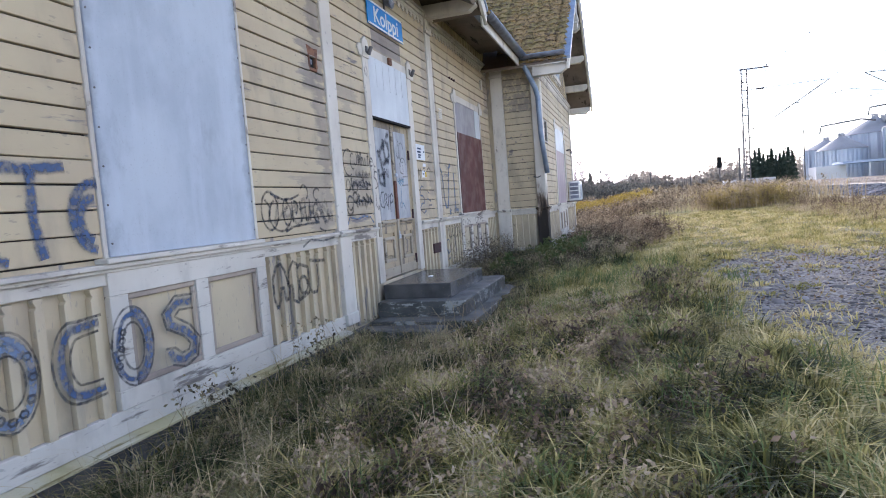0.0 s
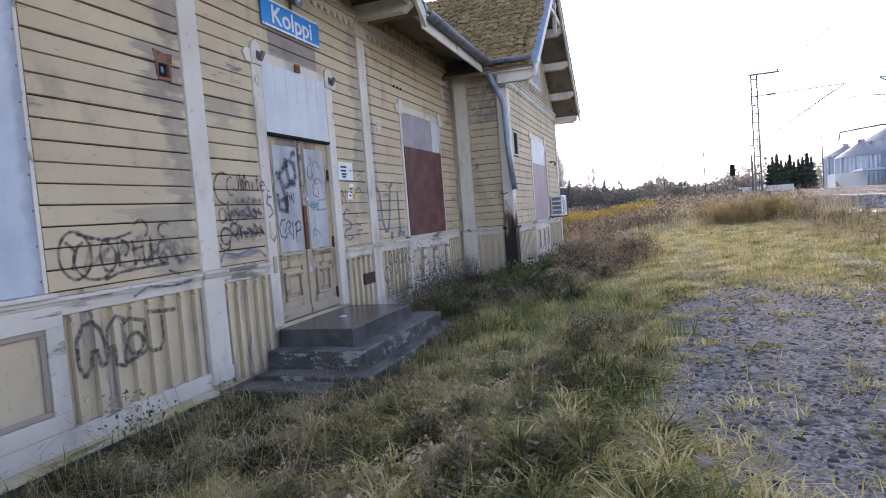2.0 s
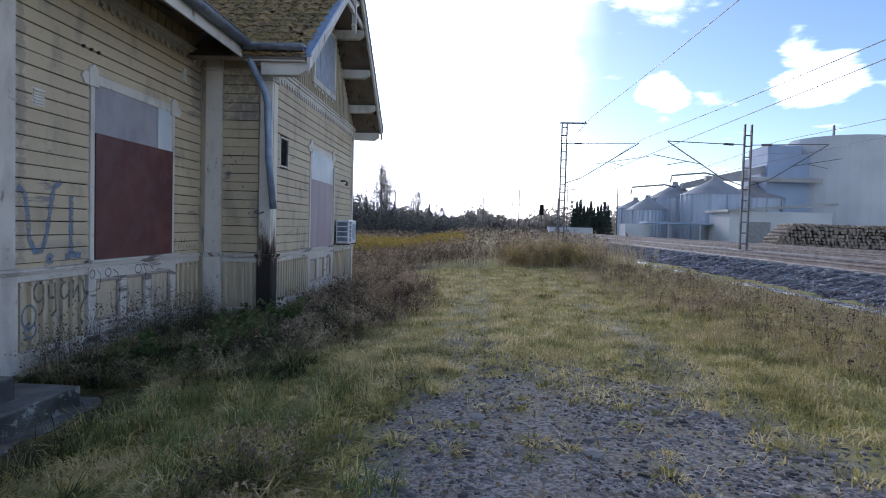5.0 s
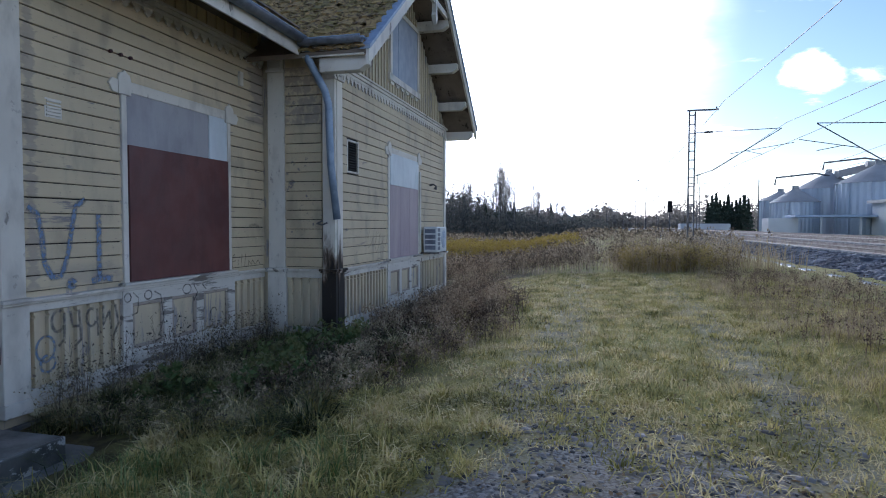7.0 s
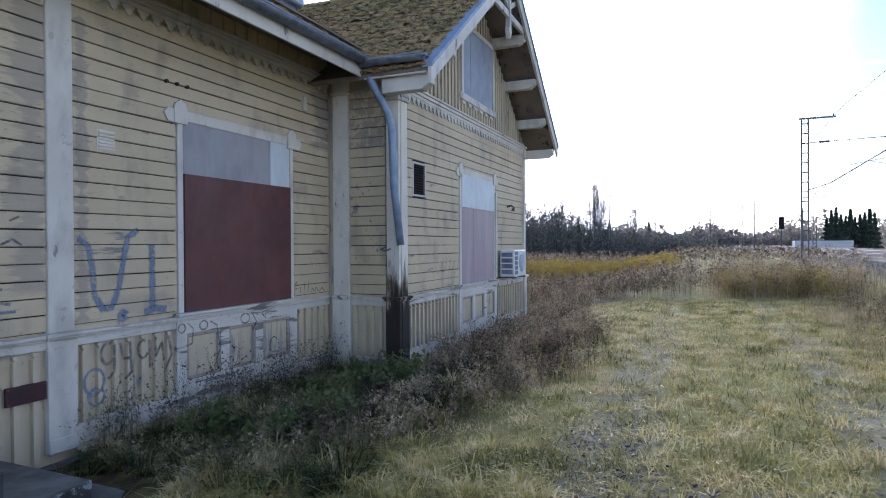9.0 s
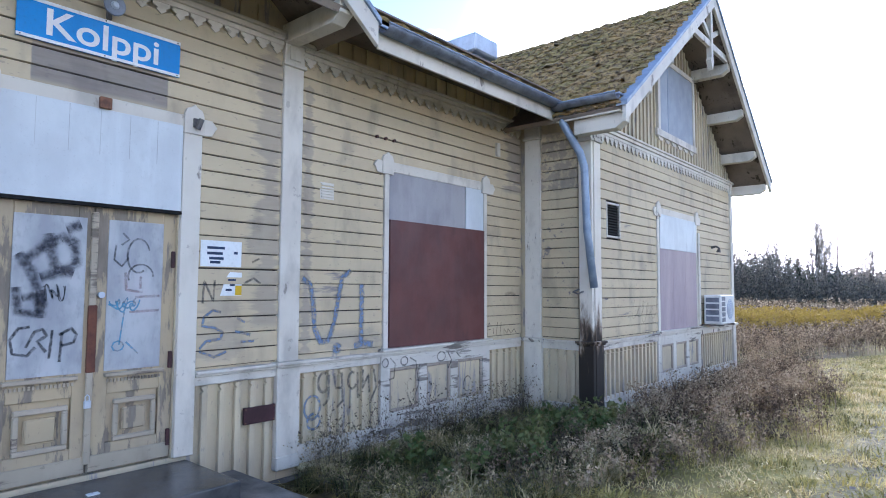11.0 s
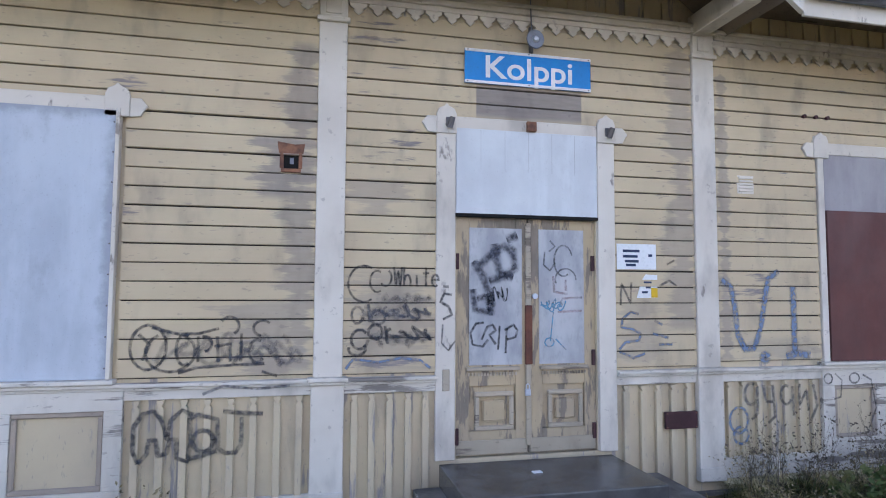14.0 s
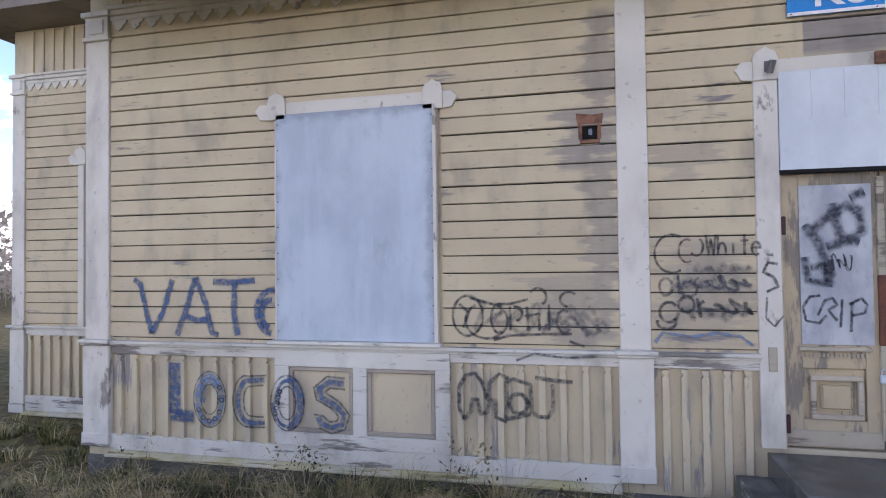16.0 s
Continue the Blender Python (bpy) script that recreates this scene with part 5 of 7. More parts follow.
part("rim", boxes((10.485, 10.675, 2.80, 2.985, 0.02, 0.032), bevel=0.004), M_WHITE, gr, at=MAIN)
for i in range(5):
    part("slat", boxes((10.50, 10.66, 2.822 + i * 0.032, 2.840 + i * 0.032, 0.032, 0.042), bevel=0.003), M_WHITE, gr, at=MAIN)
for i in range(3):
    solid("insulator_stub", tube([(11.28 + i * 0.14, 3.62, 0.02), (11.28 + i * 0.14, 3.62, 0.055)], 0.02, 8), M_DARKPLATE, "dark rusty stub of an old wire fitting", "stub", at=MAIN, group="row of wire stubs")
solid("conduit_stub", boxes((13.62, 13.7, 3.78, 3.98, 0.02, 0.07), bevel=0.006), M_WHITE, "short cream cover strip below the eave", "conduit", at=MAIN)
lv = thing("louvred_vent", WING @ Vector((14.96, 2.62, 0)), "dark louvred vent in a cream frame on the wing", "vent")
for q in ((14.73, 14.76, 2.62, 3.14), (15.16, 15.19, 2.62, 3.14), (14.76, 15.16, 3.11, 3.14), (14.76, 15.16, 2.62, 2.65)):
    part("frame_bar", boxes((*q, -0.02, 0.04), bevel=0.004), M_WHITE, lv, at=WING)
part("void", boxes((14.75, 15.17, 2.63, 3.13, -0.1, 0.004)), M_BLACK, lv, at=WING)
for i in range(11):
    part("slat", prism([(0.036, 2.665 + i * 0.04), (0.037, 2.670 + i * 0.04), (0.008, 2.695 + i * 0.04), (0.008, 2.688 + i * 0.04)], 14.76, 15.16), M_NEARBLACK, lv, at=WING @ SWAP)
ac = thing("air_conditioner", WING @ Vector((19.2, 1.18, 0.2)), "white outdoor air-conditioner unit on brackets beside the boarded opening", "air conditioner")
part("shell", boxes((18.72, 19.55, 1.2, 1.76, 0.10, 0.42), bevel=0.02), M_AC, ac, at=WING)
fan = part("fan_mouth", tube([(19.28, 1.48, 0.42), (19.28, 1.48, 0.426)], 0.2, 20), M_BLUESIDE, ac, "round fan opening", at=WING)
for i in range(4):
    part("fan_ring", tube([(19.28 + r_ * math.cos(q), 1.48 + r_ * math.sin(q), 0.43) for r_ in (0.05 + 0.045 * i,) for q in [2 * math.pi * s / 16 for s in range(17)]], 0.004, 4, False), M_AC, fan, at=WING)
for i in range(4):
    part("side_slot", boxes((18.715, 18.722, 1.26 + i * 0.12, 1.35 + i * 0.12, 0.14, 0.38)), M_GUTTER, ac, "dark intake slots", at=WING)
for i in range(5):
    for j in range(3):
        part("coil_window", boxes((18.76 + j * 0.075, 18.82 + j * 0.075, 1.25 + i * 0.1, 1.33 + i * 0.1, 0.418, 0.424)), M_GUTTER, ac, at=WING)
for u in (18.8, 19.48):
    part("bracket", boxes((u - 0.02, u + 0.02, 1.17, 1.2, 0.0, 0.44), (u - 0.02, u + 0.02, 0.95, 1.2, 0.0, 0.04)), M_STEEL, ac, at=WING)
solid("lamp_hook", tube([(19.5, 2.72, 0.02), (19.5, 2.74, 0.12), (19.5, 2.70, 0.18), (19.5, 2.62, 0.16)], [0.03, 0.02, 0.02, 0.045], 8), M_STEEL, "small dark bent wall hook on the wing", "hook", at=WING)


# ---- sprayed and scrawled writing ----
def ribbon(strokes, width, surface, lift=0.003):
    """Flat strokes laid on a wall; surface(u, v) gives the boards' relief."""
    bm = bmesh.new()
    uv = bm.loops.layers.uv.new("across")
    for k, s in enumerate(strokes):
        pts = [Vector((*p, 0)) for p in s]
        fine = []
        for a, b in zip(pts, pts[1:]):
            n = max(1, int((b - a).length / 0.018))
            fine += [a.lerp(b, i / n) for i in range(n)]
        fine.append(pts[-1])
        rows = []
        for i, p in enumerate(fine):
            way = (fine[min(i + 1, len(fine) - 1)] - fine[max(i - 1, 0)])
            way = way.normalized() if way.length else Vector((1, 0, 0))
            side = Vector((-way.y, way.x, 0)) * width / 2 * (1 + 0.25 * noise.noise(p * 9 + Vector((k, 0, 0))))
            row = []
            for q in (p - side, p, p + side):
                row.append(bm.verts.new((q.x, q.y, surface(q.x, q.y) + lift + 0.0006 * k)))
            rows.append(row)
        for r0, r1 in zip(rows, rows[1:]):
            for i in range(2):
                face = bm.faces.new((r0[i], r0[i + 1], r1[i + 1], r1[i]))
                for loop, across in zip(face.loops, (i / 2, (i + 1) / 2, (i + 1) / 2, i / 2)):
                    loop[uv].uv = (0.0, across)
    return bm


def arc(cx, cy, rx, ry, a0, a1, n=14):
    return [(cx + rx * math.cos(radians(a0 + (a1 - a0) * i / n)), cy + ry * math.sin(radians(a0 + (a1 - a0) * i / n))) for i in range(n + 1)]


GLYPH = {
    "V": [[(0, 1), (0.5, 0)], [(0.5, 0), (1, 1)]], "A": [[(0, 0), (0.45, 1), (0.6, 1)], [(0.6, 1), (1, 0)], [(0.2, 0.36), (0.85, 0.36)]],
    "T": [[(0, 1), (1, 1)], [(0.5, 1), (0.5, 0)]], "L": [[(0.1, 1), (0.1, 0), (0.9, 0.02)]],
    "O": [arc(0.5, 0.5, 0.45, 0.5, 90, 450, 22)], "C": [arc(0.55, 0.5, 0.5, 0.5, 45, 315)],
    "S": [arc(0.5, 0.74, 0.42, 0.26, 20, 270, 10) + arc(0.5, 0.25, 0.42, 0.25, 90, -160, 10)],
    "M": [[(0, 0), (0.12, 1)], [(0.12, 1), (0.5, 0.45), (0.85, 1)], [(0.85, 1), (1, 0)]], "D": [[(0.1, 0), (0.1, 1)], arc(0.1, 0.5, 0.8, 0.5, 90, -90)],
    "W": [[(0, 1), (0.25, 0), (0.5, 0.8), (0.75, 0), (1, 1)]], "h": [[(0.1, 1), (0.1, 0)], arc(0.5, 0.25, 0.38, 0.35, 170, 0, 8) + [(0.88, 0)]],
    "i": [[(0.5, 0.6), (0.5, 0)]], "t": [[(0.5, 1), (0.5, 0)], [(0.1, 0.7), (0.9, 0.7)]], "e": [[(0.1, 0.35), (0.85, 0.35)] + arc(0.48, 0.32, 0.4, 0.32, 0, 310, 10)],
    "'": [[(0.5, 1), (0.4, 0.75)]], "s": [arc(0.5, 0.5, 0.35, 0.17, 20, 270, 8) + arc(0.5, 0.16, 0.35, 0.17, 90, -160, 8)],
    "R": [[(0.1, 0), (0.1, 1)], arc(0.1, 0.75, 0.7, 0.25, 90, -90, 8), [(0.3, 0.5), (0.9, 0)]], "P": [[(0.1, 0), (0.1, 1)], arc(0.1, 0.75, 0.75, 0.25, 90, -90, 8)],
    "I": [[(0.5, 1), (0.5, 0)]], ".": [arc(0.5, 0.06, 0.1, 0.05, 0, 360, 8)], "U": [[(0.05, 1)] + arc(0.5, 0.35, 0.45, 0.35, 180, 360, 8) + [(0.95, 1)]],
}


def word(text, u, v, w, h, gap=0.2, lean=0.0):
    out_ = []
    for i, ch in enumerate(text):
        o = u + i * w * (1 + gap)
        for s in GLYPH.get(ch, []):
            out_.append([(o + x * w + lean * y * h, v + y * h) for x, y in s])
    return out_


def scrawl(u0, u1, v0, v1, loops, seed, strokes=3):
    """An unreadable looping tag that fills its box."""
    rnd = random.Random(seed)
    out_ = []
    for k in range(strokes):
        ph, fr = rnd.uniform(0, 6.28), rnd.uniform(0.8, 1.3)
        mid = v0 + (v1 - v0) * rnd.uniform(0.35, 0.65)
        pts = []
        n = loops * 10
        for i in range(n + 1):
            q = 2 * math.pi * loops * i / n
            pts.append((u0 + (u1 - u0) * (i / n) + (u1 - u0) / loops * 0.45 * math.sin(q * fr + ph), mid + (v1 - v0) * 0.42 * math.cos(q) * (0.65 + 0.35 * math.sin(q * 0.37 + ph))))
        out_.append(pts)
    return out_


def on_boards(u, v):
    return 0.034


def on_battens(u, v):
    return 0.048


def on_door(u, v):
    return -0.011


def graffiti(name, strokes, width, surface, material, label, at=MAIN):
    return solid(name, ribbon(strokes, width, surface), material, label, "graffiti", "structure", at)


# the wide words of the first bay
graffiti("graffiti_word", [[(1.93, 1.73), (2.0, 1.68), (2.06, 1.45), (2.13, 1.2)], [(2.13, 1.2), (2.26, 1.42), (2.36, 1.72)], [(2.41, 1.19), (2.52, 1.46), (2.61, 1.74)], [(2.61, 1.74), (2.72, 1.5), (2.79, 1.22), (2.86, 1.2)], [(2.5, 1.38), (2.63, 1.33), (2.78, 1.35)],
                           [(2.8, 1.7), (3.0, 1.69), (3.24, 1.71)], [(3.03, 1.69), (3.02, 1.4), (3.06, 1.2)], arc(3.42, 1.42, 0.16, 0.2, 75, 265, 12), arc(3.40, 1.40, 0.09, 0.13, 80, 260, 10)], 0.085, on_boards, S_BLUE, "large dark blue sprayed capital letters on weatherboards")
graffiti("graffiti_letter", [[(2.37, 0.93), (2.37, 0.45)], [(2.43, 0.93), (2.43, 0.42)], [(2.35, 0.41), (2.6, 0.41)], [(2.4, 0.46), (2.6, 0.46)]], 0.085, on_battens, S_BLUE, "blue sprayed letter L across the battens")
graffiti("graffiti_letter", [arc(2.77, 0.6, 0.13, 0.22, 0, 370, 24), arc(2.77, 0.62, 0.08, 0.16, 30, 200, 12)], 0.075, on_battens, S_PALE, "faded blue sprayed letter O across the battens")
graffiti("graffiti_outline", [arc(2.77, 0.6, 0.17, 0.26, 0, 370, 24), arc(2.77, 0.6, 0.09, 0.14, 0, 370, 20)] + [arc(2.77 + 0.13 * math.cos(q), 0.6 + 0.2 * math.sin(q), 0.025, 0.02, 0, 360, 6) for q in (-2.6, -2.1, -1.6, -1.1, -0.6, 0.0, 0.6)], 0.02, on_battens, S_BLACK, "dark outline and dots round a sprayed letter")
graffiti("graffiti_letter", [[(3.34, 0.8), (3.2, 0.79)] + arc(3.17, 0.6, 0.1, 0.19, 100, 260, 12) + [(3.2, 0.4), (3.34, 0.41)]], 0.07, on_battens, S_BLUE, "blue sprayed letter C across the battens")
graffiti("graffiti_outline", [[(3.36, 0.84), (3.19, 0.83)] + arc(3.16, 0.6, 0.145, 0.235, 100, 260, 12) + [(3.2, 0.36), (3.35, 0.37)], [(3.33, 0.75), (3.22, 0.74)] + arc(3.2, 0.6, 0.075, 0.14, 110, 250, 8) + [(3.24, 0.46), (3.33, 0.46)]], 0.024, on_battens, S_BLACK, "dark outline round a sprayed letter")
graffiti("graffiti_letter", [arc(3.57, 0.6, 0.115, 0.2, -80, 180, 18), arc(3.57, 0.6, 0.15, 0.23, -90, 90, 14), arc(3.56, 0.6, 0.13, 0.21, 180, 285, 10)], 0.05, lambda u, v: 0.053, S_BLUE, "blue sprayed letter O across the panelling")
graffiti("graffiti_outline", [arc(3.57, 0.6, 0.165, 0.25, 0, 370, 24), arc(3.57, 0.6, 0.085, 0.15, 0, 370, 20)] + [arc(3.45 + 0.012 * i, 0.5 + 0.05 * i, 0.022, 0.018, 0, 360, 6) for i in range(5)], 0.022, lambda u, v: 0.0545, S_BLACK, "dark dotted outline round a sprayed letter")
graffiti("graffiti_letter", [[(4.12, 0.79), (3.98, 0.8), (3.88, 0.74), (3.9, 0.66), (4.03, 0.6), (4.12, 0.52), (4.1, 0.43), (4.0, 0.4), (3.9, 0.43), (3.87, 0.49)]], 0.075, lambda u, v: 0.053, S_BLUE, "blue sprayed letter S across a panel")
graffiti("graffiti_outline", [[(4.13, 0.84), (3.96, 0.85), (3.83, 0.75), (3.86, 0.64), (4.0, 0.57), (4.07, 0.5), (4.05, 0.46), (3.98, 0.45), (3.92, 0.5), (3.83, 0.51)], [(4.13, 0.74), (3.99, 0.75), (3.94, 0.71), (4.08, 0.63), (4.17, 0.52), (4.13, 0.39), (4.0, 0.35), (3.88, 0.39)]], 0.026, lambda u, v: 0.0545, S_BLACK, "dark outline round a sprayed letter")
graffiti("graffiti_word", [[(5.2, 0.53), (5.16, 0.62), (5.16, 0.8), (5.22, 0.9), (5.3, 0.92), (5.36, 0.84), (5.4, 0.7), (5.42, 0.84), (5.5, 0.92), (5.58, 0.88)], [(5.2, 0.53), (5.26, 0.6), (5.27, 0.7), (5.32, 0.7), (5.34, 0.58), (5.4, 0.6), (5.42, 0.7), (5.47, 0.7), (5.47, 0.56), (5.55, 0.53), (5.57, 0.68), (5.56, 0.86)],
                           arc(5.66, 0.68, 0.075, 0.08, 0, 370, 16), [(5.56, 0.86), (5.62, 0.88), (5.76, 0.84), (5.77, 0.62), (5.82, 0.58), (5.9, 0.58), (5.94, 0.64), (5.94, 0.85)], [(5.56, 0.55), (5.66, 0.57), (5.76, 0.6)], [(5.8, 0.9), (5.95, 0.88), (6.1, 0.87)]], 0.05, on_battens, S_BLACK, "black sprayed bubble letters on the battens")
graffiti("graffiti_tag", [arc(5.24, 1.4, 0.13, 0.17, 40, 400, 20), [(5.17, 1.5), (5.25, 1.42), (5.2, 1.3)], arc(5.4, 1.36, 0.18, 0.15, 120, 420, 18), [(5.26, 1.55), (5.45, 1.5), (5.6, 1.5), (5.75, 1.54)], [(5.46, 1.2), (5.6, 1.24), (5.8, 1.25), (6.1, 1.26)], arc(5.5, 1.38, 0.06, 0.12, 60, 300, 12), [(5.6, 1.48), (5.6, 1.28)], arc(5.64, 1.42, 0.06, 0.06, 100, -80, 8),
                           [(5.74, 1.48), (5.75, 1.28)], [(5.72, 1.4), (5.84, 1.42), (5.84, 1.28)], [(5.92, 1.5), (5.92, 1.28)], arc(6.04, 1.36, 0.06, 0.09, 60, 320, 10), arc(5.83, 1.56, 0.07, 0.07, -60, 150, 10), arc(6.08, 1.54, 0.07, 0.06, 40, 260, 10), [(6.08, 1.2), (6.2, 1.16)]], 0.034, on_boards, S_BLACK, "black looping bubble letters on weatherboards")
graffiti("graffiti_tag", scrawl(5.3, 6.3, 1.24, 1.55, 6, 3, 1) + scrawl(5.85, 6.38, 1.22, 1.46, 4, 4, 1), 0.06, on_boards, S_HAZE, "thin grey sprayed haze behind a looping tag")
graffiti("graffiti_tag", [[(5.65, 1.04), (5.8, 1.1), (6.05, 1.07), (6.3, 1.09)]], 0.03, lambda u, v: 0.088, S_GREY, "grey sprayed trail across the rail")
# marker lines beside the door
graffiti("graffiti_word", word("White", 7.13, 1.88, 0.07, 0.16, 0.14), 0.027, lambda u, v: 0.036 if u < 7.49 else 0.049, S_BLACK, "black marker word beside the door")
graffiti("graffiti_word", [[(7.63, 1.81), (7.56, 1.82), (7.53, 1.75), (7.6, 1.71), (7.63, 1.64), (7.55, 1.6)], [(7.55, 1.88), (7.6, 1.88)]], 0.034, lambda u, v: 0.048, S_BLACK, "black marker letter on the door casing")
graffiti("graffiti_trail", [[(7.55, 1.56), (7.54, 1.4), (7.6, 1.34), (7.66, 1.42)]], 0.022, lambda u, v: 0.048, S_GREY, "faded drip of marker on the door casing")
graffiti("graffiti_tag", [arc(6.88, 1.9, 0.13, 0.15, 60, 300, 14), arc(6.99, 1.92, 0.06, 0.09, 60, 300, 10), arc(7.06, 1.95, 0.05, 0.07, 60, -140, 8)], 0.026, on_boards, S_BLACK, "black looping marker initials")
graffiti("graffiti_tag", [arc(6.83, 1.64, 0.05, 0.07, 0, 360, 10), [(6.92, 1.73), (6.93, 1.58)], arc(7.0, 1.62, 0.06, 0.06, 0, 360, 9)] + scrawl(7.06, 7.44, 1.57, 1.72, 4, 11, 1), 0.034, on_boards, S_GREY, "second line of unreadable grey letters")
graffiti("graffiti_tag", [arc(6.85, 1.44, 0.07, 0.08, 40, 360, 10), arc(6.83, 1.36, 0.07, 0.05, 160, 400, 9), arc(6.98, 1.5, 0.06, 0.06, 0, 360, 9), [(7.06, 1.55), (7.08, 1.4)]] + scrawl(7.1, 7.46, 1.4, 1.55, 3, 12, 1), 0.036, on_boards, S_BLACK, "third line of unreadable black letters")
graffiti("graffiti_tag", scrawl(6.85, 7.46, 1.58, 1.72, 5, 14, 1) + scrawl(6.95, 7.45, 1.36, 1.5, 5, 15, 1) + scrawl(7.05, 7.42, 1.74, 1.82, 4, 16, 1), 0.07, on_boards, S_HAZE, "grey sprayed haze behind the marker lines")
graffiti("graffiti_tag", [[(6.74, 1.2), (6.8, 1.28), (7.0, 1.25), (7.2, 1.28), (7.36, 1.26), (7.45, 1.19)]], 0.035, on_boards, S_PALE, "faded blue paint trail on weatherboards")
# the door sheets
graffiti("graffiti_tag", [[(7.83, 2.1), (7.92, 1.98), (7.97, 1.84), (8.0, 1.7)], [(7.88, 2.06), (8.0, 2.16), (8.12, 2.24), (8.2, 2.2), (8.22, 2.05), (8.12, 1.98)], [(8.02, 2.26), (8.06, 2.06), (8.1, 1.96)], [(7.98, 1.93), (8.14, 1.98), (8.2, 1.96)], [(8.14, 2.3), (8.24, 2.34)]], 0.11, on_door, S_HAZEDARK, "blurred grey sprayed letters on the door sheet")
graffiti("graffiti_tag", [[(7.83, 1.86), (7.85, 1.68), (7.98, 1.66), (7.98, 1.8), (7.87, 1.78)], [(8.0, 1.84), (8.0, 1.63)]], 0.085, on_door, S_HAZEDARK, "blurred black spray on the door sheet")
graffiti("graffiti_tag", scrawl(8.0, 8.14, 1.76, 1.92, 4, 22, 2), 0.012, on_door, S_BLACK, "thin black criss-cross scribble on the door sheet")
graffiti("graffiti_word", [[(7.93, 1.57), (7.86, 1.56), (7.81, 1.48), (7.83, 1.38), (7.92, 1.36), (7.97, 1.42)], [(7.91, 1.42), (7.96, 1.53), (8.01, 1.55), (8.04, 1.5), (7.98, 1.46), (8.04, 1.38)], [(8.075, 1.54), (8.06, 1.33)], [(8.14, 1.52), (8.13, 1.3)], [(8.12, 1.5), (8.2, 1.55), (8.24, 1.5), (8.22, 1.44), (8.14, 1.42)]], 0.03, on_door, S_BLACK, "black marker letters on the door sheet")
graffiti("graffiti_tag", [[(8.5, 2.2), (8.49, 2.08), (8.55, 2.03), (8.6, 2.1)], [(8.55, 2.3), (8.6, 2.25), (8.54, 2.2)], arc(8.68, 2.12, 0.09, 0.14, 20, 300, 14), arc(8.7, 1.95, 0.1, 0.1, 0, 200, 10)], 0.022, on_door, S_GREY, "thin grey scrawl on the door sheet")
graffiti("graffiti_tag", scrawl(8.48, 8.68, 1.66, 1.78, 4, 26, 2) + [[(8.58, 1.66), (8.56, 1.5), (8.55, 1.4)], arc(8.54, 1.39, 0.045, 0.04, 0, 360, 8), [(8.6, 1.42), (8.7, 1.32)]], 0.018, on_door, S_CYAN, "light blue marker scrawl on the door sheet")
graffiti("graffiti_tag", [[(8.58, 1.98), (8.59, 1.84), (8.72, 1.82)], [(8.66, 1.78), (8.86, 1.79)], [(8.62, 1.66), (8.86, 1.67)], [(8.7, 1.95), (8.7, 1.85)]], 0.03, on_door, S_PINK, "faded pink lines on the door sheet")
# right of the door
graffiti("graffiti_tag", [[(9.22, 1.72), (9.23, 1.92), (9.32, 1.74), (9.33, 1.93)], [(9.62, 1.9), (9.72, 1.95), (9.8, 1.9)], [(9.7, 2.1), (9.78, 2.14)]], 0.03, on_boards, S_GREY, "faint grey spray marks beside the door")
graffiti("graffiti_tag", [[(9.4, 1.64), (9.32, 1.66), (9.24, 1.6), (9.22, 1.52), (9.34, 1.5), (9.42, 1.46), (9.4, 1.4), (9.26, 1.38), (9.2, 1.32)], [(9.2, 1.3), (9.34, 1.24), (9.46, 1.28)], [(9.56, 1.58), (9.64, 1.54)], [(9.54, 1.46), (9.7, 1.42)], [(9.6, 1.36), (9.74, 1.36)]], 0.036, on_boards, S_PALE, "faded blue-grey sprayed loops beside the door")
graffiti("graffiti_word", [[(10.28, 1.96), (10.38, 1.9), (10.42, 1.7), (10.44, 1.45), (10.52, 1.3), (10.62, 1.3), (10.7, 1.5), (10.76, 1.8), (10.8, 1.98), (10.92, 2.05)]], 0.085, on_boards, S_PALE, "wide faded blue sprayed letter on weatherboards")
graffiti("graffiti_letter", [[(11.08, 1.9), (11.08, 1.6), (11.08, 1.26)], [(10.98, 1.22), (11.1, 1.25), (11.26, 1.23)], arc(10.74, 1.22, 0.03, 0.03, 0, 360, 8)], 0.1, on_boards, S_PALE, "wide faded blue sprayed letter and dot on weatherboards")
graffiti("graffiti_tag", [arc(10.56, 0.88, 0.07, 0.1, 60, 330, 12), [(10.63, 0.95), (10.63, 0.7), (10.56, 0.64)], [(10.7, 0.96), (10.72, 0.8), (10.8, 0.8)], [(10.8, 0.96), (10.82, 0.66), (10.74, 0.6)], arc(10.95, 0.86, 0.06, 0.09, 60, 330, 12), [(11.02, 0.94), (11.03, 0.66)], [(11.1, 0.96), (11.1, 0.76), (11.18, 0.9), (11.2, 0.7)], [(11.26, 0.95), (11.3, 0.75), (11.22, 0.6)]], 0.045, on_battens, S_GREY, "grey looping letters across the battens")
graffiti("graffiti_tag", [arc(10.42, 0.64, 0.1, 0.12, 0, 370, 14), arc(10.44, 0.5, 0.08, 0.08, 90, 400, 12)], 0.04, on_battens, S_PALE, "faded blue loops across the battens")
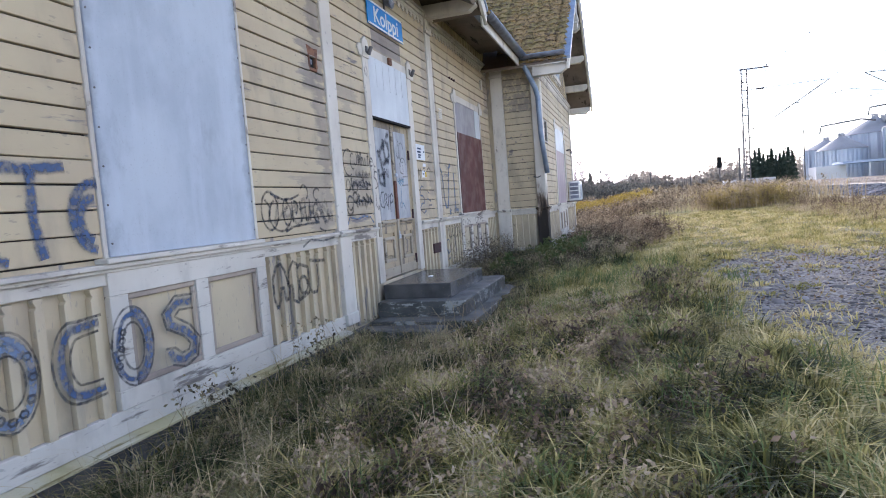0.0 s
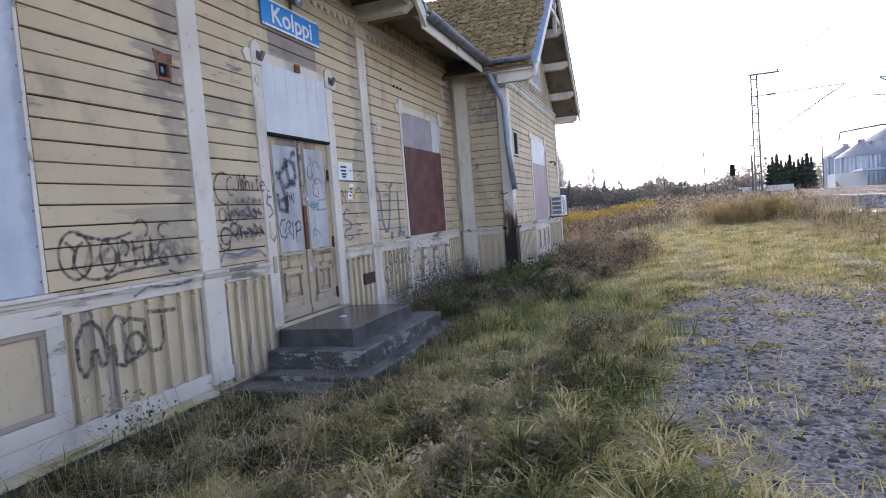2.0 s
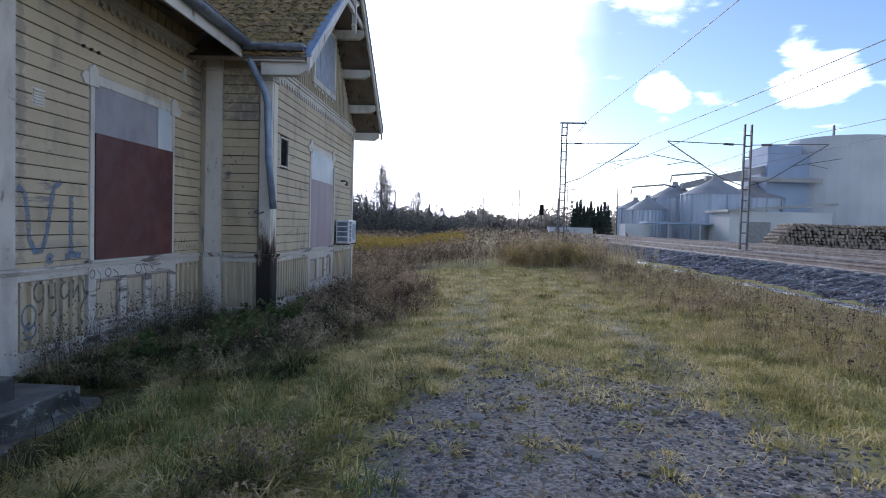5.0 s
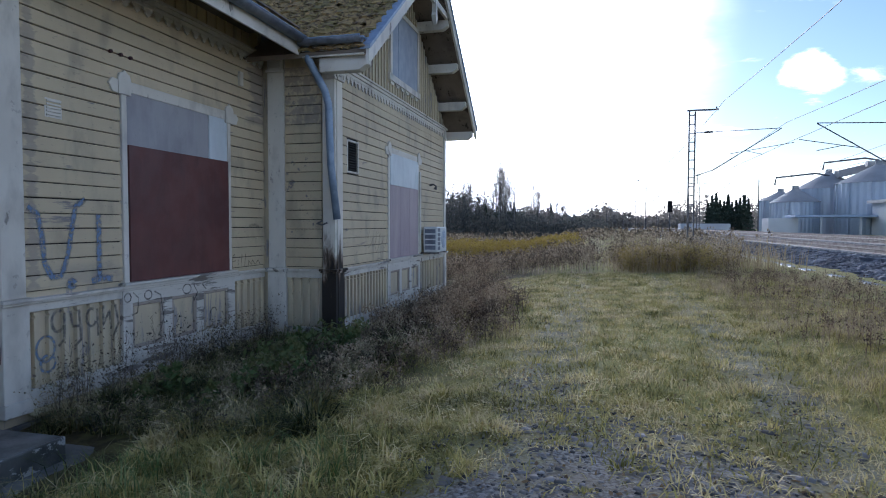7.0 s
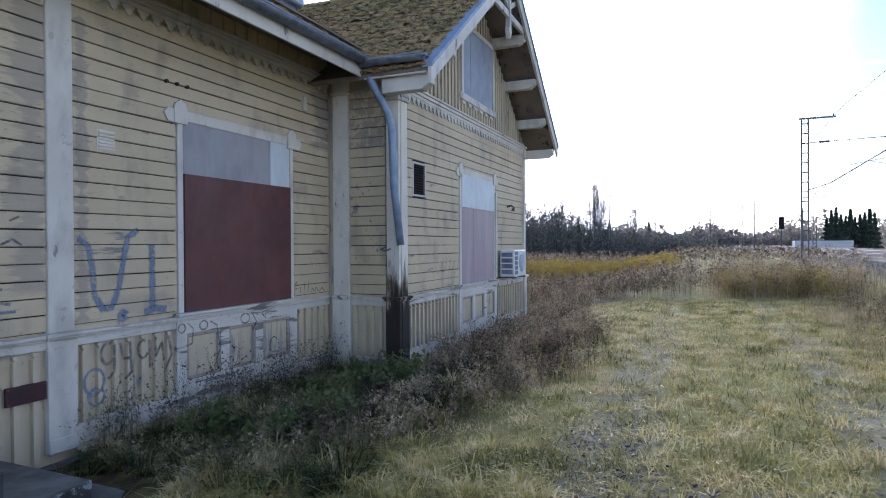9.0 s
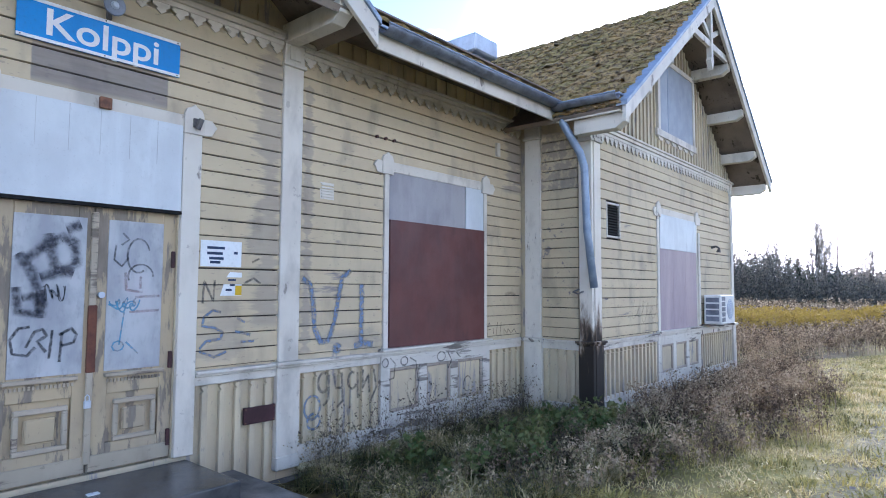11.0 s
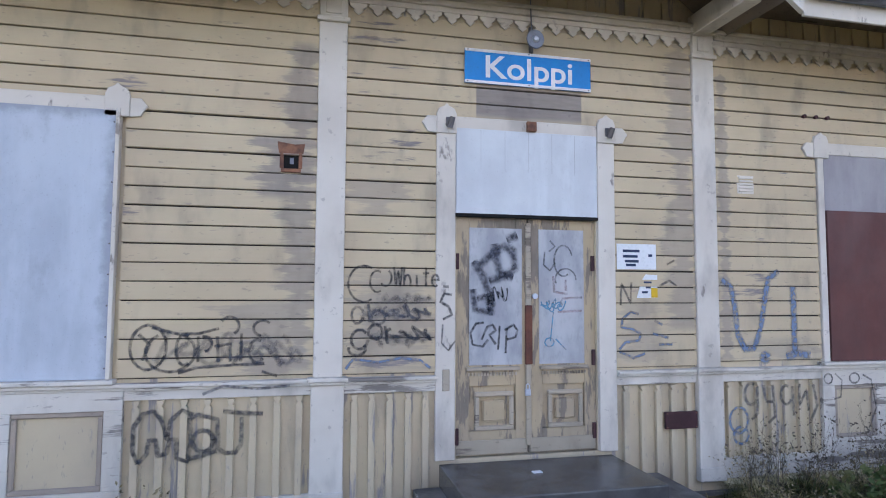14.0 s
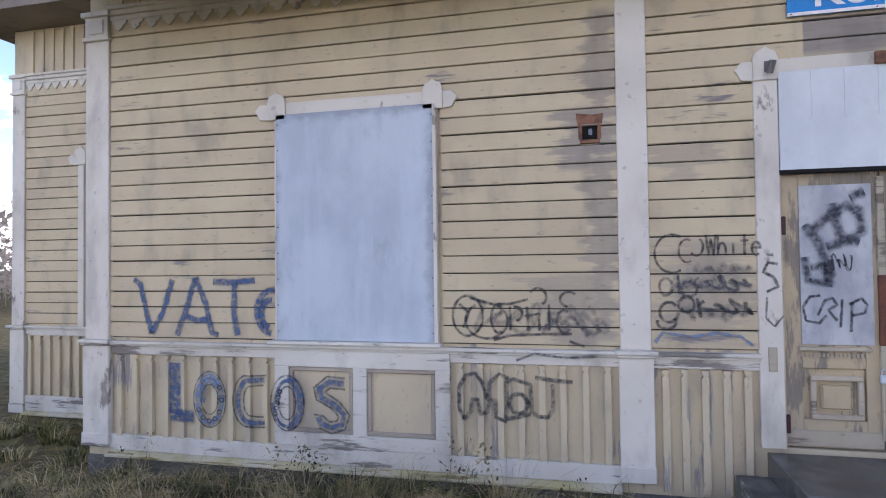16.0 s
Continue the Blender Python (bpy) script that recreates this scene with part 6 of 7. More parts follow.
graffiti("graffiti_tag", [arc(11.44, 1.0, 0.05, 0.05, 0, 360, 8), [(11.52, 1.05), (11.6, 0.98), (11.58, 0.82), (11.5, 0.8)], arc(11.75, 1.0, 0.06, 0.05, 0, 360, 9), [(11.85, 1.03), (11.95, 0.98), (12.0, 0.7), (11.9, 0.5)], arc(12.42, 1.0, 0.08, 0.06, 0, 360, 10), [(12.55, 1.04), (12.62, 0.94), (12.55, 0.84)], [(12.72, 1.03), (12.8, 0.96)], arc(12.95, 0.6, 0.08, 0.1, 30, 300, 10)], 0.026, lambda u, v: 0.052, S_GREY, "grey thin loops on the window panelling")
graffiti("graffiti_tag", [[(13.42, 1.2), (13.44, 1.36), (13.48, 1.38)], [(13.42, 1.28), (13.5, 1.29)], [(13.56, 1.22), (13.56, 1.3)], [(13.63, 1.2), (13.66, 1.38)], [(13.72, 1.2), (13.75, 1.38)], [(13.82, 1.21), (13.82, 1.28), (13.9, 1.21), (13.92, 1.28), (14.0, 1.21), (14.08, 1.27), (14.14, 1.2)]], 0.016, on_boards, S_BLACK, "small black handwritten scrawl near the corner")
graffiti("graffiti_tag", [[(13.85, 1.78), (14.0, 1.8), (14.12, 1.77)]], 0.07, on_boards, S_HAZE, "small grey smudge of spray on weatherboards")
graffiti("graffiti_tag", scrawl(15.6, 16.5, 1.3, 1.75, 5, 47, 1), 0.022, on_boards, S_HAZE, "faint grey scrawl on the wing boards", WING)


# ---- plants, as stuff ----
rng = np.random.default_rng(7)


def blades(base, height, width, lean, bend=0.5, twist=None):
    """Tapered bent blades from arrays: base (n,3), height, width, lean."""
    n = len(base)
    ang = rng.uniform(0, 2 * np.pi, n) if twist is None else twist
    way = np.stack([np.cos(ang), np.sin(ang), np.zeros(n)], 1)
    face = ang + np.pi / 2 + rng.normal(0, 0.5, n)
    side = np.stack([np.cos(face), np.sin(face), np.zeros(n)], 1) * (width / 2)[:, None]
    up = np.array([0, 0, 1.0])
    mid = base + up * (height * 0.58)[:, None] + way * (height * lean * 0.4)[:, None]
    tip = base + up * (height * (1 - bend * lean * 0.6))[:, None] + way * (height * lean * (1 + bend))[:, None]
    v = np.stack([base - side, base + side, mid - side * 0.7, mid + side * 0.7, tip], 1).reshape(-1, 3)
    t = np.array([[0, 1, 3], [0, 3, 2], [2, 3, 4]])
    return v, (t[None] + (np.arange(n) * 5)[:, None, None]).reshape(-1, 3)


def stack(*pairs):
    vs, ts, k = [], [], 0
    for v, t in pairs:
        vs.append(v)
        ts.append(t + k)
        k += len(v)
    return np.concatenate(vs), np.concatenate(ts)


def flakes(centre, size):
    """Small randomly turned leaves."""
    n = len(centre)
    a = rng.normal(0, 1, (n, 3))
    b = rng.normal(0, 1, (n, 3))
    a /= np.linalg.norm(a, axis=1)[:, None]
    b -= a * (a * b).sum(1)[:, None]
    b /= np.linalg.norm(b, axis=1)[:, None]
    s = size[:, None]
    v = np.stack([centre - a * s, centre + b * s * 0.5, centre + a * s, centre - b * s * 0.5], 1).reshape(-1, 3)
    t = np.array([[0, 1, 2], [0, 2, 3]])
    return v, (t[None] + (np.arange(n) * 4)[:, None, None]).reshape(-1, 3)


def sprigs(base, height, branches=9, leaf=0.012, spread=0.35, thick=0.006, top_only=0.25, leaves=3):
    """Upright stalks with side shoots and dry seed heads."""
    n = len(base)
    ang = rng.uniform(0, 2 * np.pi, n)
    lean = rng.uniform(0.0, 0.35, n)
    stems = blades(base, height, np.full(n, thick) * rng.uniform(0.7, 1.4, n), lean, 0.3, ang)
    k = np.repeat(np.arange(n), branches)
    f = rng.uniform(top_only, 1.0, len(k))
    way = np.stack([np.cos(ang), np.sin(ang), np.zeros(n)], 1)
    start = base[k] + np.array([0, 0, 1.0]) * (height[k] * f * (1 - 0.1 * lean[k]))[:, None] + way[k] * (height[k] * lean[k] * f * f)[:, None]
    ln = height[k] * spread * (1.15 - f) * rng.uniform(0.6, 1.3, len(k))
    shoots = blades(start, ln, np.full(len(k), thick * 0.6), rng.uniform(0.4, 1.1, len(k)), 0.2)
    tips = shoots[0].reshape(-1, 5, 3)
    c = np.repeat(tips[:, 4], leaves, 0) + rng.normal(0, 1, (len(k) * leaves, 3)) * np.repeat(ln * 0.25, leaves)[:, None]
    return stack(stems, shoots, flakes(c, rng.uniform(0.6, 1.4, len(c)) * leaf))


def scatter(n, x0, x1, y0, y1, keep=None):
    x, y = rng.uniform(x0, x1, n), rng.uniform(y0, y1, n)
    if keep is not None:
        ok = keep(x, y)
        x, y = x[ok], y[ok]
    return np.stack([x, y, rough_level(x, y) - 0.01], 1)


def clumps(n, per, x0, x1, y0, y1, radius, keep=None):
    c = scatter(n, x0, x1, y0, y1, keep)
    b = np.repeat(c, per, 0)
    b[:, :2] += rng.normal(0, radius, (len(b), 2))
    b[:, 2] = rough_level(b[:, 0], b[:, 1]) - 0.01
    return b


def patch_noise(x, y, f=1.0):
    return np.sin(x * 1.7 * f + 2 * np.sin(y * 0.9 * f)) * np.sin(y * 1.3 * f + 1.5 * np.sin(x * 1.1 * f))


def gravelness(x, y):
    r = ((x - 5.35) / 1.75) ** 2 + ((y - 7.0) / 3.4) ** 2 + 0.35 * patch_noise(x, y, 2.0)
    rut = np.minimum(np.abs(x - 4.55) / 0.42, np.abs(x - 6.5) / 0.36)
    g = np.clip(1.5 - r, 0, 1)
    return np.maximum(g, np.where((y > 8) & (y < 24), np.clip(1.0 - rut, 0, 0.45), 0))


def clear_of_walls(x, y):
    house = ((x < 0.12) & (y > 1.3)) | ((x < 1.32) & (y > 14.2) & (y < 21)) | ((x < -1.9) & (y > -1.95))
    stairs = ((x < 1.62) & (y > 6.85) & (y < 10.05)) | ((x < 1.2) & (y > 6.6) & (y < 9))
    return ~(house | stairs)


def stuff(name, pair, material, label, category="grass"):
    return tagged(big_mesh(name, pair[0], pair[1], material), label, category, kind="stuff")


def thin(x, y):
    return clear_of_walls(x, y) & (rng.uniform(0, 1, len(x)) > gravelness(x, y) * 0.96)


b = np.concatenate([scatter(12000, 1.8, 3.4, 1.5, 11, thin), scatter(48000, 3.3, 7.5, 1.5, 11, thin), scatter(95000, 0.8, 9.5, 9, 24, thin), scatter(16000, -1, 11, 26, 40), scatter(9000, 7.5, 11.2, -2, 9)])
h = rng.uniform(0.02, 0.10, len(b)) * (1 + 0.5 * np.clip(patch_noise(b[:, 0], b[:, 1]), -0.5, 1))
stuff("short_grass", blades(b, h, rng.uniform(0.005, 0.014, len(b)), rng.uniform(0.3, 1.5, len(b))), M_GRASS, "short yellow-green autumn grass on the yard")
def tussocks(n, per, x0, x1, y0, y1, radius, tall, keep=None):
    """Domed tufts: blades that spread outwards from each tuft's heart."""
    c = scatter(n, x0, x1, y0, y1, keep)
    size = rng.uniform(0.55, 1.35, len(c))
    k = np.repeat(np.arange(len(c)), per)
    ang, r = rng.uniform(0, 2 * np.pi, len(k)), np.sqrt(rng.uniform(0, 1, len(k)))
    b = c[k].copy()
    b[:, 0] += np.cos(ang) * r * radius * size[k]
    b[:, 1] += np.sin(ang) * r * radius * size[k]
    b[:, 2] = rough_level(b[:, 0], b[:, 1]) - 0.01
    ok = clear_of_walls(b[:, 0], b[:, 1])
    b, ang, r, k = b[ok], ang[ok], r[ok], k[ok]
    h = tall * size[k] * rng.uniform(0.55, 1.15, len(k)) * (1.1 - 0.45 * r)
    return blades(b, h, rng.uniform(0.008, 0.017, len(k)), 0.15 + 0.95 * r * rng.uniform(0.6, 1.3, len(k)), 0.7, ang + rng.normal(0, 0.5, len(k)))


M_TUSSOCK = leafy("olive_tussocks", [(0.028, 0.034, 0.011), (0.13, 0.125, 0.034), (0.36, 0.31, 0.10), (0.64, 0.53, 0.27)], 0.6, 0.2)
M_RUSSET = leafy("russet_dead_leaves", [(0.05, 0.035, 0.025), (0.17, 0.115, 0.075), (0.33, 0.235, 0.15), (0.50, 0.38, 0.25)], 0.8, 0.1)
stuff("tussock_grass", tussocks(620, 95, 1.3, 3.9, 1.2, 7.6, 0.13, 0.22, thin), M_TUSSOCK, "lumpy olive and straw grass tussocks on the slope")
stuff("low_tussocks", stack(tussocks(420, 60, 1.4, 4.4, 7.0, 11.0, 0.12, 0.12, thin), tussocks(500, 46, 3.6, 9.5, 10.0, 24, 0.14, 0.10, thin), tussocks(150, 50, 3.3, 7.4, 2.5, 10, 0.09, 0.07, clear_of_walls)), M_GRASS, "low yellowish grass tussocks between the soil patches")
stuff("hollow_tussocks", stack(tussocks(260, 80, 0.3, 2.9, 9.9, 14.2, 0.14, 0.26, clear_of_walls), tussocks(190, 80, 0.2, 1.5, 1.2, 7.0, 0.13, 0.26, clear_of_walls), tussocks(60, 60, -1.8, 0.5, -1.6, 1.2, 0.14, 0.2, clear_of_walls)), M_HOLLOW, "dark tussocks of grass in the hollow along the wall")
b = clumps(85, 4, 1.5, 3.6, 1.8, 6.6, 0.09, thin)
stuff("russet_weeds", sprigs(b, rng.uniform(0.10, 0.28, len(b)), 8, 0.017, 0.5, 0.005, 0.15, 2), M_RUSSET, "reddish brown withered leafy weeds among the tussocks", "weeds")
b = clumps(450, 24, 1.4, 4.3, 1.2, 10.5, 0.045, thin)
stuff("grass_tufts", blades(b, rng.uniform(0.07, 0.25, len(b)), rng.uniform(0.005, 0.013, len(b)), rng.uniform(0.3, 1.3, len(b)), 0.6), M_GRASS, "matted yellowing grass tufts on the slope")
b = clumps(420, 30, 0.14, 1.95, 1.3, 14.0, 0.07, clear_of_walls)
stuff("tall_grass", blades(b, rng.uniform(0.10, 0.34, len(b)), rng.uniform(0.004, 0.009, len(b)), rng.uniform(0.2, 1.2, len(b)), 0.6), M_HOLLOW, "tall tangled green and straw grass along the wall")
b = clumps(80, 60, 1.6, 4.2, 2.5, 9.5, 0.09, thin)
stuff("green_tufts", blades(b, rng.uniform(0.1, 0.3, len(b)), rng.uniform(0.005, 0.011, len(b)), rng.uniform(0.2, 0.9, len(b)), 0.5), M_GREEN, "fresh green grass tufts among dead stalks")
b = clumps(170, 6, 0.3, 2.2, 1.4, 8.0, 0.12, clear_of_walls)
stuff("dry_straw", blades(b, rng.uniform(0.35, 0.75, len(b)), rng.uniform(0.003, 0.006, len(b)), rng.uniform(0.3, 1.5, len(b)), 0.7), M_STRAW, "long dry straw stalks bent over the grass")
b = clumps(160, 6, 0.5, 3.3, 1.6, 7.0, 0.12, thin)
stuff("low_dead_weeds", sprigs(b, rng.uniform(0.08, 0.2, len(b)), 8, 0.014, 0.6, 0.005, 0.1), M_WEED, "low brown dead weeds matted in the grass", "weeds")
b = clumps(70, 12, 3.1, 3.6, 7.0, 8.0, 0.14, thin)
stuff("dead_weed_tuft", sprigs(b[:70], rng.uniform(0.1, 0.24, 70), 8, 0.012, 0.5, 0.005, 0.1), M_WEED, "small dark tuft of dead weeds by the gravel", "weeds")


def wing_edge(x, y):
    return clear_of_walls(x, y) & (x < 3.85 - 0.20 * np.abs(y - 14.2) + 0.45 * patch_noise(x, y)) | (clear_of_walls(x, y) & (y > 16) & (x < 2.5))


b = clumps(120, 6, 1.6, 4.2, 11.0, 20, 0.16, wing_edge)
stuff("russet_thicket", sprigs(b, rng.uniform(0.16, 0.44, len(b)) * np.where(b[:, 1] < 13.0, 0.6, 1.0), 10, 0.018, 0.45, 0.007, 0.2, 2), M_RUSSET, "dense russet dead weeds with withered leaves beside the wing", "weeds")
b = clumps(430, 5, 1.5, 4.0, 10.8, 22, 0.12, wing_edge)
stuff("dead_weed_thicket", sprigs(b, rng.uniform(0.16, 0.48, len(b)) * np.where(b[:, 1] < 14.2, 0.6, 1.0), 10, 0.014, 0.4, 0.007, 0.2), M_WEED, "thicket of brown dead weed stalks beside the wing", "weeds")
b = clumps(420, 26, 0.3, 4.0, 10.0, 22, 0.12, wing_edge)
stuff("thicket_grass", blades(b, rng.uniform(0.10, 0.30, len(b)) * np.where(b[:, 1] < 14.2, 0.8, 1.0), rng.uniform(0.004, 0.01, len(b)), rng.uniform(0.2, 1.1, len(b))), M_TALL, "tall grass growing through the dead weeds")
b = clumps(150, 6, 0.4, 2.7, 9.8, 14.3, 0.12, lambda x, y: clear_of_walls(x, y) & (x < 3.2 - 0.12 * (y - 9)))
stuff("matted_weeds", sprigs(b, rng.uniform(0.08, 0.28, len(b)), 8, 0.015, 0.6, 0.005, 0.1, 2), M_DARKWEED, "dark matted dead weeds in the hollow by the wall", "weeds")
b = clumps(20, 4, 0.16, 0.4, 10.2, 14.1, 0.07, clear_of_walls)
stuff("withered_climber", sprigs(b, rng.uniform(0.2, 0.62, len(b)), 12, 0.014, 0.5, 0.004, 0.15, 2), M_DARKWEED, "withered dark leafy stems against the panelling", "shrub")
b = clumps(26, 4, 0.14, 0.45, 10.3, 14.1, 0.08, clear_of_walls)
stuff("twiggy_creeper", sprigs(b, rng.uniform(0.25, 0.75, len(b)), 12, 0.016, 0.5, 0.005, 0.15, 1), M_VINE, "dark twiggy shrubs with withered leaves against the panelling", "shrub")
b = clumps(9, 3, 0.16, 0.5, 1.9, 6.5, 0.08, clear_of_walls)
stuff("wall_weeds", sprigs(b, rng.uniform(0.2, 0.55, len(b)), 8, 0.017, 0.4, 0.004, 0.2, 2), M_DARKWEED, "small withered weeds growing up the foundation", "weeds")
b = clumps(14, 5, 0.6, 2.3, 10.5, 13.5, 0.12, clear_of_walls)
stuff("nettle_patch", sprigs(b, rng.uniform(0.2, 0.45, len(b)), 12, 0.035, 0.4, 0.006, 0.1, 3), M_LEAF, "green leafy nettles in the grass by the wall", "weeds")
b = scatter(3500, 1.0, 6.5, 1.0, 12, clear_of_walls)
b[:, 2] += 0.015
stuff("fallen_leaves", flakes(b, rng.uniform(0.012, 0.03, len(b))), M_LITTER, "small brown fallen leaves strewn in the grass", "leaves")
b = clumps(700, 16, 3.6, 8.5, 9.5, 24, 0.10, thin)
stuff("lawn_tufts", blades(b, rng.uniform(0.05, 0.15, len(b)), rng.uniform(0.005, 0.011, len(b)), rng.uniform(0.3, 1.4, len(b)), 0.6), M_TALL, "low grass tufts across the yard")
# weeds of the open field
b = clumps(240, 8, 5.6, 10.6, 24.5, 36, 0.35)
stuff("reed_weeds", blades(b, rng.uniform(0.5, 1.25, len(b)), rng.uniform(0.010, 0.022, len(b)), rng.uniform(0.05, 0.5, len(b))), M_STRAW, "tall straw-coloured reeds at the end of the track", "weeds")
b = clumps(120, 6, 5.6, 8.8, 24.5, 30, 0.3)
stuff("roadside_weeds", sprigs(b, rng.uniform(0.4, 1.0, len(b)), 8, 0.022, 0.35, 0.009, 0.2), M_WEED, "tall brown weeds at the end of the track", "weeds")
b = clumps(70, 7, 5.8, 8.2, 24.5, 28, 0.25)
stuff("roadside_willow", sprigs(b, rng.uniform(0.35, 0.85, len(b)), 8, 0.03, 0.35, 0.008, 0.15), M_SCRUB, "yellow-green scrub among the weeds", "shrub")
b = clumps(420, 6, -9, 5, 24, 34, 0.4)
stuff("field_weeds", sprigs(b, rng.uniform(0.4, 0.9, len(b)), 7, 0.03, 0.35, 0.012, 0.2), M_WEED, "reddish brown weeds across the field", "weeds")
b = clumps(420, 8, -14, 3.5, 34, 44, 0.4)
stuff("goldenrod", sprigs(b, rng.uniform(0.6, 1.15, len(b)), 8, 0.05, 0.3, 0.014, 0.3), M_GOLD, "band of yellow goldenrod across the field", "weeds")
b = clumps(190, 5, 7.8, 10.6, 9, 24, 0.3)
stuff("verge_weeds", sprigs(b, rng.uniform(0.14, 0.36, len(b)), 8, 0.014, 0.45, 0.006, 0.2, 2), M_RUSSET, "reddish weeds on the verge towards the railway", "weeds")
b = clumps(380, 24, 7.2, 10.9, 7.5, 24, 0.2)
stuff("verge_grass", blades(b, rng.uniform(0.08, 0.28, len(b)), rng.uniform(0.005, 0.01, len(b)), rng.uniform(0.2, 1.0, len(b))), M_STRAW, "straw-coloured long grass on the verge")
b = clumps(300, 5, -30, 14, 44, 75, 1.0)
stuff("far_weeds", sprigs(b, rng.uniform(0.6, 1.3, len(b)), 6, 0.08, 0.35, 0.03, 0.2), M_WEED, "distant brown weeds before the woods", "weeds")


def pebbles(n, x0, x1, y0, y1, size, keep):
    c = scatter(n, x0, x1, y0, y1, keep)
    m = len(c)
    s = rng.lognormal(np.log(size), 0.45, m)
    corner = np.array([[-1, -1, -.6], [1, -1, -.6], [1, 1, -.6], [-1, 1, -.6], [-.7, -.7, .5], [.7, -.7, .5], [.7, .7, .5], [-.7, .7, .5]])
    tri = np.array([[0, 1, 5], [0, 5, 4], [1, 2, 6], [1, 6, 5], [2, 3, 7], [2, 7, 6], [3, 0, 4], [3, 4, 7], [4, 5, 6], [4, 6, 7]])
    a = rng.uniform(0, 2 * np.pi, m)
    p = corner[None] * (1 + rng.uniform(-0.45, 0.45, (m, 8, 3))) * (s[:, None, None] * rng.uniform(0.6, 1.3, (m, 1, 3)))
    q = p.copy()
    q[..., 0] = p[..., 0] * np.cos(a)[:, None] - p[..., 1] * np.sin(a)[:, None]
    q[..., 1] = p[..., 0] * np.sin(a)[:, None] + p[..., 1] * np.cos(a)[:, None]
    q[..., 2] *= 0.6
    q += c[:, None] + np.array([0, 0, 0.012])
    return q.reshape(-1, 3), (tri[None] + (np.arange(m) * 8)[:, None, None]).reshape(-1, 3)


def stone_material():
    k = Nodes("loose_stones")
    c = k.mix(k.random(True), (0.06, 0.055, 0.053), (0.33, 0.305, 0.29))
    k.bump(k.noise(60, 4), 0.4, 0.004)
    return k.done(c, 0.9, 0, 0.15)


M_STONES = stone_material()
M_BALLASTSTONE = leafy("ballast_stone", [(0.05, 0.053, 0.064), (0.13, 0.135, 0.155), (0.27, 0.27, 0.29)], 0.9, 0)
def strewn(x, y):
    return rng.uniform(0, 1, len(x)) < gravelness(x, y) * (0.55 + 0.45 * patch_noise(x, y, 3.0))


stuff("loose_gravel", stack(pebbles(34000, 3.0, 7.4, 2.6, 11.5, 0.0085, strewn), pebbles(8000, 3.0, 7.4, 2.6, 11.5, 0.014, strewn), pebbles(700, 3.0, 7.4, 2.6, 11.5, 0.022, strewn)), M_STONES, "loose grey crushed gravel of mixed sizes on the yard", "gravel")
stuff("track_gravel", pebbles(7000, 3.8, 7.1, 10, 24, 0.010, lambda x, y: rng.uniform(0, 1, len(x)) < gravelness(x, y) * 0.6), M_STONES, "scattered gravel in the wheel tracks", "gravel")


def roof_moss(n, p0, along, up, nrm, keep, size):
    a, u = rng.uniform(0, 1, n), rng.uniform(0.0, 1, n)
    c = np.array(p0) + a[:, None] * np.array(along) + u[:, None] * np.array(up)
    c = c[keep(c)]
    v, t = pebbles(len(c), 0, 1, 0, 1, size, None)
    m = v.reshape(-1, 8, 3)
    m = m - m.mean(1, keepdims=True)
    m[..., 2] *= 0.9
    return (m + c[:len(m), None] + np.array(nrm) * 0.035).reshape(-1, 3), t


roof_clumps = roof_moss(14000, (-3.6, W_EAVE_N, W_EAVE_Z), (5.45, 0, 0), (0, W_HALF, W_APEX + 0.12 - W_EAVE_Z), tuple(n_wing), lambda c: (c[:, 2] > EAVE_Z + M_SLOPE * (EAVE_X - c[:, 0])) | (c[:, 0] > EAVE_X), 0.023)
under(tagged(big_mesh("moss_clumps", roof_clumps[0], roof_clumps[1], M_ROOF), kind="stuff"), roof_wing)


def rock(x, y, s, seed):
    bm = bmesh.new()
    bmesh.ops.create_icosphere(bm, subdivisions=2, radius=s)
    for v in bm.verts:
        v.co *= 1 + 0.35 * noise.noise(v.co * (1.2 / s) + Vector((seed, 0, 0)))
        v.co.z *= 0.5
    return solid("rock", bm, M_STONES, "flat grey stone lying on the gravel", "stone", at=pose(x, y, float(rough_level(np.array(x), np.array(y))) + s * 0.15, 0, 0, seed * 50), group="stones on the yard")


for i, (x, y, s) in enumerate(((3.84, 5.18, 0.07), (4.47, 6.55, 0.05), (4.27, 7.05, 0.05), (3.7, 5.5, 0.06), (4.05, 5.05, 0.055), (3.6, 5.35, 0.05), (4.9, 5.2, 0.06), (4.1, 6.2, 0.035), (5.3, 8.2, 0.06), (4.6, 8.8, 0.05), (3.3, 6.1, 0.045), (5.9, 7.4, 0.05))):
    rock(x, y, s, i + 1)
solid("dry_stick", tube([(3.82, 4.85, 0.2), (3.95, 5.0, 0.225), (4.02, 5.12, 0.23)], [0.008, 0.007, 0.004], 6), M_WHITE, "short pale dry stick on the gravel", "stick")

# ---- railway ----
KERB_X = 11.3
kerb = thing("platform_edge", (KERB_X, 20, 0.3), "old low concrete platform edge, broken and overgrown", "kerb", "structure")
for i in range(40):
    y = -40 + i * 4
    part("kerb_stone", boxes((KERB_X - 0.15, KERB_X + 0.15, y + 0.02, y + 3.98, 0.1, 0.46 + random.uniform(-0.03, 0.02)), bevel=0.02), M_CONCRETE, kerb)
bm = bmesh.new()
prof = [(11.45, 0.15), (11.6, 0.32), (13.2, 0.78), (16.6, 0.84), (17.6, 0.72), (18.3, 0.84), (26.0, 0.88), (28.0, 0.3), (28.2, 0.0)]
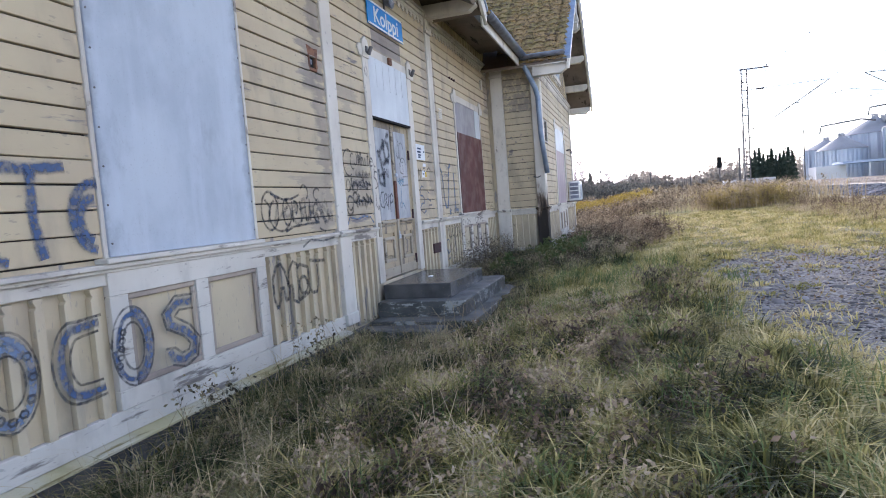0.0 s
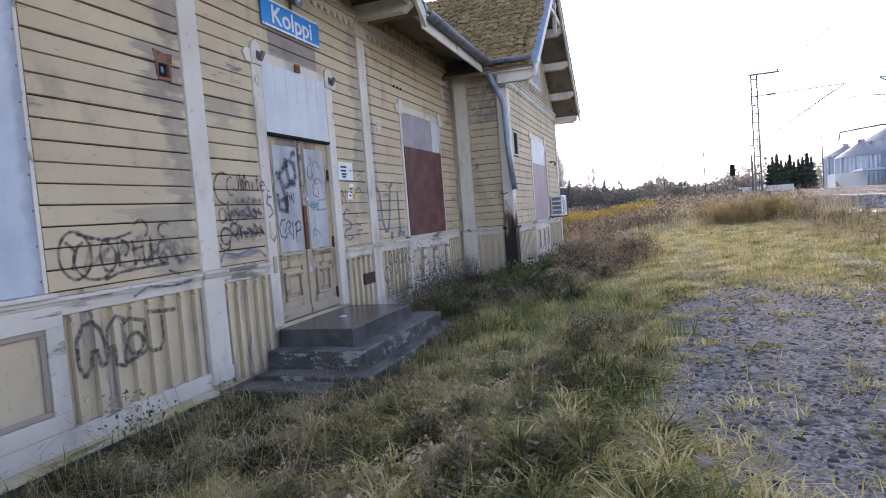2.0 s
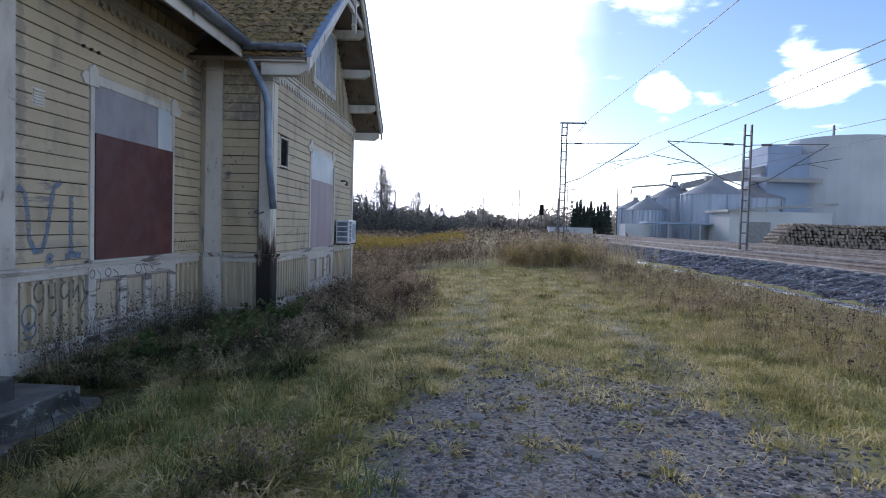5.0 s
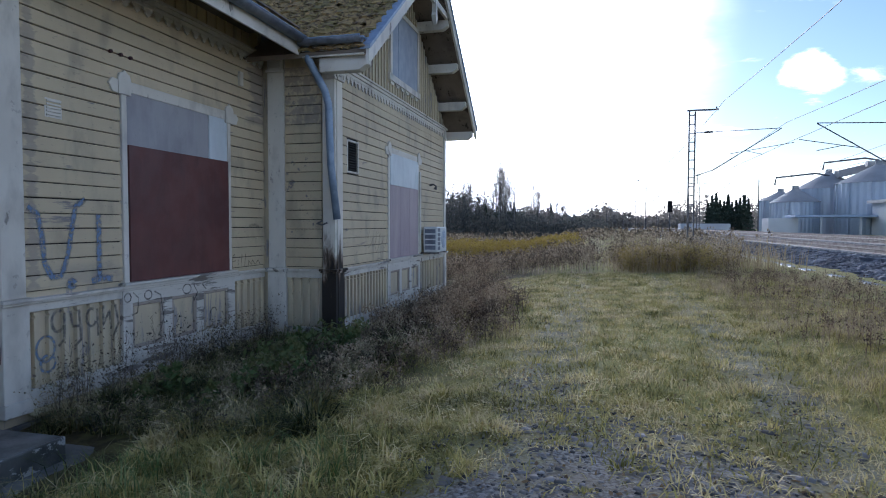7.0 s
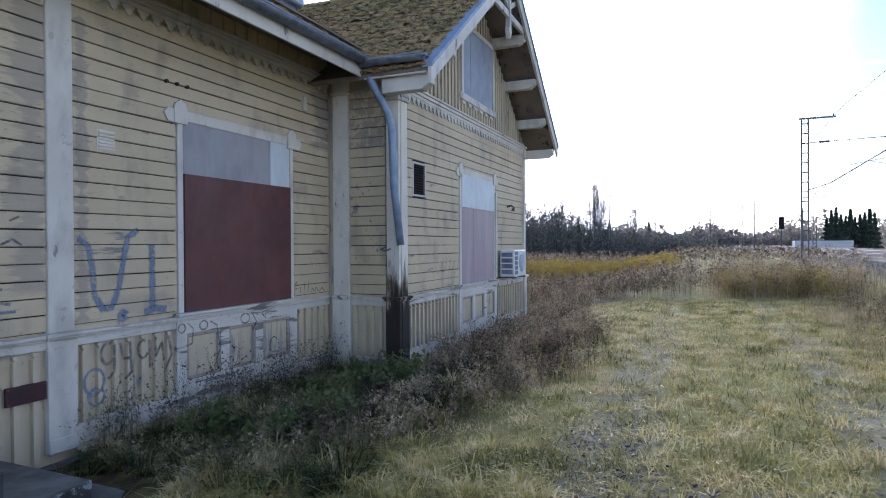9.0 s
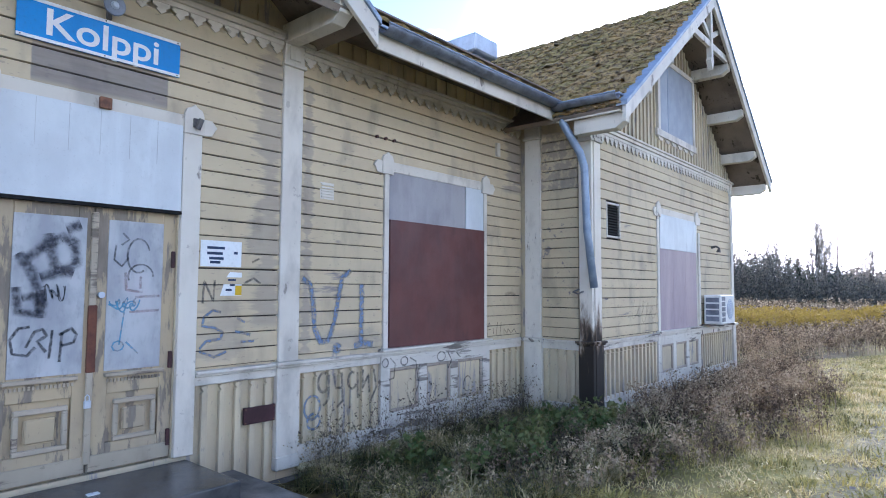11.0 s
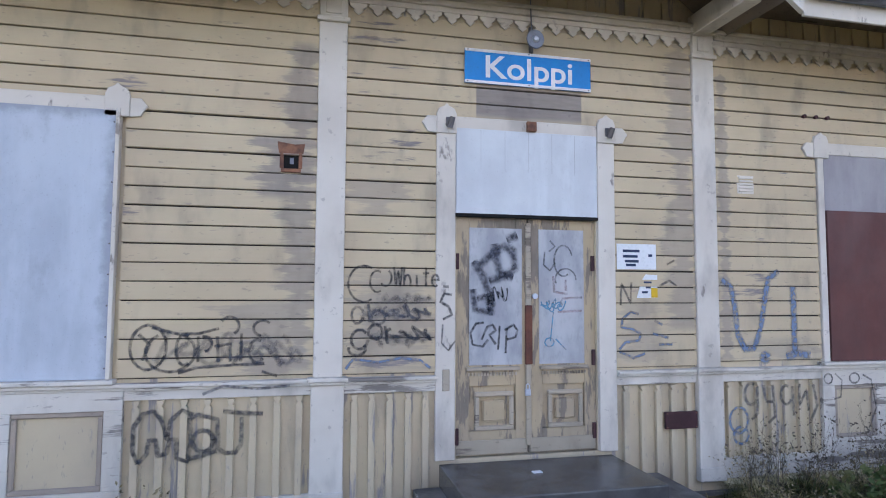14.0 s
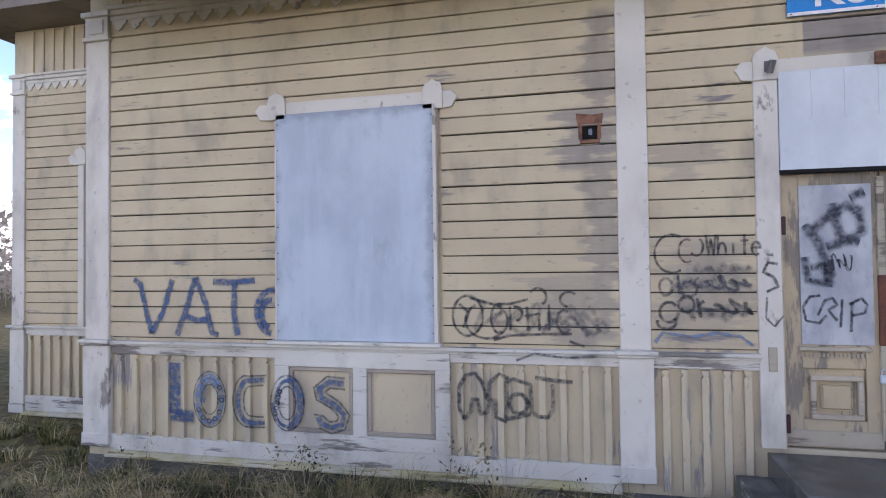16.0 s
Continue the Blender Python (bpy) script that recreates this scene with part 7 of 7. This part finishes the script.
rows = [[bm.verts.new((x, y, z)) for x, z in prof] for y in (-300, 0, 15, 30, 50, 100, 300, 800)]
for r0, r1 in zip(rows, rows[1:]):
    for i in range(len(prof) - 1):
        bm.faces.new((r0[i], r0[i + 1], r1[i + 1], r1[i]))
solid("ballast_bed", bm, M_BALLAST, "raised bed of grey crushed railway ballast", "ballast", "structure")


def on_bed(c):
    """Drops points onto the slope of the ballast bed."""
    c = c.reshape(-1, 8, 3)
    mid = c.mean(1)
    c[..., 2] += (np.interp(mid[:, 0], [p[0] for p in prof], [p[1] for p in prof]) - rough_level(mid[:, 0], mid[:, 1]))[:, None]
    return c.reshape(-1, 3)


near_stones = pebbles(26000, 11.55, 17.5, 9, 48, 0.038, None)
stuff("ballast_stones", (on_bed(near_stones[0]), near_stones[1]), M_BALLASTSTONE, "coarse bluish grey crushed stones of the ballast", "ballast")


def track(x, z):
    t = thing("railway_track", (x, 40, z), "straight railway track with rust-edged steel rails on concrete sleepers", "track", group="parallel railway tracks")
    for s in (-0.78, 0.78):
        part("rail", prism([(-0.07, 0), (0.07, 0), (0.06, 0.02), (0.012, 0.035), (0.012, 0.12), (0.036, 0.135), (0.034, 0.17), (-0.034, 0.17), (-0.036, 0.135), (-0.012, 0.12), (-0.012, 0.035), (-0.06, 0.02)], -300, 800), M_RAIL, t,
             at=frame_of(x + s, 0, z, (1, 0, 0), (0, 0, 1), (0, -1, 0)) @ Matrix.Diagonal((1, 1, -1, 1)))
    me = mesh_of("sleeper", boxes((-1.3, 1.3, -0.13, 0.13, -0.14, 0.0), bevel=0.02), M_SLEEPER)
    for i in range(70):
        ob = under(new("sleeper", me), t)
        ob.matrix_basis = Matrix.Translation((x, 12 + i * 0.62, z + 0.01))
    return t


for x, z in ((15.0, 0.84), (19.6, 0.87), (24.1, 0.89)):
    track(x, z)


def mast(x, y, z, top, arms, kind):
    """A riveted lattice catenary mast with its cantilevers."""
    t = thing("catenary_mast", (x, y, z), "grey steel lattice mast carrying overhead-line arms", "mast", group="overhead line masts")
    w = 0.17
    for s in (-1, 1):
        part("leg", boxes((x + s * w - 0.04, x + s * w + 0.04, y - 0.06, y + 0.06, z, top)), M_STEEL, t)
    n = int((top - z) / 0.55)
    for i in range(n):
        q = z + 0.4 + i * 0.55
        part("lacing", boxes((x - w, x + w, y - 0.03, y + 0.03, q - 0.03, q + 0.03)), M_STEEL, t)
    part("foot", boxes((x - 0.4, x + 0.4, y - 0.4, y + 0.4, z - 0.5, z + 0.1), bevel=0.03), M_CONCRETE, t, "concrete foot")
    for s, reach in arms:
        h = top - z
        a = z + h * 0.84
        b_ = z + h * 0.52
        part("top_tube", tube([(x + s * w, y, a), (x + s * reach, y, a + 0.12)], 0.022, 6), M_STEEL, t)
        part("stay_tube", tube([(x + s * w, y, b_), (x + s * 1.2, y, b_ + 0.35), (x + s * reach, y, a + 0.1)], 0.026, 6), M_STEEL, t)
        part("register_arm", tube([(x + s * 2.2, y, z + h * 0.68), (x + s * (reach + 0.7), y, z + h * 0.75)], 0.017, 6), M_STEEL, t)
        part("steady_arm", tube([(x + s * 3.0, y, z + h * 0.70), (x + s * 4.0, y, z + h * 0.67)], 0.016, 6), M_STEEL, t)
        part("insulator", tube([(x + s * 0.7, y, a + 0.01), (x + s * 1.2, y, a + 0.03)], 0.06, 8), M_STEEL, t)
    if kind:
        part("top_beam", boxes((x - 0.3, x + 1.5, y - 0.05, y + 0.05, top, top + 0.09)), M_STEEL, t)
        part("top_pin", boxes((x + 1.35, x + 1.42, y - 0.03, y + 0.03, top, top + 0.22)), M_STEEL, t)
    return t


mast(10.5, 46.3, 0.5, 8.85, [(1, 5.0)], True)
mast(18.3, 36.2, 0.8, 7.25, [(1, 4.0), (-1, 4.0)], False)
mast(10.5, 103, 0.6, 8.6, [(1, 4.0)], True)
mast(17.6, 92, 0.8, 8.6, [(1, 4.0), (-1, 4.0)], False)
mast(10.5, 158, 0.6, 8.6, [(1, 4.0)], True)
mast(17.6, 150, 0.8, 8.6, [(1, 4.0), (-1, 4.0)], False)


def wire(pts, label):
    return solid("overhead_wire", tube(pts, 0.014, 4), M_STEEL, label, "wire", group="overhead wires")


for x in (14.1, 21.6):
    for z0, sag in ((7.0, 0.7), (5.95, 0.05)):
        wire([(x, y, z0 - sag * math.sin(math.pi * ((y - 40) % 56) / 56)) for y in range(-100, 300, 7)], "thin dark overhead railway wire")
wire([(11.2, y, 8.25 - 0.6 * math.sin(math.pi * ((y - 40) % 56) / 56)) for y in range(-100, 300, 7)], "thin dark feeder wire along the masts")
for x, y, h in ((12.4, 62, 4.6), (13.0, 120, 9), (29.0, 110, 9), (6.4, 130, 8)):
    solid("line_pole", tube([(x, y, 0), (x, y, h)], [0.11, 0.08], 8), M_STEEL, "slim grey pole beside the railway", "pole", group="poles along the railway")
sg = thing("railway_signal", (12.2, 74, 0.4), "small black railway signal on a thin post", "signal")
part("post", tube([(12.2, 74, 0.2), (12.2, 74, 3.6)], 0.06, 8), M_STEEL, sg)
part("head", boxes((11.95, 12.45, 73.9, 74.1, 3.2, 4.4), bevel=0.05), M_BLACK, sg)


# ---- grain plant across the line ----
def silo(x, y, r, h, roof):
    t = thing("grain_silo", (x, y, 0), "corrugated grey-blue steel grain silo with a conical roof", "silo", group="grain silos")
    bm = bmesh.new()
    n = 72
    ring = [[bm.verts.new(((r + (0.10 if i % 2 else 0)) * math.cos(2 * math.pi * i / n), (r + (0.10 if i % 2 else 0)) * math.sin(2 * math.pi * i / n), z)) for i in range(n)] for z in (0, h)]
    for i in range(n):
        bm.faces.new((ring[0][i], ring[0][(i + 1) % n], ring[1][(i + 1) % n], ring[1][i]))
    part("wall", bm, M_SILO, t, at=Matrix.Translation((x, y, 0)))
    part("roof", tube([(x, y, h - 0.05), (x, y, h + roof * 0.92), (x, y, h + roof)], [r + 0.25, 0.7, 0.5], 24), M_SILOROOF, t)
    part("hatch", tube([(x, y, h + roof), (x, y, h + roof + 0.5)], 0.5, 10), M_SILOROOF, t)
    for i in range(0, 12):
        q = 2 * math.pi * i / 12
        part("rib", boxes((-0.06, 0.06, r, r + 0.25, 0, h)), M_SILO, t, at=Matrix.Translation((x, y, 0)) @ Matrix.Rotation(q, 4, "Z"))
    return t


for x, y, r, h, roof in ((36.0, 125, 3.4, 6.2, 1.6), (36.1, 117, 3.6, 5.6, 2.2), (42.5, 122, 5.0, 8.0, 2.8), (46.8, 114, 5.6, 8.4, 3.0), (57, 122, 5.6, 8.4, 3.0)):
    silo(x, y, r, h, roof)
plant = thing("grain_elevator", (62, 122, 0), "tall pale blue-grey elevator tower with stepped annexes", "building")
part("tower", boxes((57.5, 65, 118, 128, 0, 16.4), bevel=0.1), M_BLUESIDE, plant)
part("tower_top", boxes((57.5, 63.5, 118, 126, 16.4, 18), bevel=0.1), M_BLUESIDE, plant)
part("annex", boxes((53, 57.5, 118, 128, 0, 8.5), bevel=0.1), M_RENDER, plant)
part("sloped_gallery", prism([(43, 10.9), (57.5, 14.4), (57.5, 13.0), (43, 9.7)], 0, 2.0), M_SILOROOF, plant, at=frame_of(0, 121, 0, (1, 0, 0), (0, 0, 1), (0, -1, 0)))
part("conveyor", boxes((46, 74, 116, 117, 11.2, 12.0)), M_SILOROOF, plant)
tower2 = thing("storage_tower", (76, 120, 0), "large pale concrete storage tower with a flat roof", "building")
part("drum", tube([(73, 122, 0), (73, 122, 19.5)], 9.0, 32), M_RENDER, tower2, smooth=False)
part("front", boxes((68.8, 92, 116, 130, 0, 19.6), bevel=0.2), M_RENDER, tower2)
part("buttress", boxes((68.0, 69.0, 114.5, 118, 0, 17.5), bevel=0.1), M_BLUESIDE, tower2)
part("mast", boxes((69.4, 69.7, 119, 119.3, 19.5, 22)), M_STEEL, tower2)
shed = thing("low_shed", (52, 100, 0), "low grey shed with a shallow roof beside the silos", "shed")
part("wall", boxes((43, 58, 98, 106, 0, 5.2), bevel=0.05), M_RENDER, shed)
part("roof", prism([(42.5, 5.0), (58.5, 6.3), (58.5, 6.7), (42.5, 5.4)], 0, 9), M_SILOROOF, shed, at=frame_of(0, 106.5, 0, (1, 0, 0), (0, 0, 1), (0, -1, 0)))
part("gate", boxes((45.5, 49, 97.9, 98, 0, 3.6)), M_SLEEPER, shed)
shed2 = thing("loading_canopy", (38, 104, 0), "small white loading hut with a long flat canopy", "shed")
part("hut", boxes((29.5, 33.5, 106, 110, 0, 2.9), bevel=0.05), M_RENDER, shed2)
part("canopy", boxes((32.5, 46, 104, 109, 3.0, 3.35), bevel=0.05), M_BLUESIDE, shed2)
for x in (36, 41, 45.6):
    part("post", tube([(x, 104.3, 0), (x, 104.3, 3.0)], 0.16, 8), M_RENDER, shed2)
for x0, z0 in ((33, 9.5), (40, 11.8)):
    solid("filling_pipe", tube([(x0, 117, z0 - 1), (x0 + 0.2, 117, z0 + 0.2), (x0 + 6, 117, z0 + 0.8), (x0 + 8, 117, z0 + 0.4)], 0.14, 8), M_STEEL, "bent filling pipe over the silo roofs", "pipe", group="filling pipes")


def log_pile():
    t = thing("log_pile", (40, 66, 0), "long stack of cut round logs with pale ends", "log pile")
    rnd = random.Random(5)
    kinds = []
    for r in (0.12, 0.15, 0.18, 0.21):
        kinds.append(mesh_of("log", tube([(0, -1.5, 0), (0, 1.5, 0)], r, 8), M_LOG))
    for j in range(8):
        for i in range(40 - j * 2):
            ob = under(new("log", rnd.choice(kinds)), t)
            ob.matrix_basis = pose(33.2 + j * 0.3 + i * 0.37 + rnd.uniform(-0.05, 0.05), 66 + rnd.uniform(-0.15, 0.15), 0.45 + j * 0.32 + rnd.uniform(-0.04, 0.04))
    return t


log_pile()


# ---- woods ----
def tree(kind, x, y, h, seed):
    r = np.random.default_rng(seed)
    rnd = random.Random(seed)
    z = 0.0
    if kind == "spruce":
        h = h * 0.56 if x < 0 else h * 0.8
        t = thing("spruce_tree", (x, y, z), "dark green spruce at the edge of the woods", "tree", group="woods")
        part("trunk", tube([(x, y, -0.3), (x, y, h * 0.6), (x, y, h)], [h * 0.018, h * 0.01, 0.01], 6), M_BARK, t)
        n = 2200
        f = r.uniform(0.06, 1, n) ** 0.8
        layer = np.round(f * 16) / 16 + r.normal(0, 0.008, n)
        rad = h * 0.27 * (1 - layer) * r.uniform(0.25, 1.0, n) ** 0.6 * (0.8 + 0.35 * np.sin(layer * 50 + seed))
        a = r.uniform(0, 2 * np.pi, n)
        c = np.stack([x + rad * np.cos(a), y + rad * np.sin(a), z + layer * h - rad * 0.35 + 0.3], 1)
        v, tt = flakes(c, r.uniform(0.25, 0.6, n) * h / 12)
        ob = under(big_mesh("crown", v, tt, M_NEEDLE), t)
    else:
        t = thing("birch_tree", (x, y, z), "slender nearly bare birch with fine twigs", "tree", group="woods")
        bend = rnd.uniform(-0.3, 0.3)
        part("trunk", tube([(x, y, -0.3), (x + bend * 0.4, y, h * 0.45), (x + bend, y, h)], [h * 0.013, h * 0.009, 0.015], 6), M_BIRCH, t)
        limbs = []
        n = 26
        f = r.uniform(0.35, 0.97, n)
        a = r.uniform(0, 2 * np.pi, n)
        start = np.stack([x + bend * f, np.full(n, y), f * h], 1)
        ln = h * 0.36 * (1.12 - f)
        lim = part("branchwork", merge(*[tube([start[i], start[i] + np.array([math.cos(a[i]) * ln[i] * 0.3, math.sin(a[i]) * ln[i] * 0.3, ln[i] * 0.6]), start[i] + np.array([math.cos(a[i]) * ln[i] * 0.6, math.sin(a[i]) * ln[i] * 0.6, ln[i]])], [h * 0.003, h * 0.002, 0.006], 4, False) for i in range(n)]), M_BARK, t)
        tagged(lim, kind="stuff")
        m = 650
        k = r.integers(0, n, m)
        g = r.uniform(0.2, 1, m)
        base = start[k] + np.stack([np.cos(a[k]) * ln[k] * 0.55 * g, np.sin(a[k]) * ln[k] * 0.55 * g, ln[k] * g], 1)
        base += r.normal(0, 0.45, (m, 3)) * h / 12
        tw = blades(base, r.uniform(0.4, 1.2, m) * h / 12, np.full(m, 0.034), r.uniform(0.2, 1.3, m), 0.5)
        under(big_mesh("crown", tw[0], tw[1], M_TWIG), t)
    return t


wr = random.Random(12)
for i in range(64):
    y = wr.uniform(118, 150)
    ang = radians(wr.uniform(-19, -2.0))
    x = 4.4 + y * math.tan(ang)
    most = float(np.interp(x * 130 / y, [-40, -19, -14, -10, -5, 1], [12, 11, 14.5, 14, 7.5, 4.5]))
    conifer = wr.random() < 0.2
    tree("spruce" if conifer else "birch", x, y, most * wr.uniform(0.55, 1.0) * (0.85 if conifer else 1.0), 100 + i)
tree("spruce", -10.3, 205, 15.0, 190)
for i in range(11):
    y = wr.uniform(158, 172)
    tree("spruce", 4.4 + y * math.tan(radians(9.0 + i * 0.3)), y, wr.uniform(8, 11.5), 200 + i)
for i in range(6):
    tree("birch" if i % 2 else "spruce", -22 - i * 4, -16 - i * 3, 9 + i % 3, 300 + i)


def thicket(name, n, x0, x1, y0, y1, h0, h1, material, label, leaf=0.28, taper=None):
    """A far belt of underwood."""
    x = rng.uniform(x0, x1, n)
    y = rng.uniform(y0, y1, n)
    hh = (h0 + (h1 - h0) * (0.5 + 0.5 * np.sin(x * 0.13 + 2 * np.sin(x * 0.05)))) * rng.beta(2, 2.2, n) * 1.35
    if taper:       # the belt thins out towards the railway
        hh *= np.interp(x, *taper)
    k = 24
    c = np.repeat(np.stack([x, y, np.zeros(n)], 1), k, 0)
    c[:, 2] = np.repeat(hh, k) * rng.uniform(0.02, 1, n * k) ** 0.8
    c[:, :2] += rng.normal(0, 0.9, (n * k, 2)) * (1.25 - c[:, 2:3] / np.repeat(hh, k)[:, None])
    return stuff(name, stack(blades(np.stack([x, y, np.zeros(n)], 1), hh * 1.12, np.full(n, 0.07), rng.uniform(0, 0.3, n)), flakes(c, rng.uniform(0.4, 1.2, n * k) * leaf)), material, label, "woods")


EDGE = ([-60, -20, -12, -5, 2, 8], [1.0, 0.95, 0.85, 0.68, 0.42, 0.2])
thicket("near_underwood", 4600, -60, 7, 112, 150, 5.0, 8.6, M_WOODS, "dense grey-brown leafless underwood of the near woods", 0.24, EDGE)
thicket("dark_underwood", 900, -60, 2, 116, 150, 4, 7, M_NEEDLE, "dark young conifers inside the woods", 0.28, EDGE)
thicket("far_treeline", 2600, -60, 40, 240, 300, 4.5, 8.5, M_SHRUB, "hazy far line of trees along the railway", 0.8)
thicket("far_woods", 1200, 30, 200, 240, 330, 6, 12, M_SHRUB, "far line of trees behind the plant", 0.8)
thicket("rear_woods", 700, -60, -18, -60, -8, 4, 8, M_SHRUB, "underwood behind the end of the station")
hs = thing("far_house", (-3.5, 171, 0), "small distant house with a dark roof before the woods", "house")
part("wall", boxes((-6, -1, 168, 174, 0, 3.0), bevel=0.05), M_RENDER, hs)
part("roof", prism([(-6.5, 2.9), (-0.5, 2.9), (-3.5, 4.9)], 0, 7), M_SILOROOF, hs, at=frame_of(0, 174.5, 0, (1, 0, 0), (0, 0, 1), (0, -1, 0)))
solid("signal_cabin", boxes((22, 32, 146, 150, 0.4, 2.2), bevel=0.1), M_RENDER, "long low white lineside building", "building")
